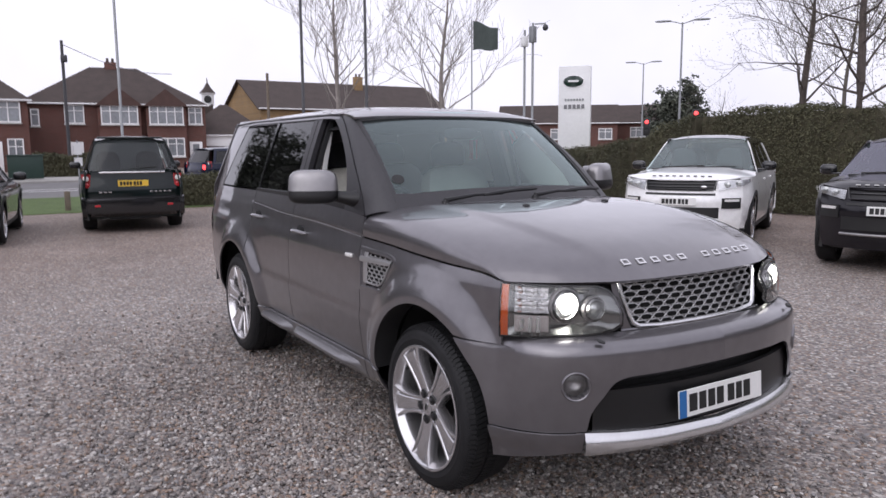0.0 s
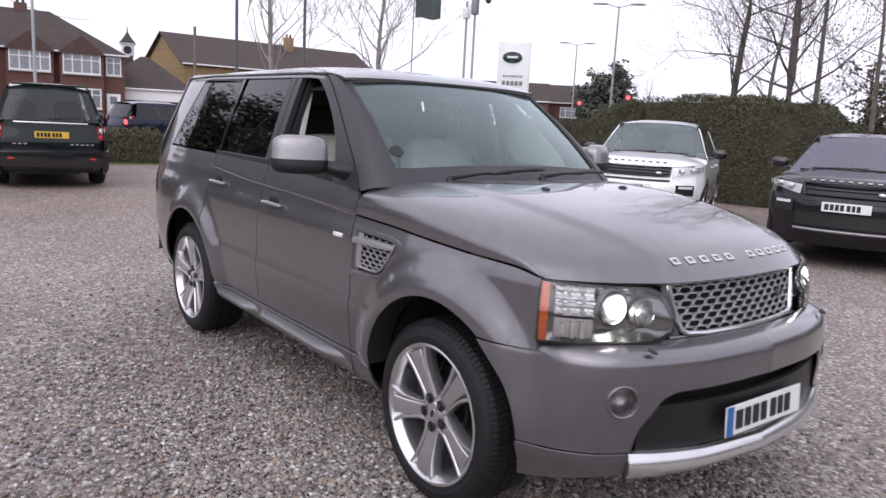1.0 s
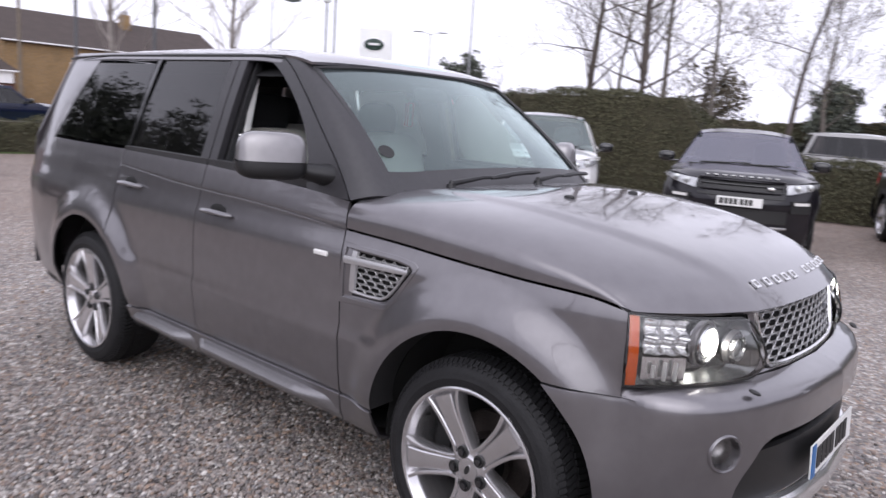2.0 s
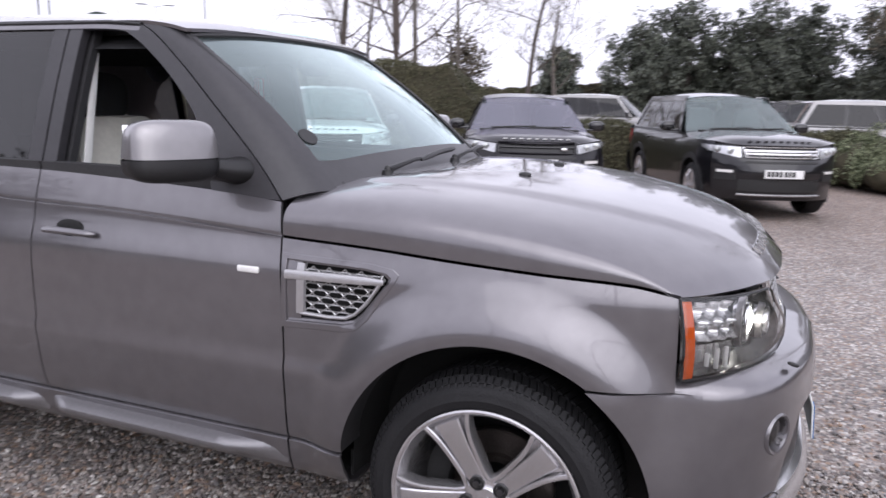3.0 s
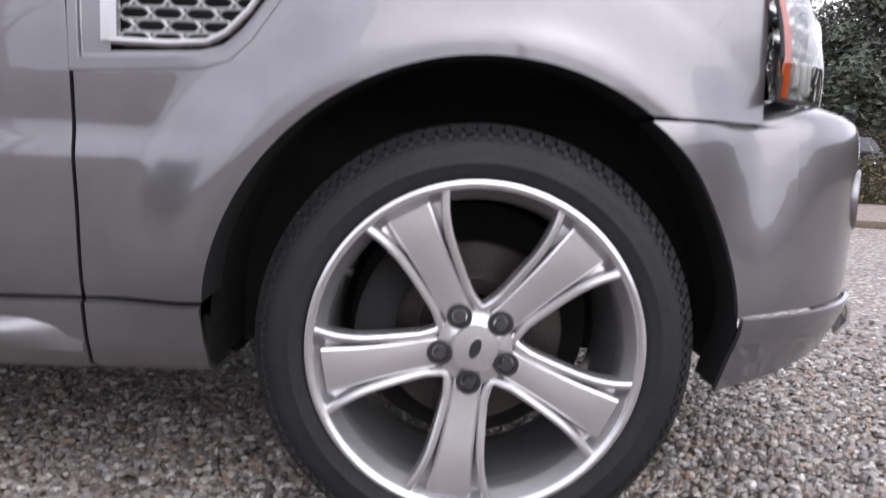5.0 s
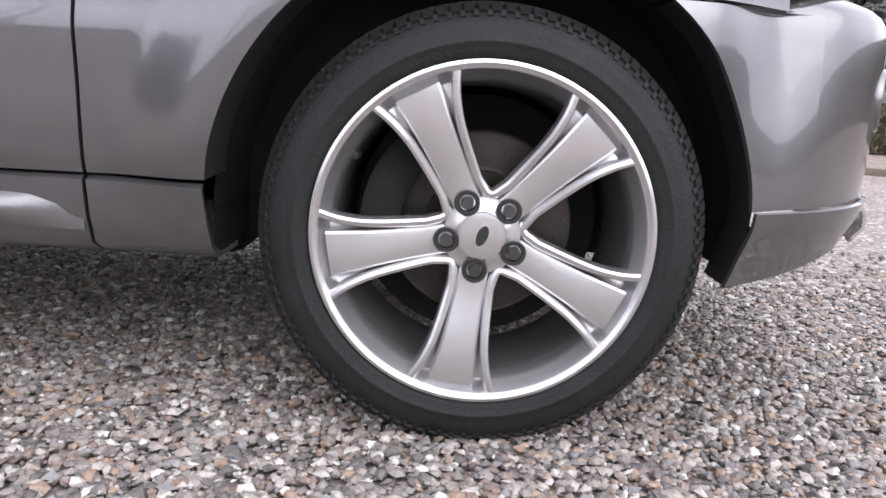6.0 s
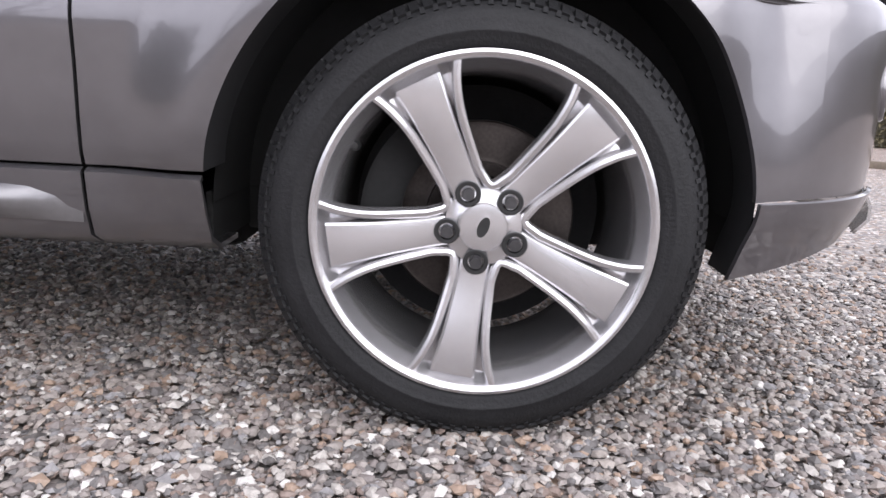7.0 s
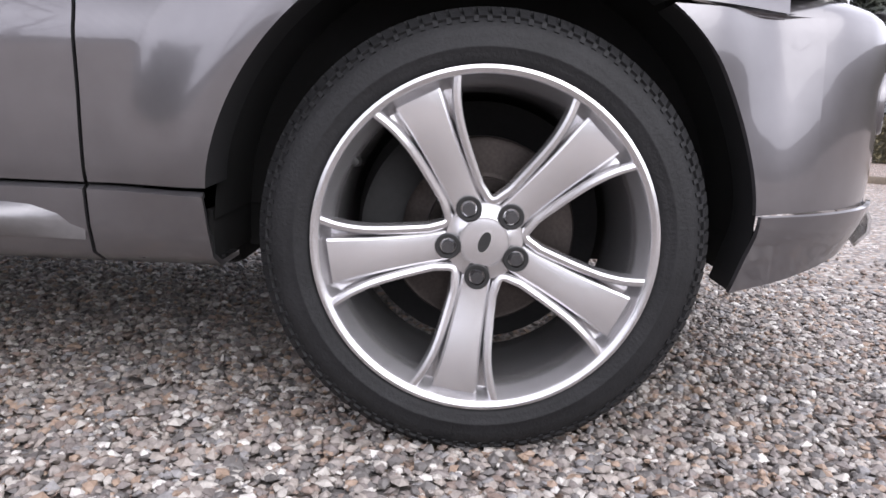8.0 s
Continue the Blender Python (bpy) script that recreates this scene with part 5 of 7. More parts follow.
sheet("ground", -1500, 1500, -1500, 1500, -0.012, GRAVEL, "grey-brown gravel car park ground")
bm = boxed((-20.6, 0, -0.02), (6.6, 160, 0.06), 0.01, 1)
tagged(new("grass_verge", mesh_of(bm, "grass_verge", GRASS)), "mown green grass verge beside the road", "grass", kind="structure")
bm = boxed((-30.0, 0, -0.03), (12.0, 300, 0.06))
tagged(new("road", mesh_of(bm, "road", ASPHALT)), "grey asphalt road behind the verge", "road", kind="structure")
for x in (-28.2, -29.6):
    bm = boxed((x, 0, -0.002), (0.16, 200, 0.012))
    tagged(new("road_marking", mesh_of(bm, "road_marking", PLATE_WHITE)), "worn white line painted along the road", "road marking", kind="structure")
bm = boxed((-38.5, 0, 0.0), (5.0, 300, 0.2), 0.02)
tagged(new("pavement", mesh_of(bm, "pavement", KERB)), "pale concrete pavement with kerb", "pavement", kind="structure")


def pebbles(name, count, area, size, seed, label, near=False):
    """Loose stones strewn over a stretch of ground, as one mesh."""
    rng = np.random.default_rng(seed)
    ico = bmesh.new()
    if near:
        bmesh.ops.create_icosphere(ico, subdivisions=1, radius=1)
    else:
        # blunt five-sided chips
        ring = [(math.cos(k * math.tau / 5), math.sin(k * math.tau / 5), 0.1) for k in range(5)]
        vs = [ico.verts.new(p) for p in ring + [(0.25, 0.1, 0.85), (-0.2, -0.1, -0.8)]]
        for k in range(5):
            ico.faces.new((vs[k], vs[(k + 1) % 5], vs[5]))
            ico.faces.new((vs[(k + 1) % 5], vs[k], vs[6]))
        ico.verts.index_update()
    base = np.array([v.co[:] for v in ico.verts])
    tri = np.array([[v.index for v in f.verts] for f in ico.faces])
    ico.free()
    x0, x1, y0, y1 = area
    pos = np.stack([rng.uniform(x0, x1, count), rng.uniform(y0, y1, count), rng.uniform(-0.006, 0.003, count)], 1)
    if near:
        pos[:, 0], pos[:, 1] = rng.normal(-0.2, 1.5, count), rng.normal(-0.9, 1.0, count)
    r = size * (0.55 + rng.random(count) ** 2 * 0.9)
    sc = r[:, None] * np.stack([rng.uniform(0.8, 1.35, count), rng.uniform(0.7, 1.1, count), rng.uniform(0.5, 0.85, count)], 1)
    a, b = rng.uniform(0, math.tau, count), rng.normal(0, 0.35, count)
    verts = base[None] * sc[:, None, :] * rng.uniform(0.80, 1.16, (count, len(base), 1))
    ca, sa, cb, sb = np.cos(a)[:, None], np.sin(a)[:, None], np.cos(b)[:, None], np.sin(b)[:, None]
    x, y, z = verts[..., 0], verts[..., 1], verts[..., 2]
    y, z = y * cb - z * sb, y * sb + z * cb
    x, y = x * ca - y * sa, x * sa + y * ca
    verts = np.stack([x, y, z], -1) + pos[:, None, :]
    faces = tri[None] + (np.arange(count) * len(base))[:, None, None]
    me = bpy.data.meshes.new(name)
    nv, nf = count * len(base), count * len(tri)
    me.vertices.add(nv)
    me.vertices.foreach_set("co", verts.ravel().astype(np.float32))
    me.loops.add(nf * 3)
    me.loops.foreach_set("vertex_index", faces.ravel().astype(np.int32))
    me.polygons.add(nf)
    me.polygons.foreach_set("loop_start", np.arange(0, nf * 3, 3, dtype=np.int32))
    me.polygons.foreach_set("loop_total", np.full(nf, 3, dtype=np.int32))
    me.polygons.foreach_set("use_smooth", np.zeros(nf, dtype=bool))
    me.update(calc_edges=True)
    me.validate()
    me.materials.append(PEBBLE)
    return tagged(new(name, me), label, "gravel", kind="stuff")


pebbles("gravel", 33000, (-1.7, 1.6, -1.7, 0.4), 0.0100, 3, "loose mixed grey, tan and white gravel stones", True)
pebbles("gravel", 38000, (-1.7, 1.6, -1.7, 0.5), 0.0108, 4, "loose mixed grey, tan and white gravel chips")


# ---- other parked cars: one builder ----
def parked_car(name, label, paint, m, L=4.6, W=1.9, H=1.70, wb=2.74, front=0.90, bonnet=1.02, cowl=-0.45, top=-1.25, roof_end=-3.2, belt=1.02, nose_top=0.92, tyre=0.36, group="parked cars", glass=GLASS_DARK, screen_glass=GLASS, roof_paint=None, rear_view=False, cladding=True, lamp_z=0.80, saloon=False, grille_bar=CHROME, plates="front", tail_lit=False, plate_z=0.60, letters=None, bars=2, lamp_h=0.14):
    """A parked car: front axle at its origin, nose to +x."""
    top_ob = thing(name, label, "car", group, m)
    rear = -wb - (L - wb - front)
    hw = W / 2
    roofp = roof_paint or paint
    ra = tyre + 0.055

    def plan(x):
        return 1 - 0.30 * smoothstep(front - 0.85, front + 0.05, x) ** 2 - 0.09 * smoothstep(rear + 0.5, rear, x) ** 2

    def half(x, z):
        prof = ip(z, [(0.2, 0.92), (0.45, 0.975), (0.62, 0.985), (0.74, 1.0), (0.86, 0.988), (belt - 0.04, 0.955), (belt, 0.93), (H - 0.12, 0.70), (H, 0.62)])
        return hw * prof * plan(x)

    def floor_z(x):
        z = 0.24
        for xw in (0.0, -wb):
            d = abs(x - xw)
            if d < ra:
                z = max(z, tyre + math.sqrt(ra * ra - d * d))
        return z

    nose_x = front - 0.34
    xs = sorted(set(steps(rear + 0.02, nose_x, 26) + [xw + ra * k for xw in (0.0, -wb) for k in (-1.0, -0.995, -0.97, -0.9, -0.8, -0.6, -0.4, -0.2, 0, 0.2, 0.4, 0.6, 0.8, 0.9, 0.97, 0.995, 1.0)]))

    def waist(x):
        return ip(x, [(rear, belt + 0.04), (cowl, belt), (cowl + 0.25, bonnet - 0.06), (front - 0.35, nose_top - 0.01), (front, nose_top - 0.12)]) if not saloon else ip(x, [(rear, belt - 0.02), (-wb, belt), (cowl, belt), (front, nose_top - 0.12)])

    for s in (-1, 1):
        body = grid(lambda x, v: (x, s * half(x, floor_z(x) + (waist(x) - floor_z(x)) * v), floor_z(x) + (waist(x) - floor_z(x)) * v), xs, steps(0, 1, 12))
        part("body_side", outward(body, (-wb / 2, 0, 0.6)), paint, top_ob, thick=0.02)
        if cladding:
            clad = grid(lambda x, k: (x, s * (half(x, floor_z(x) + 0.02) + 0.012 - 0.02 * (k == 2)), floor_z(x) + (0.075, 0.0, -0.005)[k]), xs, range(3))
            part("cladding", outward(clad, (-wb / 2, 0, 0.6)), TRIM, top_ob, thick=0.01)
        for xw in (0.0, -wb):
            liner = grid(lambda a, k: (xw + (ra + 0.02) * math.cos(radians(a)) * (1, 1, 0)[k], s * (hw * 0.93, hw * 0.6, hw * 0.6)[k], tyre + (ra + 0.02) * math.sin(radians(a)) * (1, 1, 0)[k]), steps(-20, 200, 20), range(3))
            part("wheel_arch_liner", liner, VOID, top_ob)
            wheel(top_ob, (xw, s * (hw - 0.145), tyre - 0.006), tyre, tyre - 0.105, 20 + 31 * (xw < -1) + 13 * s, 0.23, -s, False)
        # glasshouse: pillars show between panes
        gz0, gz1 = belt + 0.01, H - 0.13
        e = lambda x, z, d=0.0: (x, s * (half(x, z) + d), z)
        xa = lambda z: cowl - 0.25 - (cowl - 0.25 - top) * (z - gz0) / (gz1 - gz0) - 0.06
        xb = lambda z: rear + 0.32 + (roof_end - rear - 0.12) * (z - gz0) / (gz1 - gz0)
        span = grid(lambda u, v: e(xb(gz0 + (gz1 - gz0) * v) + (xa(gz0 + (gz1 - gz0) * v) - xb(gz0 + (gz1 - gz0) * v)) * u, gz0 + (gz1 - gz0) * v, -0.012), steps(0, 1, 16), steps(0, 1, 6))
        part("side_window", outward(span, (-wb / 2, 0, 0.6)), glass, top_ob, "dark side glass")
        for u in (0.0, 0.36, 0.66, 1.0):
            post = grid(lambda w, v: e(xb(gz0 + (gz1 - gz0) * v) + (xa(gz0 + (gz1 - gz0) * v) - xb(gz0 + (gz1 - gz0) * v)) * u + (w - 0.5) * (0.055 if 0 < u < 1 else 0.10), gz0 - 0.02 + (gz1 - gz0 + 0.05) * v, -0.006 if 0 < u < 1 else 0.0), (0, 0.5, 1), steps(0, 1, 6))
            part("pillar", outward(post, (-wb / 2, 0, 0.6)), GLOSS_BLACK if 0 < u < 1 else paint, top_ob, thick=0.015)
        rail = grid(lambda x, k: e(x, (H - 0.06, gz1 - 0.012)[k], 0.002), steps(xb(gz1) - 0.06, xa(gz1) + 0.06, 10), range(2))
        part("roof_side", outward(rail, (-wb / 2, 0, 0.6)), roofp, top_ob, thick=0.02)
        seal = grid(lambda x, k: e(x, belt + (0.02, -0.015)[k], 0.006), steps(xb(gz0) - 0.02, xa(gz0) + 0.02, 10), range(2))
        part("window_seal", outward(seal, (-wb / 2, 0, 0.6)), TRIM, top_ob, thick=0.01)
        for xh in (-1.35, -2.3):
            part("door_handle", boxed((xh, s * (half(xh, belt - 0.13) + 0.012), belt - 0.13), (0.19, 0.03, 0.03), 0.012), paint, top_ob)
        mir = blob((cowl - 0.42, s * (hw + 0.085), belt + 0.09), (0.06, 0.11, 0.075), 3)
        part("door_mirror", mir, GLOSS_BLACK, top_ob)
        arm = boxed((cowl - 0.40, s * (hw - 0.02), belt + 0.035), (0.06, 0.14, 0.03), 0.01)
        part("mirror_arm", arm, GLOSS_BLACK, top_ob)
        # door shut lines
        for xd in (-0.52, -1.55):
            gap = grid(lambda z, k: (xd + (0, 0.008)[k], s * (half(xd, z) + 0.0015), z), steps(0.32, belt - 0.02, 8), range(2))
            part("door_gap", gap, VOID, top_ob)

    def hood(u, v):
        x = cowl - 0.10 * abs(v) ** 2 + (front - 0.06 - 0.26 * abs(v) ** 2.6 - cowl + 0.10 * abs(v) ** 2) * u
        w = half(x, waist(x)) * v
        z = ip(u, [(0, bonnet + 0.05), (0.5, bonnet + 0.02), (0.85, nose_top + 0.035), (1.0, nose_top - 0.05)])
        return (x, w, z + (waist(x) - z) * abs(v) ** 4 + 0.012 * smoothstep(0.62, 0.55, abs(v)) * (1 - u))

    part("bonnet", outward(grid(hood, steps(0, 1, 18), steps(-1, 1, 24)), (-wb / 2, 0, 0.4)), paint, top_ob, thick=0.015)
    part("roof", outward(grid(lambda u, v: (top - 0.05 * v * v + (roof_end - top) * u, v * half(-1.5, H - 0.02) * 1.04, ip(u, [(0, H - 0.055), (0.3, H), (0.7, H - 0.01), (1, H - 0.06)]) - 0.05 * abs(v) ** 3), steps(0, 1, 14), steps(-1, 1, 14)), (-wb / 2, 0, 0.4)), roofp, top_ob, thick=0.015)
    part("windscreen", outward(grid(lambda v, u: (cowl - 0.02 + (top - cowl + 0.02) * v - 0.09 * u * u, u * (half(cowl - 0.3, belt + 0.03) * 0.98 * (1 - v) + half(-1.5, H - 0.06) * 1.0 * v), bonnet + 0.04 + (H - 0.055 - bonnet - 0.04) * v - 0.03 * u * u), steps(0, 1, 8), steps(-1, 1, 12)), (-wb / 2, 0, 0.8)), screen_glass, top_ob, "reflecting windscreen")
    part("scuttle", boxed((cowl + 0.0, 0, bonnet + 0.035), (0.10, W * 0.74, 0.02), 0.008), TRIM, top_ob)
    wip = bmesh.new()
    tube(wip, [(cowl + 0.02, -0.55, bonnet + 0.06), (cowl - 0.05, 0.1, bonnet + 0.085)], 0.012, 6)
    tube(wip, [(cowl + 0.03, 0.0, bonnet + 0.065), (cowl - 0.07, 0.6, bonnet + 0.075)], 0.012, 6)
    part("wiper", wip, INK, top_ob)
    part("rear_window", outward(grid(lambda v, u: (rear + 0.10 + (roof_end - rear - 0.12) * v + 0.03 * u * u, u * half(rear + 0.5, belt + 0.02 + (H - 0.14 - belt) * v) * 0.9, belt + 0.02 + (H - 0.15 - belt) * v), steps(0, 1, 6), steps(-1, 1, 8)), (-wb / 2, 0, 0.8)), glass, top_ob, "dark rear window")
    # dark cabin floor and seats
    part("cabin", boxed((-1.6, 0, belt - 0.12), (2.6, W * 0.80, 0.16), 0.05), CABIN, top_ob)
    for x in (-1.35, -2.2):
        for y in (-0.38, 0.38):
            part("seat", blob((x, y, belt + 0.10), (0.09, 0.22, 0.28), 3.2, 14, 10), CABIN, top_ob)
    # front: bumper, grille, lamps
    def fx(y, z):
        u = min(1.0, abs(y) / half(nose_x, z))
        return front - 0.34 * u ** 2.6 - (0.12 * smoothstep(0.66, nose_top, z) ** 1.5 + 0.06 * smoothstep(0.42, 0.24, z)) * (1 - u ** 4) + 0.02 * math.exp(-((z - plate_z) / 0.06) ** 2) * (1 - u ** 2)

    def wrap(w, z, d):
        # w from the middle (0) to the corner (1), then along the wing
        if w <= 1:
            y = w * half(nose_x, z)
            return fx(y, z) + d, y + d * 0.5 * w ** 4
        x = nose_x - (w - 1) * 1.0
        return x + d * 0.3, half(x, z) + d

    face = grid(lambda w, z: (fx(w * half(nose_x, z), z), w * half(nose_x, z), z), steps(-1, 1, 32), steps(0.27, nose_top - 0.05, 18))
    part("front_bumper", outward(face, (-wb / 2, 0, 0.4)), paint, top_ob, thick=0.015)
    gx = 0.50
    gl, gh = lamp_z - 0.075, lamp_z + 0.055
    frame = grid(lambda y, z: (fx(y, z) + 0.010, y, z), steps(-gx, gx, 14), steps(gl, gh, 3))
    part("grille", outward(frame, (-wb / 2, 0, 0.4)), INK, top_ob, "black front grille", thick=0.02)
    surround = bmesh.new()
    loop = [(y, gl) for y in steps(-gx + 0.03, gx - 0.03, 10)] + [(gx, gh)] + [(y, gh + 0.004) for y in steps(gx - 0.03, -gx + 0.03, 10)] + [(-gx, gh)]
    tube(surround, [(fx(y, z) + 0.024, y, z) for y, z in loop + loop[:1]], 0.011, 6, 1, (1, 0, 0), False)
    part("grille_frame", surround, GLOSS_BLACK if paint is PAINT_WHITE else TRIM_SATIN if grille_bar is not CHROME else CHROME, top_ob)
    for k in range(bars):
        z = gl + (gh - gl) * (k + 1) / (bars + 1)
        bar = bmesh.new()
        tube(bar, [(fx(y, z) + 0.024, y, z) for y in steps(-gx + 0.02, gx - 0.02, 10)], 0.017 if grille_bar is CHROME else 0.009, 6)
        part("grille_bar", bar, grille_bar, top_ob)
    part("grille_badge", blob((fx(0.3, lamp_z - 0.03) + 0.03, 0.34, lamp_z - 0.03), (0.012, 0.045, 0.022), 2.2, 12, 8), CHROME, top_ob)
    slot = grid(lambda y, z: (fx(y, z) + 0.010, y, z), steps(-0.50, 0.50, 10), steps(gl - 0.075, gl - 0.045, 2))
    part("air_slot", outward(slot, (-wb / 2, 0, 0.4)), INK, top_ob, thick=0.012)
    low = grid(lambda y, z: (fx(y, z) + 0.008, y, z), steps(-0.55, 0.55, 14), steps(plate_z - 0.24, plate_z - 0.085, 3))
    part("lower_intake", outward(low, (-wb / 2, 0, 0.4)), INK, top_ob, thick=0.02)
    skid = bmesh.new()
    tube(skid, [(fx(y, plate_z - 0.29) + 0.012, y, plate_z - 0.29) for y in steps(-0.55, 0.55, 12)], 0.03, 6, 0.6)
    part("skid_plate", skid, ALLOY_DARK, top_ob, "grey metal skid plate")
    if letters:
        for k in range(9):
            y = -0.40 + 0.10 * k
            tip = Vector(hood(0.93, y / half(front - 0.3, waist(front - 0.3))))
            part("letter_bar", boxed((tip.x, y, tip.z + 0.006), (0.022, 0.048, 0.012)), letters, top_ob, smooth=False)
    for s in (-1, 1):
        lamp = new("headlamp")
        lamp.parent = top_ob
        w0 = (gx + 0.02) / half(nose_x, lamp_z)
        w1 = 1.22

        def pat(u, v, d):
            z = lamp_z - 0.085 + 0.125 * u ** 1.2 + (lamp_h - 0.10 * u ** 1.2) * v
            x, y = wrap(w0 + (w1 - w0) * u, z, d)
            return (x, s * y, z)

        part("lamp_body", outward(grid(lambda u, v: pat(u, v, 0.008), steps(0, 1, 12), steps(0, 1, 5)), (-wb / 2, 0, 0.4)), LAMP_BRIGHT, lamp, thick=0.02)
        for u in (0.24, 0.52):
            p = pat(u, 0.5, 0.016)
            part("lamp_eye", blob(p, (0.02, 0.05, 0.045), 2, 14, 10), PROJECTOR, lamp)
        part("lamp_cover", outward(grid(lambda u, v: pat(u, v, 0.040), steps(0, 1, 12), steps(0, 1, 5)), (-wb / 2, 0, 0.4)), LENS, lamp)
        vent = grid(lambda u, v: (lambda p: (p[0], s * p[1], plate_z - 0.10 + 0.15 * v))(wrap(0.70 + 0.27 * u, plate_z - 0.03, 0.012)), steps(0, 1, 6), steps(0, 1, 3))
        part("bumper_vent", outward(vent, (-wb / 2, 0, 0.4)), INK, top_ob, thick=0.02)
        drl = grid(lambda u, v: (lambda p: (p[0], s * p[1], plate_z + 0.0 + 0.035 * v))(wrap(0.74 + 0.20 * u, plate_z, 0.026)), steps(0, 1, 5), steps(0, 1, 1))
        part("daytime_lamp", outward(drl, (-wb / 2, 0, 0.4)), LENS_BODY, top_ob, "pale daytime lamp strip", thick=0.012)
    number_plate(top_ob, pose(front + 0.040, 0, plate_z, -3, 0, 90), PLATE_WHITE, False) if plates == "front" else None
    # rear: tailgate, bumper, lamps
    bx = lambda y, z: rear + 0.14 * (abs(y) / hw) ** 3 + 0.06 * smoothstep(0.75, belt, z) + (0.05 * smoothstep(0.5, 0.24, z))
    tail = grid(lambda y, z: (bx(y, z), y, z), steps(-hw * 0.95, hw * 0.95, 20), steps(0.26, belt + 0.03, 12))
    part("tailgate", outward(tail, (-wb / 2, 0, 0.6)), paint, top_ob, thick=0.015)
    rb = grid(lambda y, k: (bx(y, 0.5) - (0.0, 0.07, 0.08, 0.07, 0.0)[k], y, (0.66, 0.63, 0.52, 0.36, 0.30)[k]), steps(-hw * 0.97, hw * 0.97, 16), range(5))
    part("rear_bumper", outward(rb, (-wb / 2, 0, 0.6)), GLOSS_BLACK if rear_view else paint, top_ob, thick=0.02)
    for s in (-1, 1):
        rl = grid(lambda u, v: (bx(hw * (0.80 + 0.15 * u), 0.9) - 0.012 + 0.04 * u, s * hw * (0.80 + 0.15 * u), 0.80 + 0.27 * v), steps(0, 1, 4), steps(0, 1, 5))
        rlo = part("rear_lamp", outward(rl, (-wb / 2, 0, 0.6)), TAIL_LAMP, top_ob, "red and clear rear lamp", thick=0.03)
        for z in (0.87, 0.99):
            part("lamp_eye", blob((bx(hw * 0.86, 0.9) - 0.022, s * hw * 0.865, z), (0.014, 0.05, 0.05), 2, 14, 10), RED if z < 0.9 else LENS_BODY, rlo)
        if tail_lit and s < 0:
            part("lit_lamp", blob((rear - 0.03, s * hw * 0.80, 0.86), (0.04, 0.09, 0.09), 2, 12, 8), RED_ON, rlo, "lit red lamp")
        part("reflector", boxed((bx(0.6, 0.5) - 0.078, s * 0.58, 0.50), (0.012, 0.18, 0.035), 0.005), RED, top_ob)
    if rear_view:
        bar = bmesh.new()
        tube(bar, [(bx(y, 1.0) - 0.02, y, belt - 0.0) for y in steps(-0.56, 0.56, 8)], 0.016, 6)
        part("tailgate_bar", bar, CHROME, top_ob)
        number_plate(top_ob, pose(bx(0, 0.9) - 0.02, 0, 0.90, 4, 0, -90), PLATE_YELLOW, False, "yellow rear number plate with plain bars")
        wip = bmesh.new()
        tube(wip, [(rear + 0.10, 0.05, belt + 0.06), (rear + 0.12, -0.42, belt + 0.10)], 0.012, 6)
        part("rear_wiper", wip, INK, top_ob)
        for k, y in enumerate((-0.62, -0.54, -0.46, -0.38, -0.30, 0.40, 0.48, 0.56)):
            part("letter_bar", boxed((bx(y, 0.8) - 0.02, -y * -1, 0.745), (0.008, 0.05, 0.025)), CHROME, top_ob, smooth=False)
        part("spoiler", boxed((roof_end - 0.02, 0, H - 0.05), (0.22, W * 0.62, 0.035), 0.015), paint, top_ob)
        part("exhaust_shield", boxed((rear + 0.1, 0, 0.30), (0.15, 0.9, 0.12), 0.04), VOID, top_ob)
    under = boxed((-wb / 2, 0, 0.32), (L - 0.6, W * 0.78, 0.16), 0.05)
    part("underbody", under, VOID, top_ob)
    return top_ob


LAMP_BRIGHT = material("bright_lamp_reflector", (0.62, 0.63, 0.64), 0.22, 0.7, vary=0.35, vary_scale=25)
TAIL_LAMP = material("red_clear_lamp", (0.4, 0.05, 0.05), 0.15, vary=0.5, vary_scale=20, coat=0.8)


def stand(plate_x, plate_y, heading, front):
    """A pose that puts the middle of a car's nose at a place, with its nose turned to a heading in degrees."""
    a = radians(heading)
    return pose(plate_x - front * math.cos(a), plate_y - front * math.sin(a), 0, 0, 0, heading)


parked_car("suv_car", "white compact SUV with black grille parked before the hedge", PAINT_WHITE, stand(-4.62, 6.15, 299, 0.9), L=4.6, W=1.90, H=1.70, roof_end=-3.35, grille_bar=GLOSS_BLACK, bars=2, roof_paint=GLOSS_BLACK, lamp_z=0.95, nose_top=1.07, bonnet=1.11, belt=1.10, plate_z=0.71, letters=TRIM, screen_glass=GLASS_PALE)
parked_car("suv_car", "black low-roofed SUV with violet-tinted windscreen", PAINT_NIGHT, stand(-1.74, 6.42, 290, 0.88), L=4.37, W=1.88, H=1.63, wb=2.66, front=0.88, roof_end=-3.05, belt=1.08, bonnet=1.08, nose_top=1.035, lamp_z=0.945, plate_z=0.74, grille_bar=GLOSS_BLACK, bars=1, screen_glass=GLASS_VIOLET, letters=PLATE_WHITE, lamp_h=0.125)
parked_car("suv_car", "black SUV with silver grille bars and clear windscreen", PAINT_BLACK, stand(1.18, 8.1, 292, 0.9), L=4.6, W=1.90, H=1.72, roof_end=-3.35, belt=1.10, bonnet=1.11, nose_top=1.05, lamp_z=0.915, plate_z=0.63, screen_glass=GLASS_PALE, letters=TRIM_SATIN)
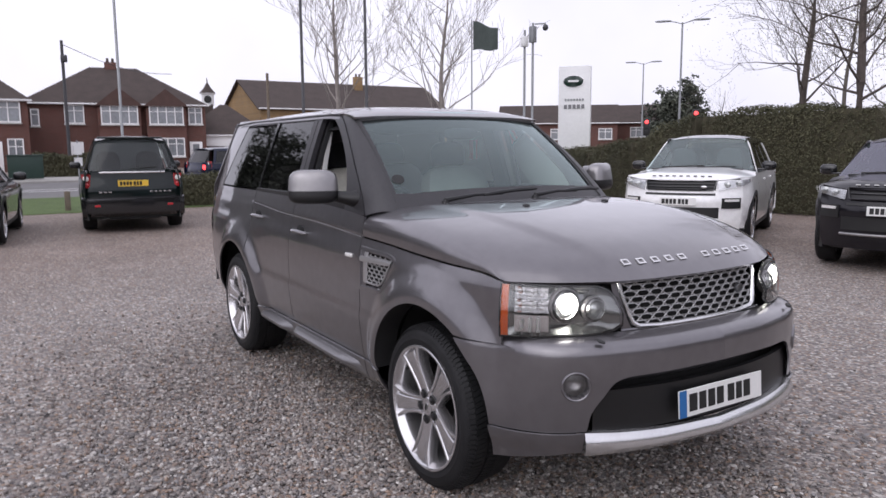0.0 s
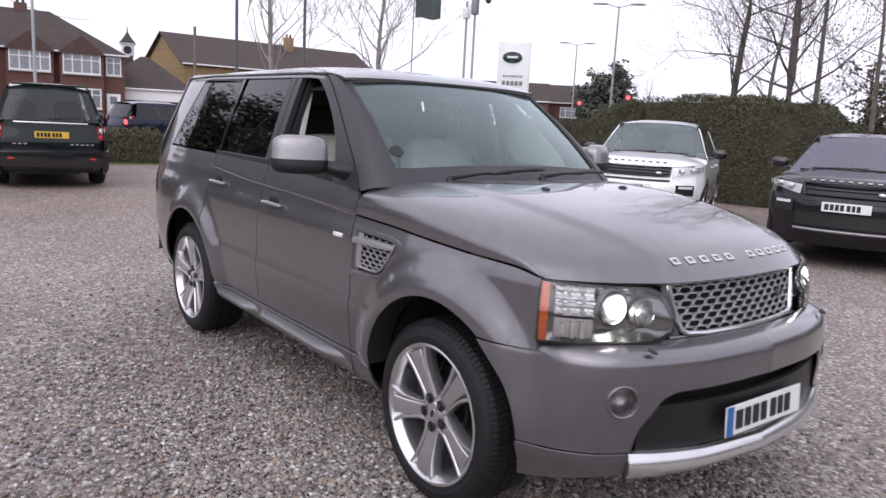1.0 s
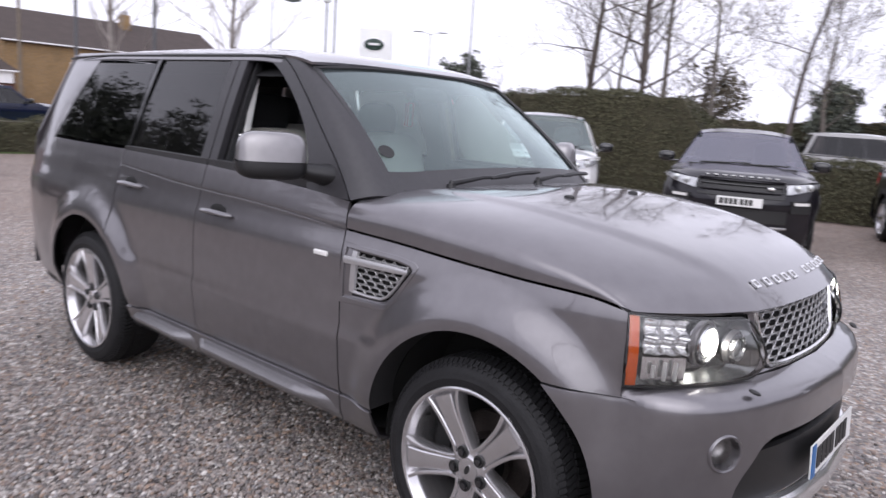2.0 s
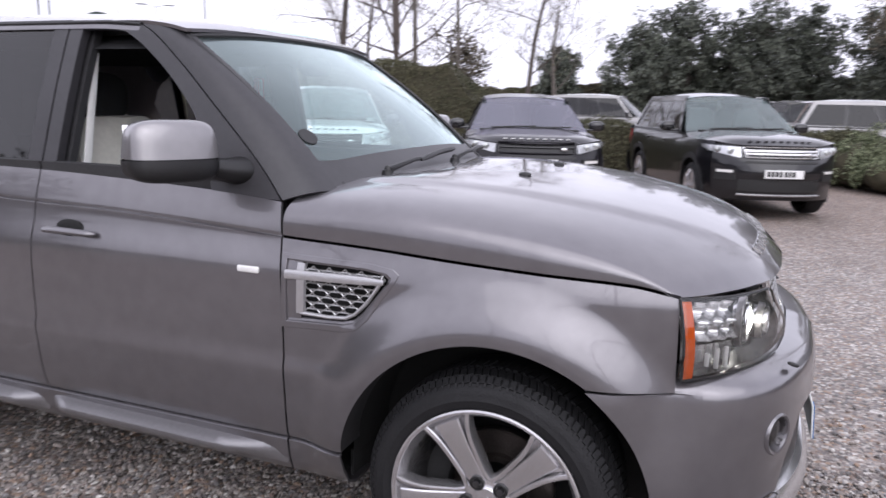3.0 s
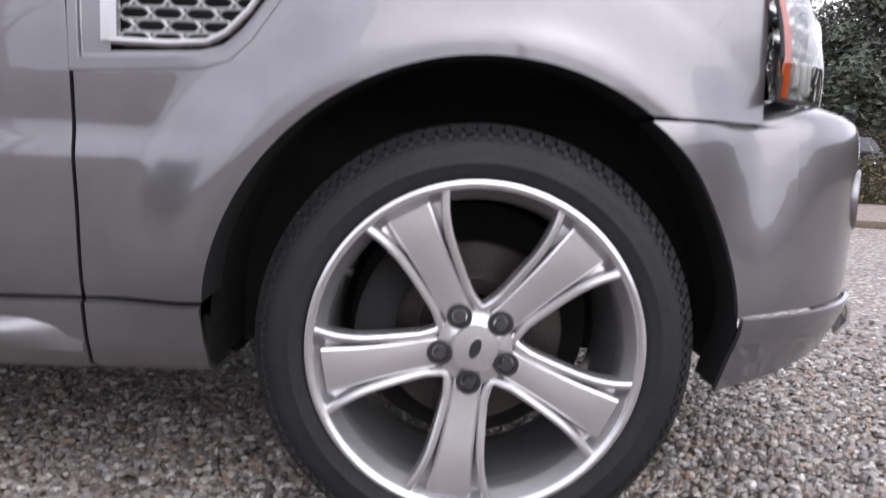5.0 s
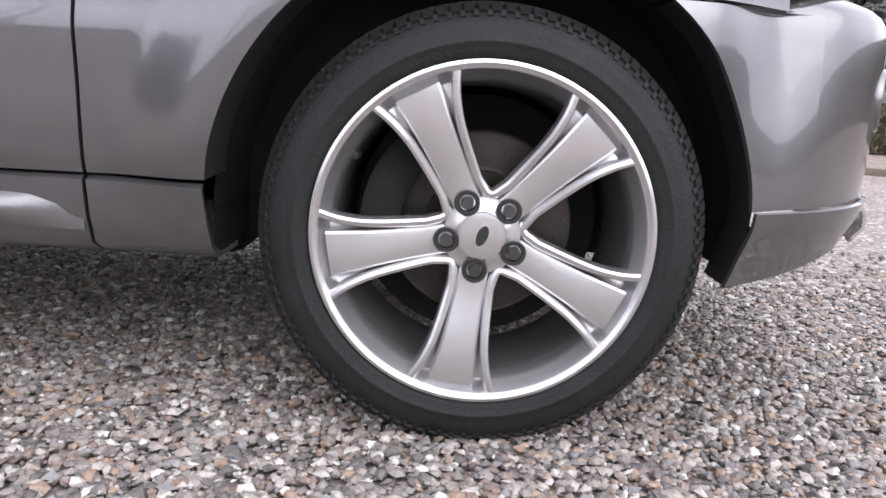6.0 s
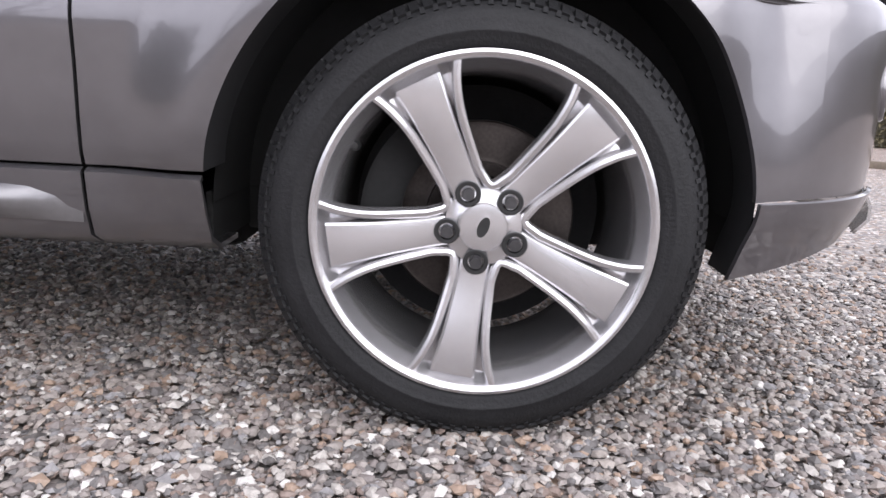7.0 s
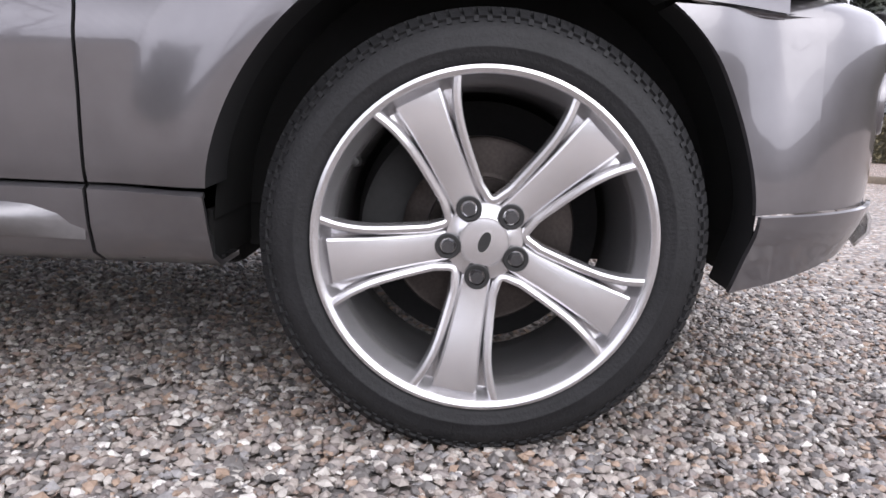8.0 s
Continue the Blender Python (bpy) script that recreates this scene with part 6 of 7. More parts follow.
parked_car("suv_car", "dark green SUV seen from its tailgate, yellow plate", PAINT_GREEN, pose(-11.75 - 3.7, 0.03 + 0.33, 0, 0, 0, 173), L=4.42, W=1.82, H=1.78, wb=2.66, front=0.85, roof_end=-3.3, belt=1.10, rear_view=True, plates="", tyre=0.37, glass=GLASS)

# ---- planting ----
LEAF_HEDGE = material("hedge_leaves", (0.062, 0.068, 0.034), 0.8, vary=0.5, vary_scale=0.8, second=(0.10, 0.096, 0.05), island=0.12)
LEAF_BROWN = material("russet_hedge_leaves", (0.06, 0.054, 0.034), 0.7, vary=0.4, vary_scale=1.0, second=(0.12, 0.10, 0.05), island=0.5)
LEAF_SHRUB = material("bright_shrub_leaves", (0.11, 0.14, 0.068), 0.7, vary=0.4, vary_scale=2.0, second=(0.25, 0.28, 0.16), island=0.6)
LEAF_PINE = material("dark_conifer_needles", (0.062, 0.072, 0.058), 0.7, vary=0.4, vary_scale=0.6, second=(0.125, 0.14, 0.105), island=0.5)
LEAF_DRY = material("thin_dry_leaves", (0.16, 0.15, 0.09), 0.7, vary=0.4, vary_scale=0.6, second=(0.30, 0.28, 0.18), island=0.5)
LEAF_HAZE = material("brown_grey_twigs_and_leaves", (0.10, 0.085, 0.06), 0.8, vary=0.4, vary_scale=0.6, second=(0.16, 0.14, 0.10), island=0.4)
CORE = material("hedge_inner_twigs", (0.062, 0.056, 0.034), 0.95, vary=0.5, vary_scale=6, bump=0.6, bump_scale=20)
BARK_DARK = material("dark_bark", (0.085, 0.07, 0.062), 0.9, vary=0.4, vary_scale=5, bump=0.7, bump_scale=25)
BARK_PALE = material("pale_birch_bark", (0.26, 0.23, 0.21), 0.85, vary=0.4, vary_scale=4, bump=0.5, bump_scale=25)
BARK_GREY = material("grey_bark", (0.14, 0.125, 0.11), 0.9, vary=0.35, vary_scale=4, bump=0.6, bump_scale=22)


def leaves_mesh(name, points, normals, size, seed, mat, spread=0.9):
    """Many small folded leaves, each of two triangles, as one mesh."""
    rng = np.random.default_rng(seed)
    n = len(points)
    p = np.asarray(points, float)
    d = np.asarray(normals, float) + rng.normal(0, spread, (n, 3))
    d /= np.linalg.norm(d, axis=1)[:, None] + 1e-9
    a = np.cross(d, rng.normal(0, 1, (n, 3)))
    a /= np.linalg.norm(a, axis=1)[:, None] + 1e-9
    b = np.cross(d, a)
    s = size * rng.uniform(0.6, 1.4, n)[:, None]
    fold = d * s * 0.25
    verts = np.stack([p - a * s, p + b * s * 0.55 + fold, p + a * s, p - b * s * 0.55 + fold], 1).reshape(-1, 3)
    base = np.arange(n)[:, None] * 4
    faces = np.concatenate([base + [0, 1, 2], base + [0, 2, 3]], 1).reshape(-1, 3)
    me = bpy.data.meshes.new(name)
    me.from_pydata(verts.tolist(), [], faces.tolist())
    me.materials.append(mat)
    return me


def hedge(label, line, heights, thick, mat, seed, density=330, size=0.045, group=""):
    """A clipped hedge along a line of places, with a height at each."""
    rng = np.random.default_rng(seed)
    top = thing("hedge", label, "hedge", group, Matrix.Translation((*line[0], 0)))
    o = np.array([*line[0], 0.0])
    pts, nrm = [], []
    core = bmesh.new()
    for (p, q), (h0, h1) in zip(zip(line, line[1:]), zip(heights, heights[1:])):
        p, q = np.array(p, float), np.array(q, float)
        L = np.linalg.norm(q - p)
        d = (q - p) / L
        side = np.array([-d[1], d[0]])
        area = L * (2 * (h0 + h1) / 2 + thick)
        n = int(area * density)
        u = rng.random(n) * L
        h = h0 + (h1 - h0) * u / L
        bulge = 0.10 * np.sin(u * 1.7 + seed) + 0.07 * np.sin(u * 4.1 + 2 * seed)
        pick = rng.random(n) * (2 * (h0 + h1) / 2 + thick)
        wall = pick < (h0 + h1)
        sgn = np.where(rng.random(n) < 0.5, -1.0, 1.0)
        v = np.where(wall, sgn * (thick / 2 + bulge * 0.7), rng.uniform(-0.5, 0.5, n) * thick)
        z = np.where(wall, rng.random(n) ** 0.9 * (h + bulge * 0.8), h + bulge * 0.8 - 0.12 * (2 * v / thick) ** 4)
        v = v * (1 - 0.14 * (z / np.maximum(h, 0.1)) ** 3)
        depth = rng.normal(0, 0.045, n)
        v = v + np.where(wall, sgn * depth, 0)
        z = z + np.where(wall, 0, depth - 0.03)
        pts.append(np.stack([p[0] + d[0] * u + side[0] * v, p[1] + d[1] * u + side[1] * v, np.maximum(z, 0.02)], 1) - o)
        nn = np.zeros((n, 3))
        nn[:, 0], nn[:, 1] = np.where(wall, side[0] * sgn, 0), np.where(wall, side[1] * sgn, 0)
        nn[:, 2] = np.where(wall, 0.3, 1)
        nrm.append(nn)
        ends = ([(p, -d, h0)] if tuple(p) == tuple(line[0]) else []) + ([(q, d, h1)] if tuple(q) == tuple(line[-1]) else [])
        for e, way, hh in ends:
            m = int(thick * hh * density * 1.3)
            v, z = rng.uniform(-0.5, 0.5, m) * thick, rng.random(m) * hh
            push = 0.18 - 0.30 * (z / hh) ** 2 - 0.25 * (2 * v / thick) ** 4 + rng.normal(0, 0.05, m)
            pts.append(np.stack([e[0] + way[0] * push + side[0] * v, e[1] + way[1] * push + side[1] * v, z], 1) - o)
            nrm.append(np.tile([way[0], way[1], 0.3], (m, 1)))
        corners = []
        for e, hh, first, last in ((p - o[:2], h0, tuple(p) == tuple(line[0]), False), (q - o[:2], h1, False, tuple(q) == tuple(line[-1]))):
            w = thick / 2 - 0.15
            e = e + d * (0.35 if first else -0.35 if last else 0.0)
            corners += [core.verts.new((*(e + side * k * w), z)) for k, z in ((-1, 0), (1, 0), (1, hh - 0.10), (-1, hh - 0.10))]
        a = corners
        for f in ((0, 1, 2, 3), (7, 6, 5, 4), (0, 4, 5, 1), (1, 5, 6, 2), (2, 6, 7, 3), (3, 7, 4, 0)):
            core.faces.new([a[k] for k in f])
    part("inner_core", core, CORE, top, smooth=False)
    ob = new("leaves", leaves_mesh("leaves", np.concatenate(pts), np.concatenate(nrm), size, seed, mat, 0.55))
    ob.parent = top
    return top


def clump(c, r, count, rng, squash=1.0):
    """Places and outward ways over the upper part of a lumpy ball."""
    d = rng.normal(0, 1, (count, 3))
    d /= np.linalg.norm(d, axis=1)[:, None]
    d[:, 2] = np.abs(d[:, 2]) * 1.2 - 0.35
    lump = 1 + 0.16 * np.sin(5 * d[:, 0] + 3 * c[0]) * np.sin(5 * d[:, 1] + 2 * c[1]) + rng.normal(0, 0.06, count)
    return np.array(c) + d * lump[:, None] * np.array(r) * [1, 1, squash], d


def shrub(label, clumps, mat, seed, per=1500, size=0.05):
    """A low shrub of many small feathery sprays over a dark core."""
    rng = np.random.default_rng(seed)
    top = thing("shrub", label, "shrub", "", Matrix.Translation((clumps[0][0], clumps[0][1], 0)))
    o = np.array([clumps[0][0], clumps[0][1], 0])
    pts, nrm = [], []
    core = bmesh.new()
    for x, y, r, h in clumps:
        c, way = clump((x, y, h * 0.42), (r * 0.92, r * 0.92, h * 0.50), int(150 * r * r), rng)
        n = int(per * r * r / len(c))
        for p, d in zip(c, way):
            if p[2] < 0.06:
                continue
            big = rng.uniform(0.09, 0.17)
            dirs = rng.normal(0, 1, (n, 3))
            dirs /= np.linalg.norm(dirs, axis=1)[:, None]
            leaf = p + dirs * big * [0.8, 0.8, 1.15] * rng.uniform(0.55, 1.0, (n, 1)) ** 0.5
            keep = leaf[:, 2] > 0.02
            pts.append(leaf[keep] - o), nrm.append((dirs * 0.8 + d * 0.6 + [0, 0, 0.4])[keep])
        bmesh.ops.create_icosphere(core, subdivisions=2, radius=1, matrix=Matrix.Translation((x - o[0], y - o[1], h * 0.40)) @ Matrix.Diagonal((r * 0.74, r * 0.74, h * 0.40, 1)))
    part("inner_core", core, CORE, top)
    ob = new("leaves", leaves_mesh("leaves", np.concatenate(pts), np.concatenate(nrm), size, seed, mat, 0.5))
    ob.parent = top
    return top


def tree(label, x, y, height, r, seed, bark, spread=0.34, leaf=None, leaf_count=0, leaf_size=0.07, lean=0.0, first=0.28, levels=4, limbs=9, up=0.5, group="bare trees", thin=0.005):
    """A trunk that tapers, limbs that fork into twigs, and thin or no leaves."""
    rng = random.Random(seed)
    top = thing("tree", label, "tree", group, Matrix.Translation((x, y, 0)))
    trunk, limb_bm = bmesh.new(), bmesh.new()
    pts, a = [], rng.uniform(0, 6)
    for k in range(11):
        f = k / 10
        pts.append(Vector((lean * height * f + height * (0.022 * math.sin(5.2 * f + a) + 0.010 * math.sin(11 * f + 2 * a)) * f, height * 0.022 * math.cos(4.6 * f + a) * f, height * f * 0.92)))
    radii = [r * (1.25 if k == 0 else 1) * (1 - 0.92 * k / 10) + 0.008 for k in range(11)]
    tube(trunk, pts, radii, 9)
    part("trunk", trunk, bark, top)
    tips = []

    def grow(p, d, length, rad, level):
        seg = 4
        line, rr = [p], [rad]
        for k in range(seg):
            d = (d + Vector((rng.gauss(0, 0.16), rng.gauss(0, 0.16), rng.gauss(0.05, 0.12)))).normalized()
            p = p + d * length / seg
            line.append(p)
            rr.append(max(thin, rad * (1 - 0.8 * (k + 1) / seg)))
        tube(limb_bm, line, rr, 5 if level < 2 else 3, cap=False)
        tips.append(p)
        if level < levels - 1:
            for k in range(rng.choice((3, 4, 4))):
                q = line[rng.randint(1, seg)] if k else line[-1]
                axis = Vector((rng.gauss(0, 1), rng.gauss(0, 1), rng.gauss(0, 1))).normalized()
                nd = (d + axis * rng.uniform(0.35, 0.8) + Vector((0, 0, up * 0.35))).normalized()
                grow(q, nd, length * rng.uniform(0.45, 0.7), rr[2] * 0.62, level + 1)

    for k in range(limbs):
        f = first + (0.97 - first) * (k + rng.random()) / limbs
        i = min(9, int(f * 10))
        p = pts[i].lerp(pts[i + 1], f * 10 - i)
        az = k * 2.4 + rng.uniform(-0.5, 0.5)
        d = Vector((math.cos(az), math.sin(az), up + rng.uniform(-0.1, 0.5))).normalized()
        grow(p, d, height * spread * (1.15 - 0.75 * f), max(0.014, radii[i] * 0.34), 1)
    part("branch_work", limb_bm, bark, top)
    if leaf:
        nr = np.random.default_rng(seed)
        base = np.array([t[:] for t in tips])
        idx = nr.integers(0, len(base), leaf_count)
        p = base[idx] + nr.normal(0, height * 0.028, (leaf_count, 3))
        ob = new("crown", leaves_mesh("crown", p, np.tile([0, 0, 1.0], (leaf_count, 1)), leaf_size, seed, leaf, 1.5))
        ob.parent = top
    return top


def conifer(label, x, y, height, radius, seed, count=7000, size=0.16, mat=LEAF_PINE, group="evergreen trees", low=0.06):
    """A bushy evergreen: one or two leaders, upswept boughs that end in ragged tufts of needles."""
    rng = np.random.default_rng(seed)
    top = thing("tree", label, "tree", group, Matrix.Translation((x, y, 0)))
    bm = bmesh.new()
    tube(bm, [(0, 0, 0), (0.05, 0, height * 0.5), (0, 0.05, height * 0.93)], [0.22, 0.13, 0.02], 8)
    part("trunk", bm, BARK_DARK, top)
    pts, nrm = [], []
    n_b = 130
    limbs_bm = bmesh.new()
    leaders = [(0.0, 0.0, 1.0)] + [(rng.uniform(-0.45, 0.45) * radius, rng.uniform(-0.45, 0.45) * radius, rng.uniform(0.80, 0.95)) for _ in range(2)]
    for k in range(n_b):
        lx, ly, lh = leaders[k % 3]
        f = low + (0.99 - low) * ((k // 3) * 3 + rng.random() * 3) / n_b
        f = min(f, 0.99)
        az = rng.uniform(0, math.tau)
        bulge = 0.30 + 0.70 * min(1.0, (1 - f) / 0.45) ** 0.75
        reach = radius * bulge * (0.45 + 0.60 * rng.random()) * (1.0 if k % 3 == 0 else 0.7)
        zc = f * height * lh
        tip = np.array([lx * min(1, 2 * f) + math.cos(az) * reach, ly * min(1, 2 * f) + math.sin(az) * reach, zc + rng.uniform(-0.05, 0.25) * reach])
        if k % 2 == 0:
            tube(limbs_bm, [(lx * f, ly * f, max(0.2, zc - 0.25 * reach)), tuple(tip)], [0.04, 0.008], 4, cap=False)
        root = np.array([lx * f, ly * f, max(0.2, zc - 0.2 * reach)])
        for _ in range(3):
            m = int(count / n_b / 3 * (0.5 + 1.0 * bulge))
            c = root + (tip - root) * rng.uniform(0.45, 1.05) + rng.normal(0, 0.10 * radius, 3)
            d = rng.normal(0, 1, (m, 3))
            d /= np.linalg.norm(d, axis=1)[:, None]
            r = radius * rng.uniform(0.12, 0.24)
            leaf = c + d * r * rng.uniform(0.3, 1.0, (m, 1)) * [1.0, 1.0, 0.85]
            leaf[:, 2] = np.clip(leaf[:, 2], 0.05, None)
            pts.append(leaf)
            nrm.append(d * 0.6 + [math.cos(az) * 0.4, math.sin(az) * 0.4, 0.6])
    part("branch_work", limbs_bm, BARK_DARK, top)
    ob = new("crown", leaves_mesh("crown", np.concatenate(pts), np.concatenate(nrm), size, seed, mat, 0.8))
    ob.parent = top
    return top


def off(az, d, eye=(2.76, -2.53)):
    a = radians(az)
    return eye[0] + d * math.cos(a), eye[1] + d * math.sin(a)


hedge("tall clipped green and russet hedge behind the parked cars", [(-22, 18.5), (-14.6, 14.6), (-11.6, 13.4), (-9.4, 13.1), (-5.6, 13.7), (-4.7, 13.85)], [1.25, 1.4, 1.7, 2.28, 2.35, 1.55], 1.7, LEAF_HEDGE, 5, 900, 0.029)
hedge("low dark green hedge behind the parked cars", [(-3.9, 13.2), (3.2, 14.6)], [1.15, 1.1], 1.0, LEAF_HEDGE, 6, 900, 0.029)
hedge("low clipped hedge at the edge of the gravel", [(-18.3, 1.7), (-17.2, 7.0), (-21.0, 16.5)], [0.78, 0.85, 1.3], 1.1, LEAF_HEDGE, 7, 600, 0.036)
hedge("dark garden hedge in front of the brick house", [off(176.5, 47), off(168.8, 45)], [1.3, 1.2], 1.0, LEAF_HEDGE, 8, 200, 0.08)
hedge("low dark hedge at the far edge of the gravel", [(5.6, 13.0), (9.0, 11.2), (14.0, 8.0)], [0.75, 0.8, 0.8], 1.1, LEAF_BROWN, 9, 420, 0.045)
shrub("rounded bright green shrubs at the gravel edge", [(2.9, 13.7, 0.85, 1.15), (3.7, 13.3, 1.05, 1.5), (4.6, 12.8, 1.1, 1.5), (5.4, 12.5, 1.0, 1.0), (4.2, 12.4, 0.8, 0.95), (3.3, 12.9, 0.7, 0.85), (5.9, 12.0, 0.7, 0.55), (5.0, 13.7, 1.0, 1.45)], LEAF_SHRUB, 11, 12000, 0.021)

# trees behind the tall hedge
tree("tall bare tree with dark trunk behind the hedge", -14.8, 25.2, 13.5, 0.17, 24, BARK_DARK, 0.26, LEAF_DRY, 4500, 0.03, -0.01, 0.22, 5, 24, 0.25, thin=0.005)
tree("tall bare tree with leaning dark trunk behind the hedge", -11.5, 23.1, 13.0, 0.19, 25, BARK_DARK, 0.26, LEAF_DRY, 4500, 0.03, 0.02, 0.22, 5, 24, 0.25, thin=0.005)
for k, (az, d, h, bark, lean) in enumerate(((114.5, 32, 12.0, BARK_GREY, 0.02), (111.0, 36, 11.0, BARK_GREY, 0.0), (106.0, 38, 13.0, BARK_DARK, 0.12), (103.5, 42, 10.0, BARK_GREY, -0.04), (117.5, 40, 11.0, BARK_GREY, 0.0))):
    tree("slender bare tree beyond the car park", *off(az, d, (0.98, -2.71)), h, 0.13, 31 + k, bark, 0.24, LEAF_DRY, 1800, 0.05, lean, 0.2, 5, 13, 0.4, thin=0.007)
conifer("small hazy grey-brown bushy tree beyond the hedge", *off(111.5, 40, (0.98, -2.71)), 5.4, 2.2, 41, 3000, 0.10, LEAF_HAZE, "")
for k, (az, d, h, r) in enumerate(((96.8, 55, 9.4, 3.2), (93.3, 56, 9.6, 3.0), (90.6, 57, 8.3, 2.6), (87.8, 54, 9.2, 2.9), (85.4, 55, 8.6, 2.6), (81.3, 52, 8.2, 3.0), (102.5, 57, 7.0, 2.2))):
    conifer("tall dark conifer in the evergreen belt", *off(az, d, (0.2, -2.5)), h * (0.80 if az > 96 else 0.92), r * 1.0, 51 + k, 13000, 0.115)
for k, (az, d, h) in enumerate(((79.5, 48, 8.5), (77.5, 52, 9.5), (75.2, 47, 9.0), (73.0, 50, 10.0), (70.2, 46, 9.0), (67.8, 52, 9.0), (65.5, 44, 9.0), (62.0, 50, 9.5))):
    tree("bushy half-bare brown tree beyond the cars", *off(az, d, (0.0, -2.4)), h, 0.16, 71 + k, BARK_GREY, 0.36, LEAF_HAZE, 6500, 0.075, 0.0, 0.08, 4, 12)
conifer("dark broad evergreen tree beyond the cars", *off(66.3, 56, (0, -2.4)), 8.8, 3.2, 83, 8000)
conifer("dark evergreen tree at the far car park", *off(60.6, 30, (0, -2.2)), 8.0, 3.4, 84, 9000, 0.13, low=0.28)
tree("thick grey tree trunk in the far car park", *off(69.75, 21.5, (0, -2.4)), 12.0, 0.235, 85, BARK_GREY, 0.30, LEAF_DRY, 1500, 0.07, -0.012, 0.42, 4, 9)
hedge("long dark thicket behind the far cars", [off(104, 60, (0, -2.4)), off(84, 58, (0, -2.4)), off(58, 60, (0, -2.4))], [2.8, 3.4, 4.6], 3.0, LEAF_BROWN, 88, 90, 0.14)
hedge("long dark tree belt along the horizon", [off(126, 62, (0, -2.4)), off(104, 60, (0, -2.4))], [2.6, 2.6], 3.0, LEAF_HEDGE, 89, 90, 0.14)
# pale birches by the road
tree("pale bare birch beside the road", *off(155.7, 37), 10.8, 0.16, 91, BARK_PALE, 0.36, None, 0, 0.05, 0.0, 0.16, 5, 20, 0.9, thin=0.008)
tree("pale bare birch beside the road", *off(147.9, 38), 11.0, 0.17, 92, BARK_PALE, 0.36, None, 0, 0.05, 0.0, 0.16, 5, 20, 0.9, thin=0.008)
tree("bare tree behind the brick house", *off(180.5, 95), 10.5, 0.2, 93, BARK_GREY, 0.36, None, 0, 0.05, 0, 0.2, 4, 10)
conifer("dark rounded evergreen beside the far brick house", *off(129.9, 95), 9.2, 3.6, 94, 6000, 0.22)
conifer("dark rounded evergreen beside the far brick house", *off(131.5, 97), 8.0, 2.8, 95, 5000, 0.22)
tree("bare tree beside the far brick house", *off(127.6, 95), 8.5, 0.15, 96, BARK_GREY, 0.36, None, 0, 0.05, 0, 0.1, 4, 10)

# an unseen tree belt added behind the camera closes the place, darkens car reflections
hedge("unseen dark tree belt, added to darken the car's reflections", [(-46, -30), (-14, -30), (22, -30), (44, -8), (48, 18), (36, 44)], [3.2, 2.6, 2.8, 6.0, 7.5, 7.5], 3.0, LEAF_BROWN, 97, 24, 0.26)

# bare trees out of view, added only as twiggy reflections in the car
for k, (x, y, h) in enumerate(((-9.0, -15.5, 11.0), (-3.5, -17.5, 12.5), (3.0, -16.0, 11.5), (9.0, -15.0, 12.0))):
    tree("unseen bare tree, added for the car to reflect", x, y, h, 0.2, 101 + k, BARK_DARK, 0.34, None, 0, 0.05, 0.0, 0.22, 4, 12)

# evergreens out of view, placed so rear doors and side glass reflect dark trees
for k, (x, y, h, r) in enumerate(((-24.0, -12.5, 9.0, 3.8), (-20.5, -14.5, 8.0, 3.6), (-31.0, -8.8, 9.0, 3.6), (-25.0, -9.2, 8.5, 3.4))):
    conifer("unseen dark evergreen tree, added to darken the car's side reflections", x, y, h, r, 111 + k, 15000, 0.10)

# ---- houses ----
def brick_material(name, color, mortar, scale=1.0):
    m = bpy.data.materials.new(name)
    m.use_nodes = True
    n, l = m.node_tree.nodes, m.node_tree.links
    b = n["Principled BSDF"]
    where, brick, big, mul, tone = (n.new(k) for k in ("ShaderNodeTexCoord", "ShaderNodeTexBrick", "ShaderNodeTexNoise", "ShaderNodeMixRGB", "ShaderNodeMapRange"))
    turn = n.new("ShaderNodeMapping")
    turn.inputs["Rotation"].default_value = (radians(90), 0, 0)
    brick.inputs["Scale"].default_value = scale
    brick.inputs["Brick Width"].default_value, brick.inputs["Row Height"].default_value, brick.inputs["Mortar Size"].default_value = 0.225, 0.075, 0.006
    brick.inputs["Color1"].default_value = (*color, 1)
    brick.inputs["Color2"].default_value = (*[c * 0.72 for c in color], 1)
    brick.inputs["Mortar"].default_value = (*mortar, 1)
    big.inputs["Scale"].default_value = 0.7
    tone.inputs["To Min"].default_value, tone.inputs["To Max"].default_value = 0.75, 1.2
    mul.blend_type = "MULTIPLY"
    mul.inputs["Fac"].default_value = 1.0
    l.new(where.outputs["Object"], turn.inputs["Vector"])
    l.new(turn.outputs["Vector"], brick.inputs["Vector"])
    l.new(where.outputs["Object"], big.inputs["Vector"])
    l.new(big.outputs["Fac"], tone.inputs["Value"])
    l.new(brick.outputs["Color"], mul.inputs["Color1"])
    l.new(tone.outputs["Result"], mul.inputs["Color2"])
    l.new(mul.outputs["Color"], b.inputs["Base Color"])
    b.inputs["Roughness"].default_value = 0.85
    return m


BRICK_RED = brick_material("dark_red_brick", (0.135, 0.052, 0.04), (0.14, 0.115, 0.10))
BRICK_TAN = brick_material("ochre_brick", (0.30, 0.19, 0.08), (0.25, 0.2, 0.15))
TILE = material("brown_roof_tiles", (0.052, 0.038, 0.033), 0.8, vary=0.3, vary_scale=1.4, bump=0.5, bump_scale=12)
TILE_RED = material("red_hung_tiles", (0.075, 0.042, 0.035), 0.8, vary=0.25, vary_scale=2, bump=0.5, bump_scale=14)
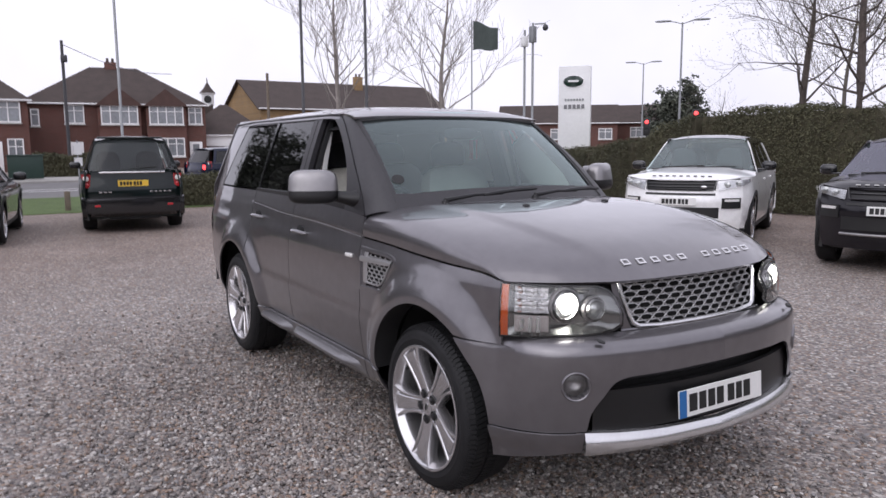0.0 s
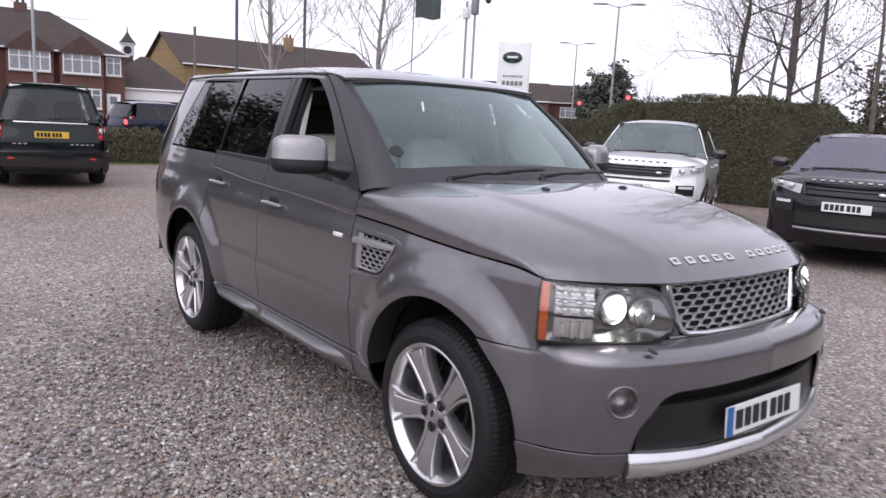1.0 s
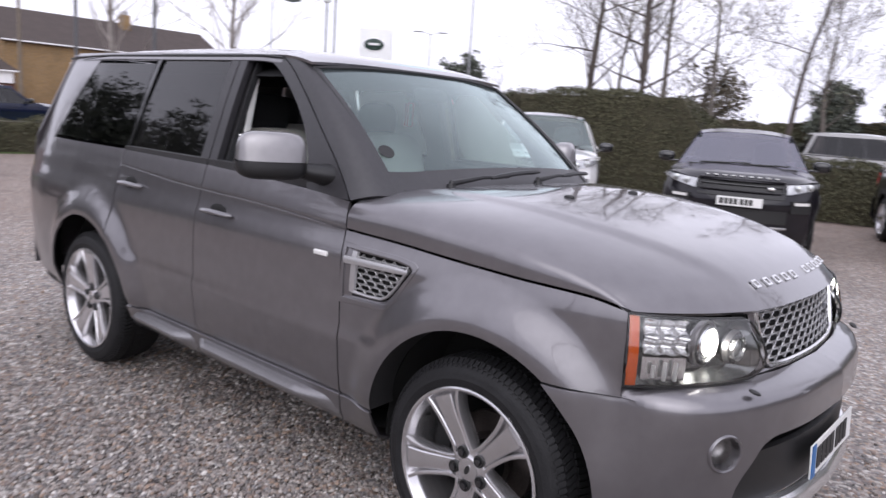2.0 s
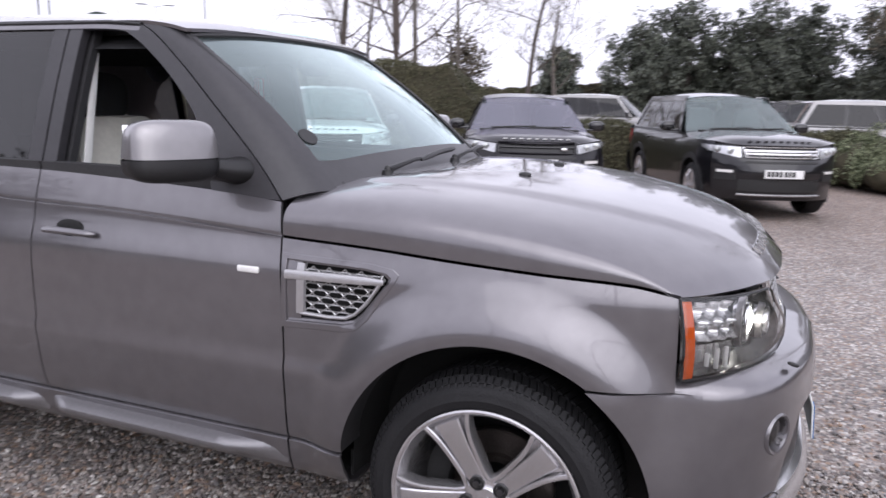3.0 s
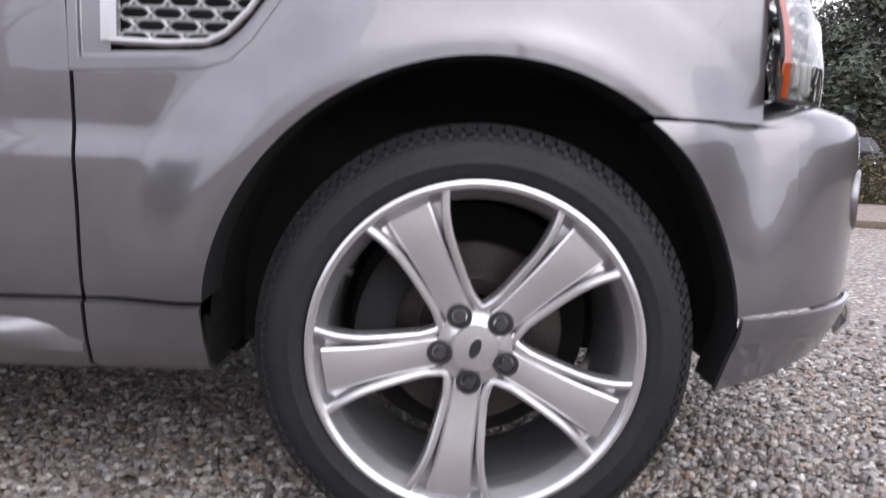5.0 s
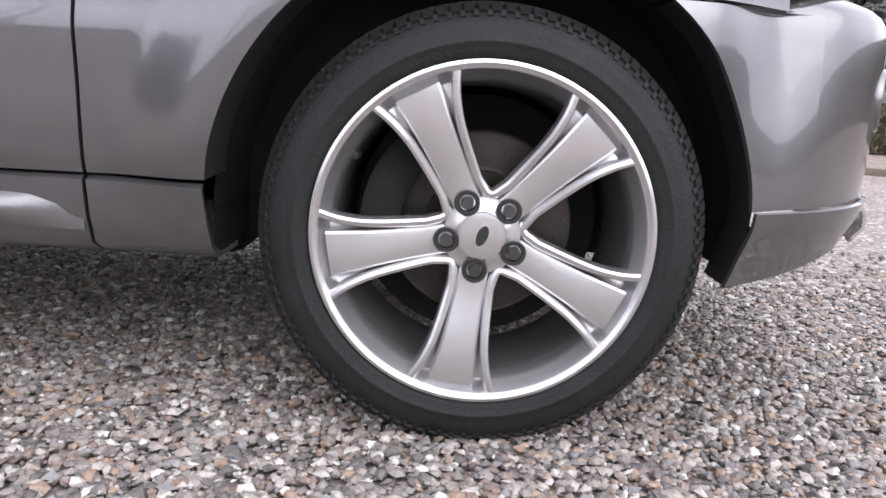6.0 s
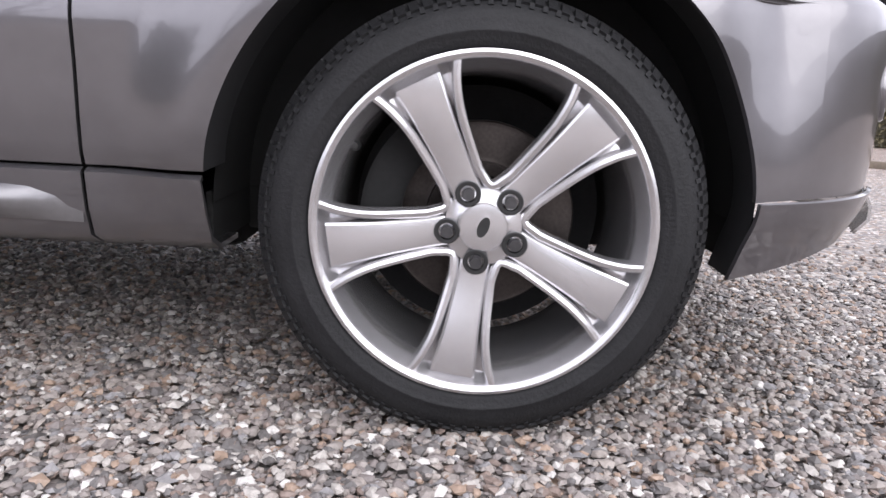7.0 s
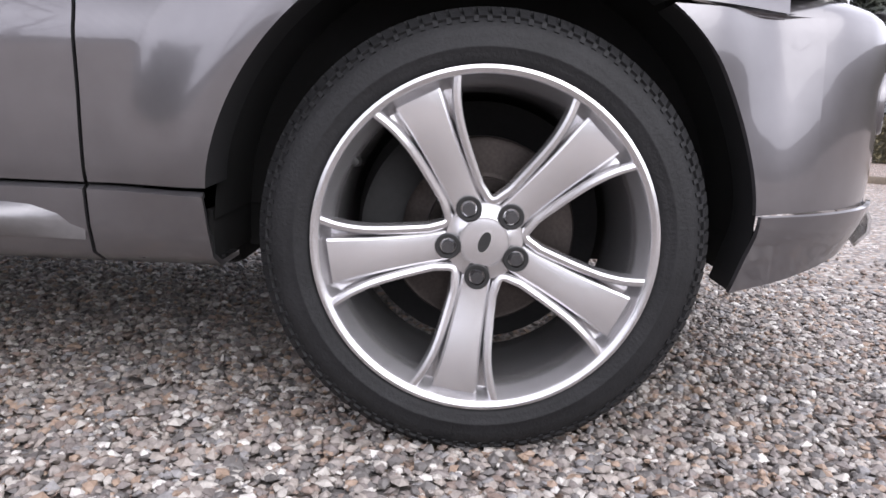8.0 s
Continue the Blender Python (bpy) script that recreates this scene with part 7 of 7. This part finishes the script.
UPVC = material("white_window_plastic", (0.78, 0.78, 0.78), 0.4, vary=0.05)
PANE = material("window_pane", (0.22, 0.235, 0.25), 0.05, vary=0.4, vary_scale=0.7, spec=0.9)
CEMENT = material("pale_render", (0.55, 0.54, 0.52), 0.8, vary=0.1)


def window(parent, x, z, w, h, panes, y=0.0):
    """A window in a wall that faces local -y."""
    hold = new("window")
    hold.parent = parent
    bm = bmesh.new()
    t = 0.09
    for c, s in (((x, y - 0.03, z + h - t / 2), (w, 0.12, t)), ((x, y - 0.03, z + t / 2), (w, 0.12, t)), ((x - w / 2 + t / 2, y - 0.03, z + h / 2), (t, 0.118, h - 0.01)), ((x + w / 2 - t / 2, y - 0.03, z + h / 2), (t, 0.118, h - 0.01))):
        box(bm, c, s)
    for k in range(1, panes):
        box(bm, (x - w / 2 + w * k / panes, y - 0.03, z + h / 2), (0.08, 0.116, h - 0.02))
    box(bm, (x, y - 0.03, z + h * 0.68), (w - 0.04, 0.10, 0.06))
    part("frame", bm, UPVC, hold, "white window frame", smooth=False)
    for k in range(panes):
        part("pane", boxed((x - w / 2 + w * (k + 0.5) / panes, y - 0.02, z + h / 2), (w / panes - 0.06, 0.03, h - 0.12)), PANE, hold, smooth=False)
    part("sill", boxed((x, y - 0.08, z - 0.05), (w + 0.12, 0.22, 0.08)), CEMENT, hold, smooth=False)


def hip_roof(W, D, z0, z1, ridge, over=0.35):
    bm = bmesh.new()
    a, b = W / 2 + over, D / 2 + over
    v = [bm.verts.new(p) for p in ((-a, -b, z0), (a, -b, z0), (a, b, z0), (-a, b, z0), (-ridge / 2, 0, z1), (ridge / 2, 0, z1))]
    for f in ((0, 1, 5, 4), (2, 3, 4, 5)):
        bm.faces.new([v[k] for k in f])
    return bm


def gable_roof(W, D, z0, z1, over=0.35):
    bm = bmesh.new()
    a, b = W / 2 + over, D / 2 + over
    v = [bm.verts.new(p) for p in ((-a, -b, z0), (a, -b, z0), (a, b, z0), (-a, b, z0), (-a, 0, z1), (a, 0, z1))]
    for f in ((0, 1, 5, 4), (2, 3, 4, 5)):
        bm.faces.new([v[k] for k in f])
    return bm


def house(label, az, d, turn, W, D, eave, ridge_z, ridge, wall, windows, hip=True, chimneys=(), bays=(), doors=(), eye=(2.76, -2.53)):
    """A house whose front faces the yard; turn swings it from square to the line of sight."""
    x, y = off(az, d, eye)
    top = thing("house", label, "house", "", pose(x, y, 0, 0, 0, az - 90 + turn))
    part("wall", boxed((0, D / 2, eave / 2), (W, D, eave)), wall, top, smooth=False)
    bm = hip_roof(W, D, eave, ridge_z, ridge) if hip else gable_roof(W, D, eave, ridge_z)
    bm.transform(Matrix.Translation((0, D / 2, 0)))
    roof_part = part("roof", bm, TILE, top, "brown tiled roof", smooth=False, thick=0.0 if hip else 0.12)
    if not hip:
        for s in (-1, 1):
            g = bmesh.new()
            vs = [g.verts.new((s * (W / 2 + dx), yy, zz)) for dx in (0.0, -0.3) for yy, zz in ((0, eave - 0.01), (D, eave - 0.01), (D / 2, ridge_z - 0.15))]
            for f in ((0, 1, 2), (5, 4, 3), (0, 3, 4, 1), (1, 4, 5, 2), (2, 5, 3, 0)):
                g.faces.new([vs[k] for k in f])
            part("gable", g, wall, top, smooth=False)
    part("gutter", boxed((0, -0.38, eave + 0.02), (W + 0.6, 0.12, 0.12), 0.04), UPVC, top)
    for cx, cy, h in chimneys:
        part("chimney", boxed((cx, cy, ridge_z + h / 2 - 0.5), (0.9, 0.6, h + 1.0), 0.02), wall, roof_part)
        for k in (-0.2, 0.2):
            part("chimney_pot", lathe([(0.11, 0.0), (0.10, 0.3), (0.12, 0.32), (0.0, 0.33)], 10, "Z", (cx + k, cy, ridge_z + h)), TILE, roof_part)
    for bx, w in bays:
        part("bay", boxed((bx, -0.35, eave / 2 - 0.1), (w, 0.7, eave - 0.2), 0.03), wall, top, smooth=False)
        g = bmesh.new()
        vs = [g.verts.new(p) for p in ((bx - w / 2 - 0.2, -0.95, eave - 0.12), (bx + w / 2 + 0.2, -0.95, eave - 0.12), (bx, -0.95, eave + w * 0.42), (bx - w / 2 - 0.2, 1.2, eave - 0.12), (bx + w / 2 + 0.2, 1.2, eave - 0.12), (bx, 1.9, eave + w * 0.42))]
        for f in ((0, 1, 2), (0, 2, 5, 3), (1, 4, 5, 2)):
            g.faces.new([vs[k] for k in f])
        part("bay_gable", g, TILE_RED, roof_part, smooth=False)
    for wx, wz, w, h, n, wy in windows:
        window(top, wx, wz, w, h, n, wy)
    for dx, w in doors:
        dr = part("door", boxed((dx, -0.04, 1.05), (w, 0.10, 2.1), 0.01), UPVC, top, "white front door")
        part("door_pane", boxed((dx, -0.10, 1.6), (w * 0.5, 0.02, 0.6)), PANE, dr, smooth=False)
    return top


house("dark red brick semi-detached house, brown hipped roof, white windows", 171.2, 65, 2, 13.3, 8.5, 5.0, 8.25, 3.6, BRICK_RED,
      [(-3.1, 3.5, 1.4, 1.45, 2, 0), (-5.8, 3.3, 0.6, 1.3, 1, 0), (0.1, 3.45, 2.7, 1.5, 4, -0.72), (3.55, 3.45, 2.6, 1.5, 4, -0.72), (5.85, 3.5, 1.1, 1.4, 2, 0), (0.1, 0.9, 2.7, 1.5, 4, -0.72), (3.55, 0.9, 2.6, 1.5, 4, -0.72)],
      True, ((-0.2, 4.3, 0.45),), ((0.1, 3.1), (3.55, 3.0)), ((-3.1, 1.0), (5.8, 1.0)))
house("red brick house with white door beside the road", 181.0, 60, -2, 9.0, 8.0, 4.9, 7.6, 3.2, BRICK_RED, [(2.9, 3.4, 2.3, 1.5, 3, 0), (0.0, 3.4, 2.3, 1.5, 3, 0), (3.6, 0.6, 1.0, 1.7, 2, 0)], True, (), (), ((2.3, 1.0),))
hall = house("low brown-roofed hall with pale fascia", 164.1, 67, 0, 7.4, 7.0, 2.6, 5.4, 0.6, BRICK_RED, [(0.9, 0.5, 2.0, 1.2, 3, 0)], True)
part("fascia", boxed((0.6, -0.12, 2.15), (6.0, 0.12, 0.85), 0.02), UPVC, hall, "white painted fascia", smooth=False)
house("ochre brick gabled house with long brown roof", 154.1, 77, 27, 21.0, 11.2, 5.2, 8.3, 0, BRICK_TAN, [(-4.0, 2.6, 2.4, 1.3, 3, 0), (1.0, 2.6, 2.4, 1.3, 3, 0), (5.0, 2.6, 1.6, 1.3, 2, 0)], False, ((2.0, 4.5, 0.7),))
house("red brick house with white windows far across the junction", 133.4, 100, -6, 11.0, 8.0, 4.4, 6.9, 0, BRICK_RED, [(-3.4, 2.6, 1.6, 1.3, 2, 0), (0.2, 2.6, 2.2, 1.3, 3, 0), (3.2, 2.6, 1.6, 1.3, 2, 0), (-1.0, 0.5, 3.0, 1.4, 4, 0)], False)
house("long low brick house behind the pylon sign", 139.2, 92, 0, 14.0, 8.0, 4.2, 6.6, 0, BRICK_RED, [(-5.0, 2.3, 1.8, 1.3, 2, 0), (0.0, 2.3, 1.8, 1.3, 2, 0), (5.6, 2.3, 1.6, 1.3, 2, 0)], False)
# clock turret on the hall
tur = thing("clock_turret", "small white clock turret on the brown roof", "turret", "", pose(*off(165.15, 74), 0.6, 0, 0, 75))
part("base", boxed((0, 0, 2.2), (0.9, 0.9, 5.6), 0.02), TILE, tur)
part("lantern", lathe([(0.55, 4.9), (0.55, 5.9), (0.7, 5.95), (0.7, 6.05)], 8, "Z"), UPVC, tur)
part("cap", lathe([(0.72, 6.05), (0.35, 6.5), (0.06, 7.0), (0.04, 7.4), (0.0, 7.42)], 12, "Z"), TILE, tur)
part("clock_face", lathe([(0.0, -0.58), (0.34, -0.58), (0.34, -0.5)], 20, "Y", (0, 0, 5.45)), INK, tur)

# ---- street furniture ----
POLE = material("galvanised_pole", (0.30, 0.31, 0.32), 0.5, 0.6, vary=0.2, vary_scale=2)
POLE_DARK = material("dark_painted_pole", (0.05, 0.05, 0.055), 0.5, vary=0.2, vary_scale=3)
FLAG = material("grey_green_flag_cloth", (0.06, 0.075, 0.07), 0.8, vary=0.25, vary_scale=3)
SIGN_WHITE = material("white_sign_panel", (0.78, 0.78, 0.78), 0.35, vary=0.06, vary_scale=0.8)
SIGN_GREEN = material("dark_green_sign_oval", (0.01, 0.03, 0.022), 0.3, vary=0.1)
SIGN_GREY = material("grey_sign_lettering", (0.2, 0.2, 0.21), 0.4, vary=0.1)


def pole(name, label, category, place, h, r0, r1, mat, group=""):
    top = thing(name, label, category, group, Matrix.Translation((*place, 0)))
    part("shaft", lathe([(r0 * 1.6, 0), (r0 * 1.6, 0.25), (r0, 0.3), (r1, h), (0, h + 0.02)], 12, "Z"), mat, top)
    return top


pole("flagpole", "tall dark flagpole without flag", "flagpole", off(158.35, 26), 11.0, 0.055, 0.04, POLE_DARK, "flagpoles")
pole("flagpole", "tall dark flagpole without flag", "flagpole", off(153.65, 26), 11.0, 0.055, 0.04, POLE_DARK, "flagpoles")
pole("flagpole", "tall grey pole behind the green car", "flagpole", off(171.0, 30), 11.0, 0.055, 0.04, POLE, "flagpoles")
pole("utility_post", "thin wooden post before the ochre house", "post", off(160.9, 45), 5.8, 0.09, 0.08, TIMBER)
fp = pole("flagpole", "slim white flagpole with dark flag flying", "flagpole", off(145.7, 31), 6.6, 0.035, 0.025, POLE, "flagpoles")
a = radians(145.7 - 90)
bm = grid(lambda u, v: (math.cos(a) * (0.06 + 1.0 * u) - math.sin(a) * 0.09 * math.sin(5 * u + v) * u, math.sin(a) * (0.06 + 1.0 * u) + math.cos(a) * 0.09 * math.sin(5 * u + v) * u, 6.55 - 1.15 * v - 0.32 * u + 0.32 * u * v + 0.04 * math.sin(7 * u)), steps(0, 1, 14), steps(0, 1, 10))
part("flag", bm, FLAG, fp, "grey-green cloth flag", thick=0.004)
for az, h in ((141.75, 6.6), (141.15, 6.9)):
    cp = pole("camera_mast", "slim grey mast with boxes and camera", "mast", off(az, 34), h, 0.06, 0.05, POLE, "masts")
    part("control_box", boxed((0.05, -0.05, h - 0.5), (0.28, 0.24, 0.45 if az > 141.5 else 0.7), 0.03), SIGN_WHITE if az > 141.5 else POLE, cp)
    if az < 141.5:
        part("camera_arm", boxed((0.25, 0.2, h - 0.05), (0.5, 0.06, 0.06), 0.01, m=pose(0, 0, 0, 0, 0, 40)), POLE, cp)
        part("dome_camera", blob((0.42, 0.36, h - 0.22), (0.13, 0.13, 0.14), 2, 14, 10), POLE_DARK, cp)

# pylon sign
sx, sy = off(138.0, 37.5)
sign = thing("pylon_sign", "tall white pylon sign with dark oval badge", "sign", "", pose(sx, sy, 0, 0, 0, 138 - 90 - 10))
part("panel", boxed((0, 0, 2.68), (1.56, 0.30, 5.36), 0.03), SIGN_WHITE, sign)
ov = lathe([(0.0, -0.03), (0.43, -0.03), (0.46, -0.015), (0.46, 0.0)], 40, "Y")
ov.transform(Matrix.Translation((-0.05, -0.16, 4.62)) @ Matrix.Diagonal((1.05, 1, 0.60, 1)))
part("oval_badge", ov, SIGN_GREEN, sign, "dark green oval badge")
ov = lathe([(0.49, 0.0), (0.49, -0.03), (0.455, -0.03)], 40, "Y")
ov.transform(Matrix.Translation((-0.05, -0.16, 4.62)) @ Matrix.Diagonal((1.05, 1, 0.60, 1)))
part("badge_rim", ov, CHROME, sign)
part("badge_bar", boxed((-0.05, -0.20, 4.64), (0.5, 0.02, 0.10)), SIGN_WHITE, sign, smooth=False)
for k in range(5):
    part("letter_bar", boxed((-0.42 + 0.21 * k, -0.165, 3.42), (0.15, 0.03, 0.20)), SIGN_GREY, sign, smooth=False)
for k in range(7):
    part("letter_bar", boxed((-0.42 + 0.14 * k, -0.165, 3.75), (0.09, 0.03, 0.10)), POLE, sign, smooth=False)


def street_lamp(place, h, turn, twin):
    top = pole("street_lamp", "tall grey street lamp with flat lantern", "street lamp", place, h, 0.09, 0.06, POLE, "street lamps")
    for s in ((-1, 1) if twin else (1,)):
        bm = bmesh.new()
        tube(bm, [(0, 0, h - 0.1), (s * 0.5 * math.cos(turn), s * 0.5 * math.sin(turn), h + 0.05), (s * 0.9 * math.cos(turn), s * 0.9 * math.sin(turn), h + 0.12)], 0.035, 6)
        part("arm", bm, POLE, top)
        part("lantern", blob((s * 1.3 * math.cos(turn), s * 1.3 * math.sin(turn), h + 0.14), (0.55, 0.16, 0.07), 3, 14, 8, pose(0, 0, 0, 0, 0, math.degrees(turn))), POLE, top)


street_lamp(off(130.5, 56), 10.0, radians(40), True)
street_lamp(off(133.1, 82), 10.0, radians(40), True)
street_lamp(off(71.6, 42, (0, -2.4)), 9.0, radians(-20), False)


def traffic_light(place, h, turn):
    top = pole("traffic_light", "traffic light on a pole showing red", "traffic light", place, h, 0.06, 0.055, POLE_DARK, "traffic lights")
    m = pose(0, 0, 0, 0, 0, turn)
    b = boxed((0, -0.10, h - 0.15), (0.46, 0.22, 1.2), 0.04)
    b.transform(m)
    head = part("signal_head", b, INK, top, "black signal head")
    for k, mat in enumerate((RED_ON, INK, INK)):
        l = lathe([(0.0, -0.26), (0.12, -0.25), (0.135, -0.20)], 18, "Y", (0, 0, h + 0.2 - 0.35 * k))
        l.transform(m)
        part("signal_lamp", l, mat, head, "lit red signal" if k == 0 else "unlit signal")


traffic_light(off(129.35, 50), 3.3, 40)
traffic_light(off(132.75, 56), 3.0, 40)
tp = pole("telegraph_pole", "dark wooden telegraph pole with bracket", "telegraph pole", off(174.4, 48), 7.6, 0.10, 0.08, POLE_DARK)
part("bracket", boxed((0.1, 0.06, 6.6), (0.16, 0.34, 0.4), 0.03), POLE_DARK, tp)
wire = bmesh.new()
pa, pb = Vector((*off(174.4, 48), 7.4)), Vector((*off(167.5, 63), 7.3))
tube(wire, [pa.lerp(pb, k / 10) - Vector((0, 0, 0.5 * math.sin(math.pi * k / 10))) - Vector((*off(174.4, 48), 0)) for k in range(11)], 0.02, 4)
part("cable", wire, INK, tp)
cab = thing("utility_cabinet", "dark green roadside utility cabinet", "cabinet", "", pose(*off(177.1, 41), 0.1, 0, 0, 88))
part("body", boxed((0, 0, 0.6), (1.5, 0.6, 1.1), 0.03), material("dark_green_cabinet_paint", (0.02, 0.045, 0.035), 0.5, vary=0.2), cab)
part("lid", boxed((0, 0, 1.17), (1.6, 0.7, 0.06), 0.02), material("green_cabinet_lid", (0.025, 0.05, 0.04), 0.5, vary=0.2), cab)
bol = thing("bollard", "short weathered timber bollard at the grass edge", "bollard", "", Matrix.Translation((-18.0, -0.62, 0)))
part("post", boxed((0, 0, 0.24), (0.13, 0.13, 0.5), 0.02), TIMBER, bol)
sg = pole("signpost", "slim post with small white notices", "signpost", off(173.9, 36), 1.9, 0.03, 0.03, POLE)
for z, h in ((1.55, 0.5), (1.0, 0.35)):
    part("notice", boxed((0.05, 0, z), (0.02, 0.32, h)), SIGN_WHITE, sg, smooth=False)
edge = thing("timber_edging", "pale timber board edging the gravel", "edging", "", Matrix.Translation((3.5, 6.9, 0)))
bm = boxed((0, 0, 0.02), (0.055, 4.6, 0.10), 0.008, m=pose(0, 0, 0, 0, 0, -24))
bm.transform(Matrix.Translation((0.93, 2.1, 0)))
part("board", bm, TIMBER, edge)
bm = boxed((0, 0, 0.02), (5.0, 0.055, 0.10), 0.008, m=pose(0, 0, 0, 0, 0, -30))
bm.transform(Matrix.Translation((2.2, -1.3, 0)))
part("board", bm, TIMBER, edge)

# cars farther off
bx0, by0 = off(166.3, 28.5)
parked_car("suv_car", "dark blue estate car on the road with lit rear lamp", PAINT_BLUE, pose(bx0 + 3.5 * math.cos(radians(105)), by0 + 3.5 * math.sin(radians(105)), 0.0, 0, 0, 105), L=4.4, W=1.8, H=1.58, roof_end=-3.2, belt=1.0, bonnet=0.98, nose_top=0.88, lamp_z=0.75, tyre=0.33, tail_lit=True)
parked_car("suv_car", "black car with dark glass parked beside the green SUV", PAINT_BLACK, pose(-14.1, -2.72, 0, 0, 0, 172.4), L=4.3, W=1.85, H=1.5, wb=2.7, roof_end=-3.1, belt=0.95, bonnet=0.95, nose_top=0.84, lamp_z=0.7, tyre=0.33)
parked_car("suv_car", "silver-grey SUV parked beyond the low hedge", PAINT_SILVER, pose(-1.85, 23.0, 0, 0, 0, -3), L=4.7, W=1.9, H=1.86, roof_end=-3.5, belt=1.12, bonnet=1.1, group="far cars")
parked_car("suv_car", "silver estate car parked behind the shrubs", PAINT_SILVER, pose(5.55, 18.2, 0, 0, 0, -6), L=4.7, W=1.85, H=1.76, roof_end=-3.4, belt=1.08, bonnet=1.08, group="far cars")
parked_car("suv_car", "pale silver SUV parked in the far row", PAINT_SILVER, pose(*off(86.5, 27.0, (0.07, -2.41)), 0, 0, 0, 250), H=1.8, roof_end=-3.5, group="far cars")
parked_car("suv_car", "grey car with violet windscreen in the far row", PAINT_SILVER, pose(*off(72.2, 29.0, (0.07, -2.41)), 0, 0, 0, 255), L=4.4, H=1.5, W=1.8, belt=0.95, bonnet=0.95, nose_top=0.84, lamp_z=0.7, group="far cars", screen_glass=GLASS_VIOLET)
parked_car("suv_car", "silver-blue SUV in the far row", PAINT_SILVER, pose(*off(67.3, 31.0, (0, -2.2)), 0, 0, 0, 250), H=1.75, roof_end=-3.5, group="far cars")
parked_car("saloon_car", "silver saloon car seen from behind", PAINT_SILVER, pose(*off(65.2, 29.0, (0, -2.2)), 0, 0, 0, 30), L=4.5, W=1.8, H=1.45, belt=0.95, bonnet=0.95, nose_top=0.84, lamp_z=0.7, roof_end=-2.9, saloon=True, group="far cars", tyre=0.32)
parked_car("suv_car", "dark grey car parked at the far row's end", PAINT_NIGHT, pose(*off(61.0, 23.0, (0, -2.2)), 0, 0, 0, 245), L=4.4, H=1.55, belt=0.98, bonnet=0.98, nose_top=0.88, lamp_z=0.75, group="far cars")
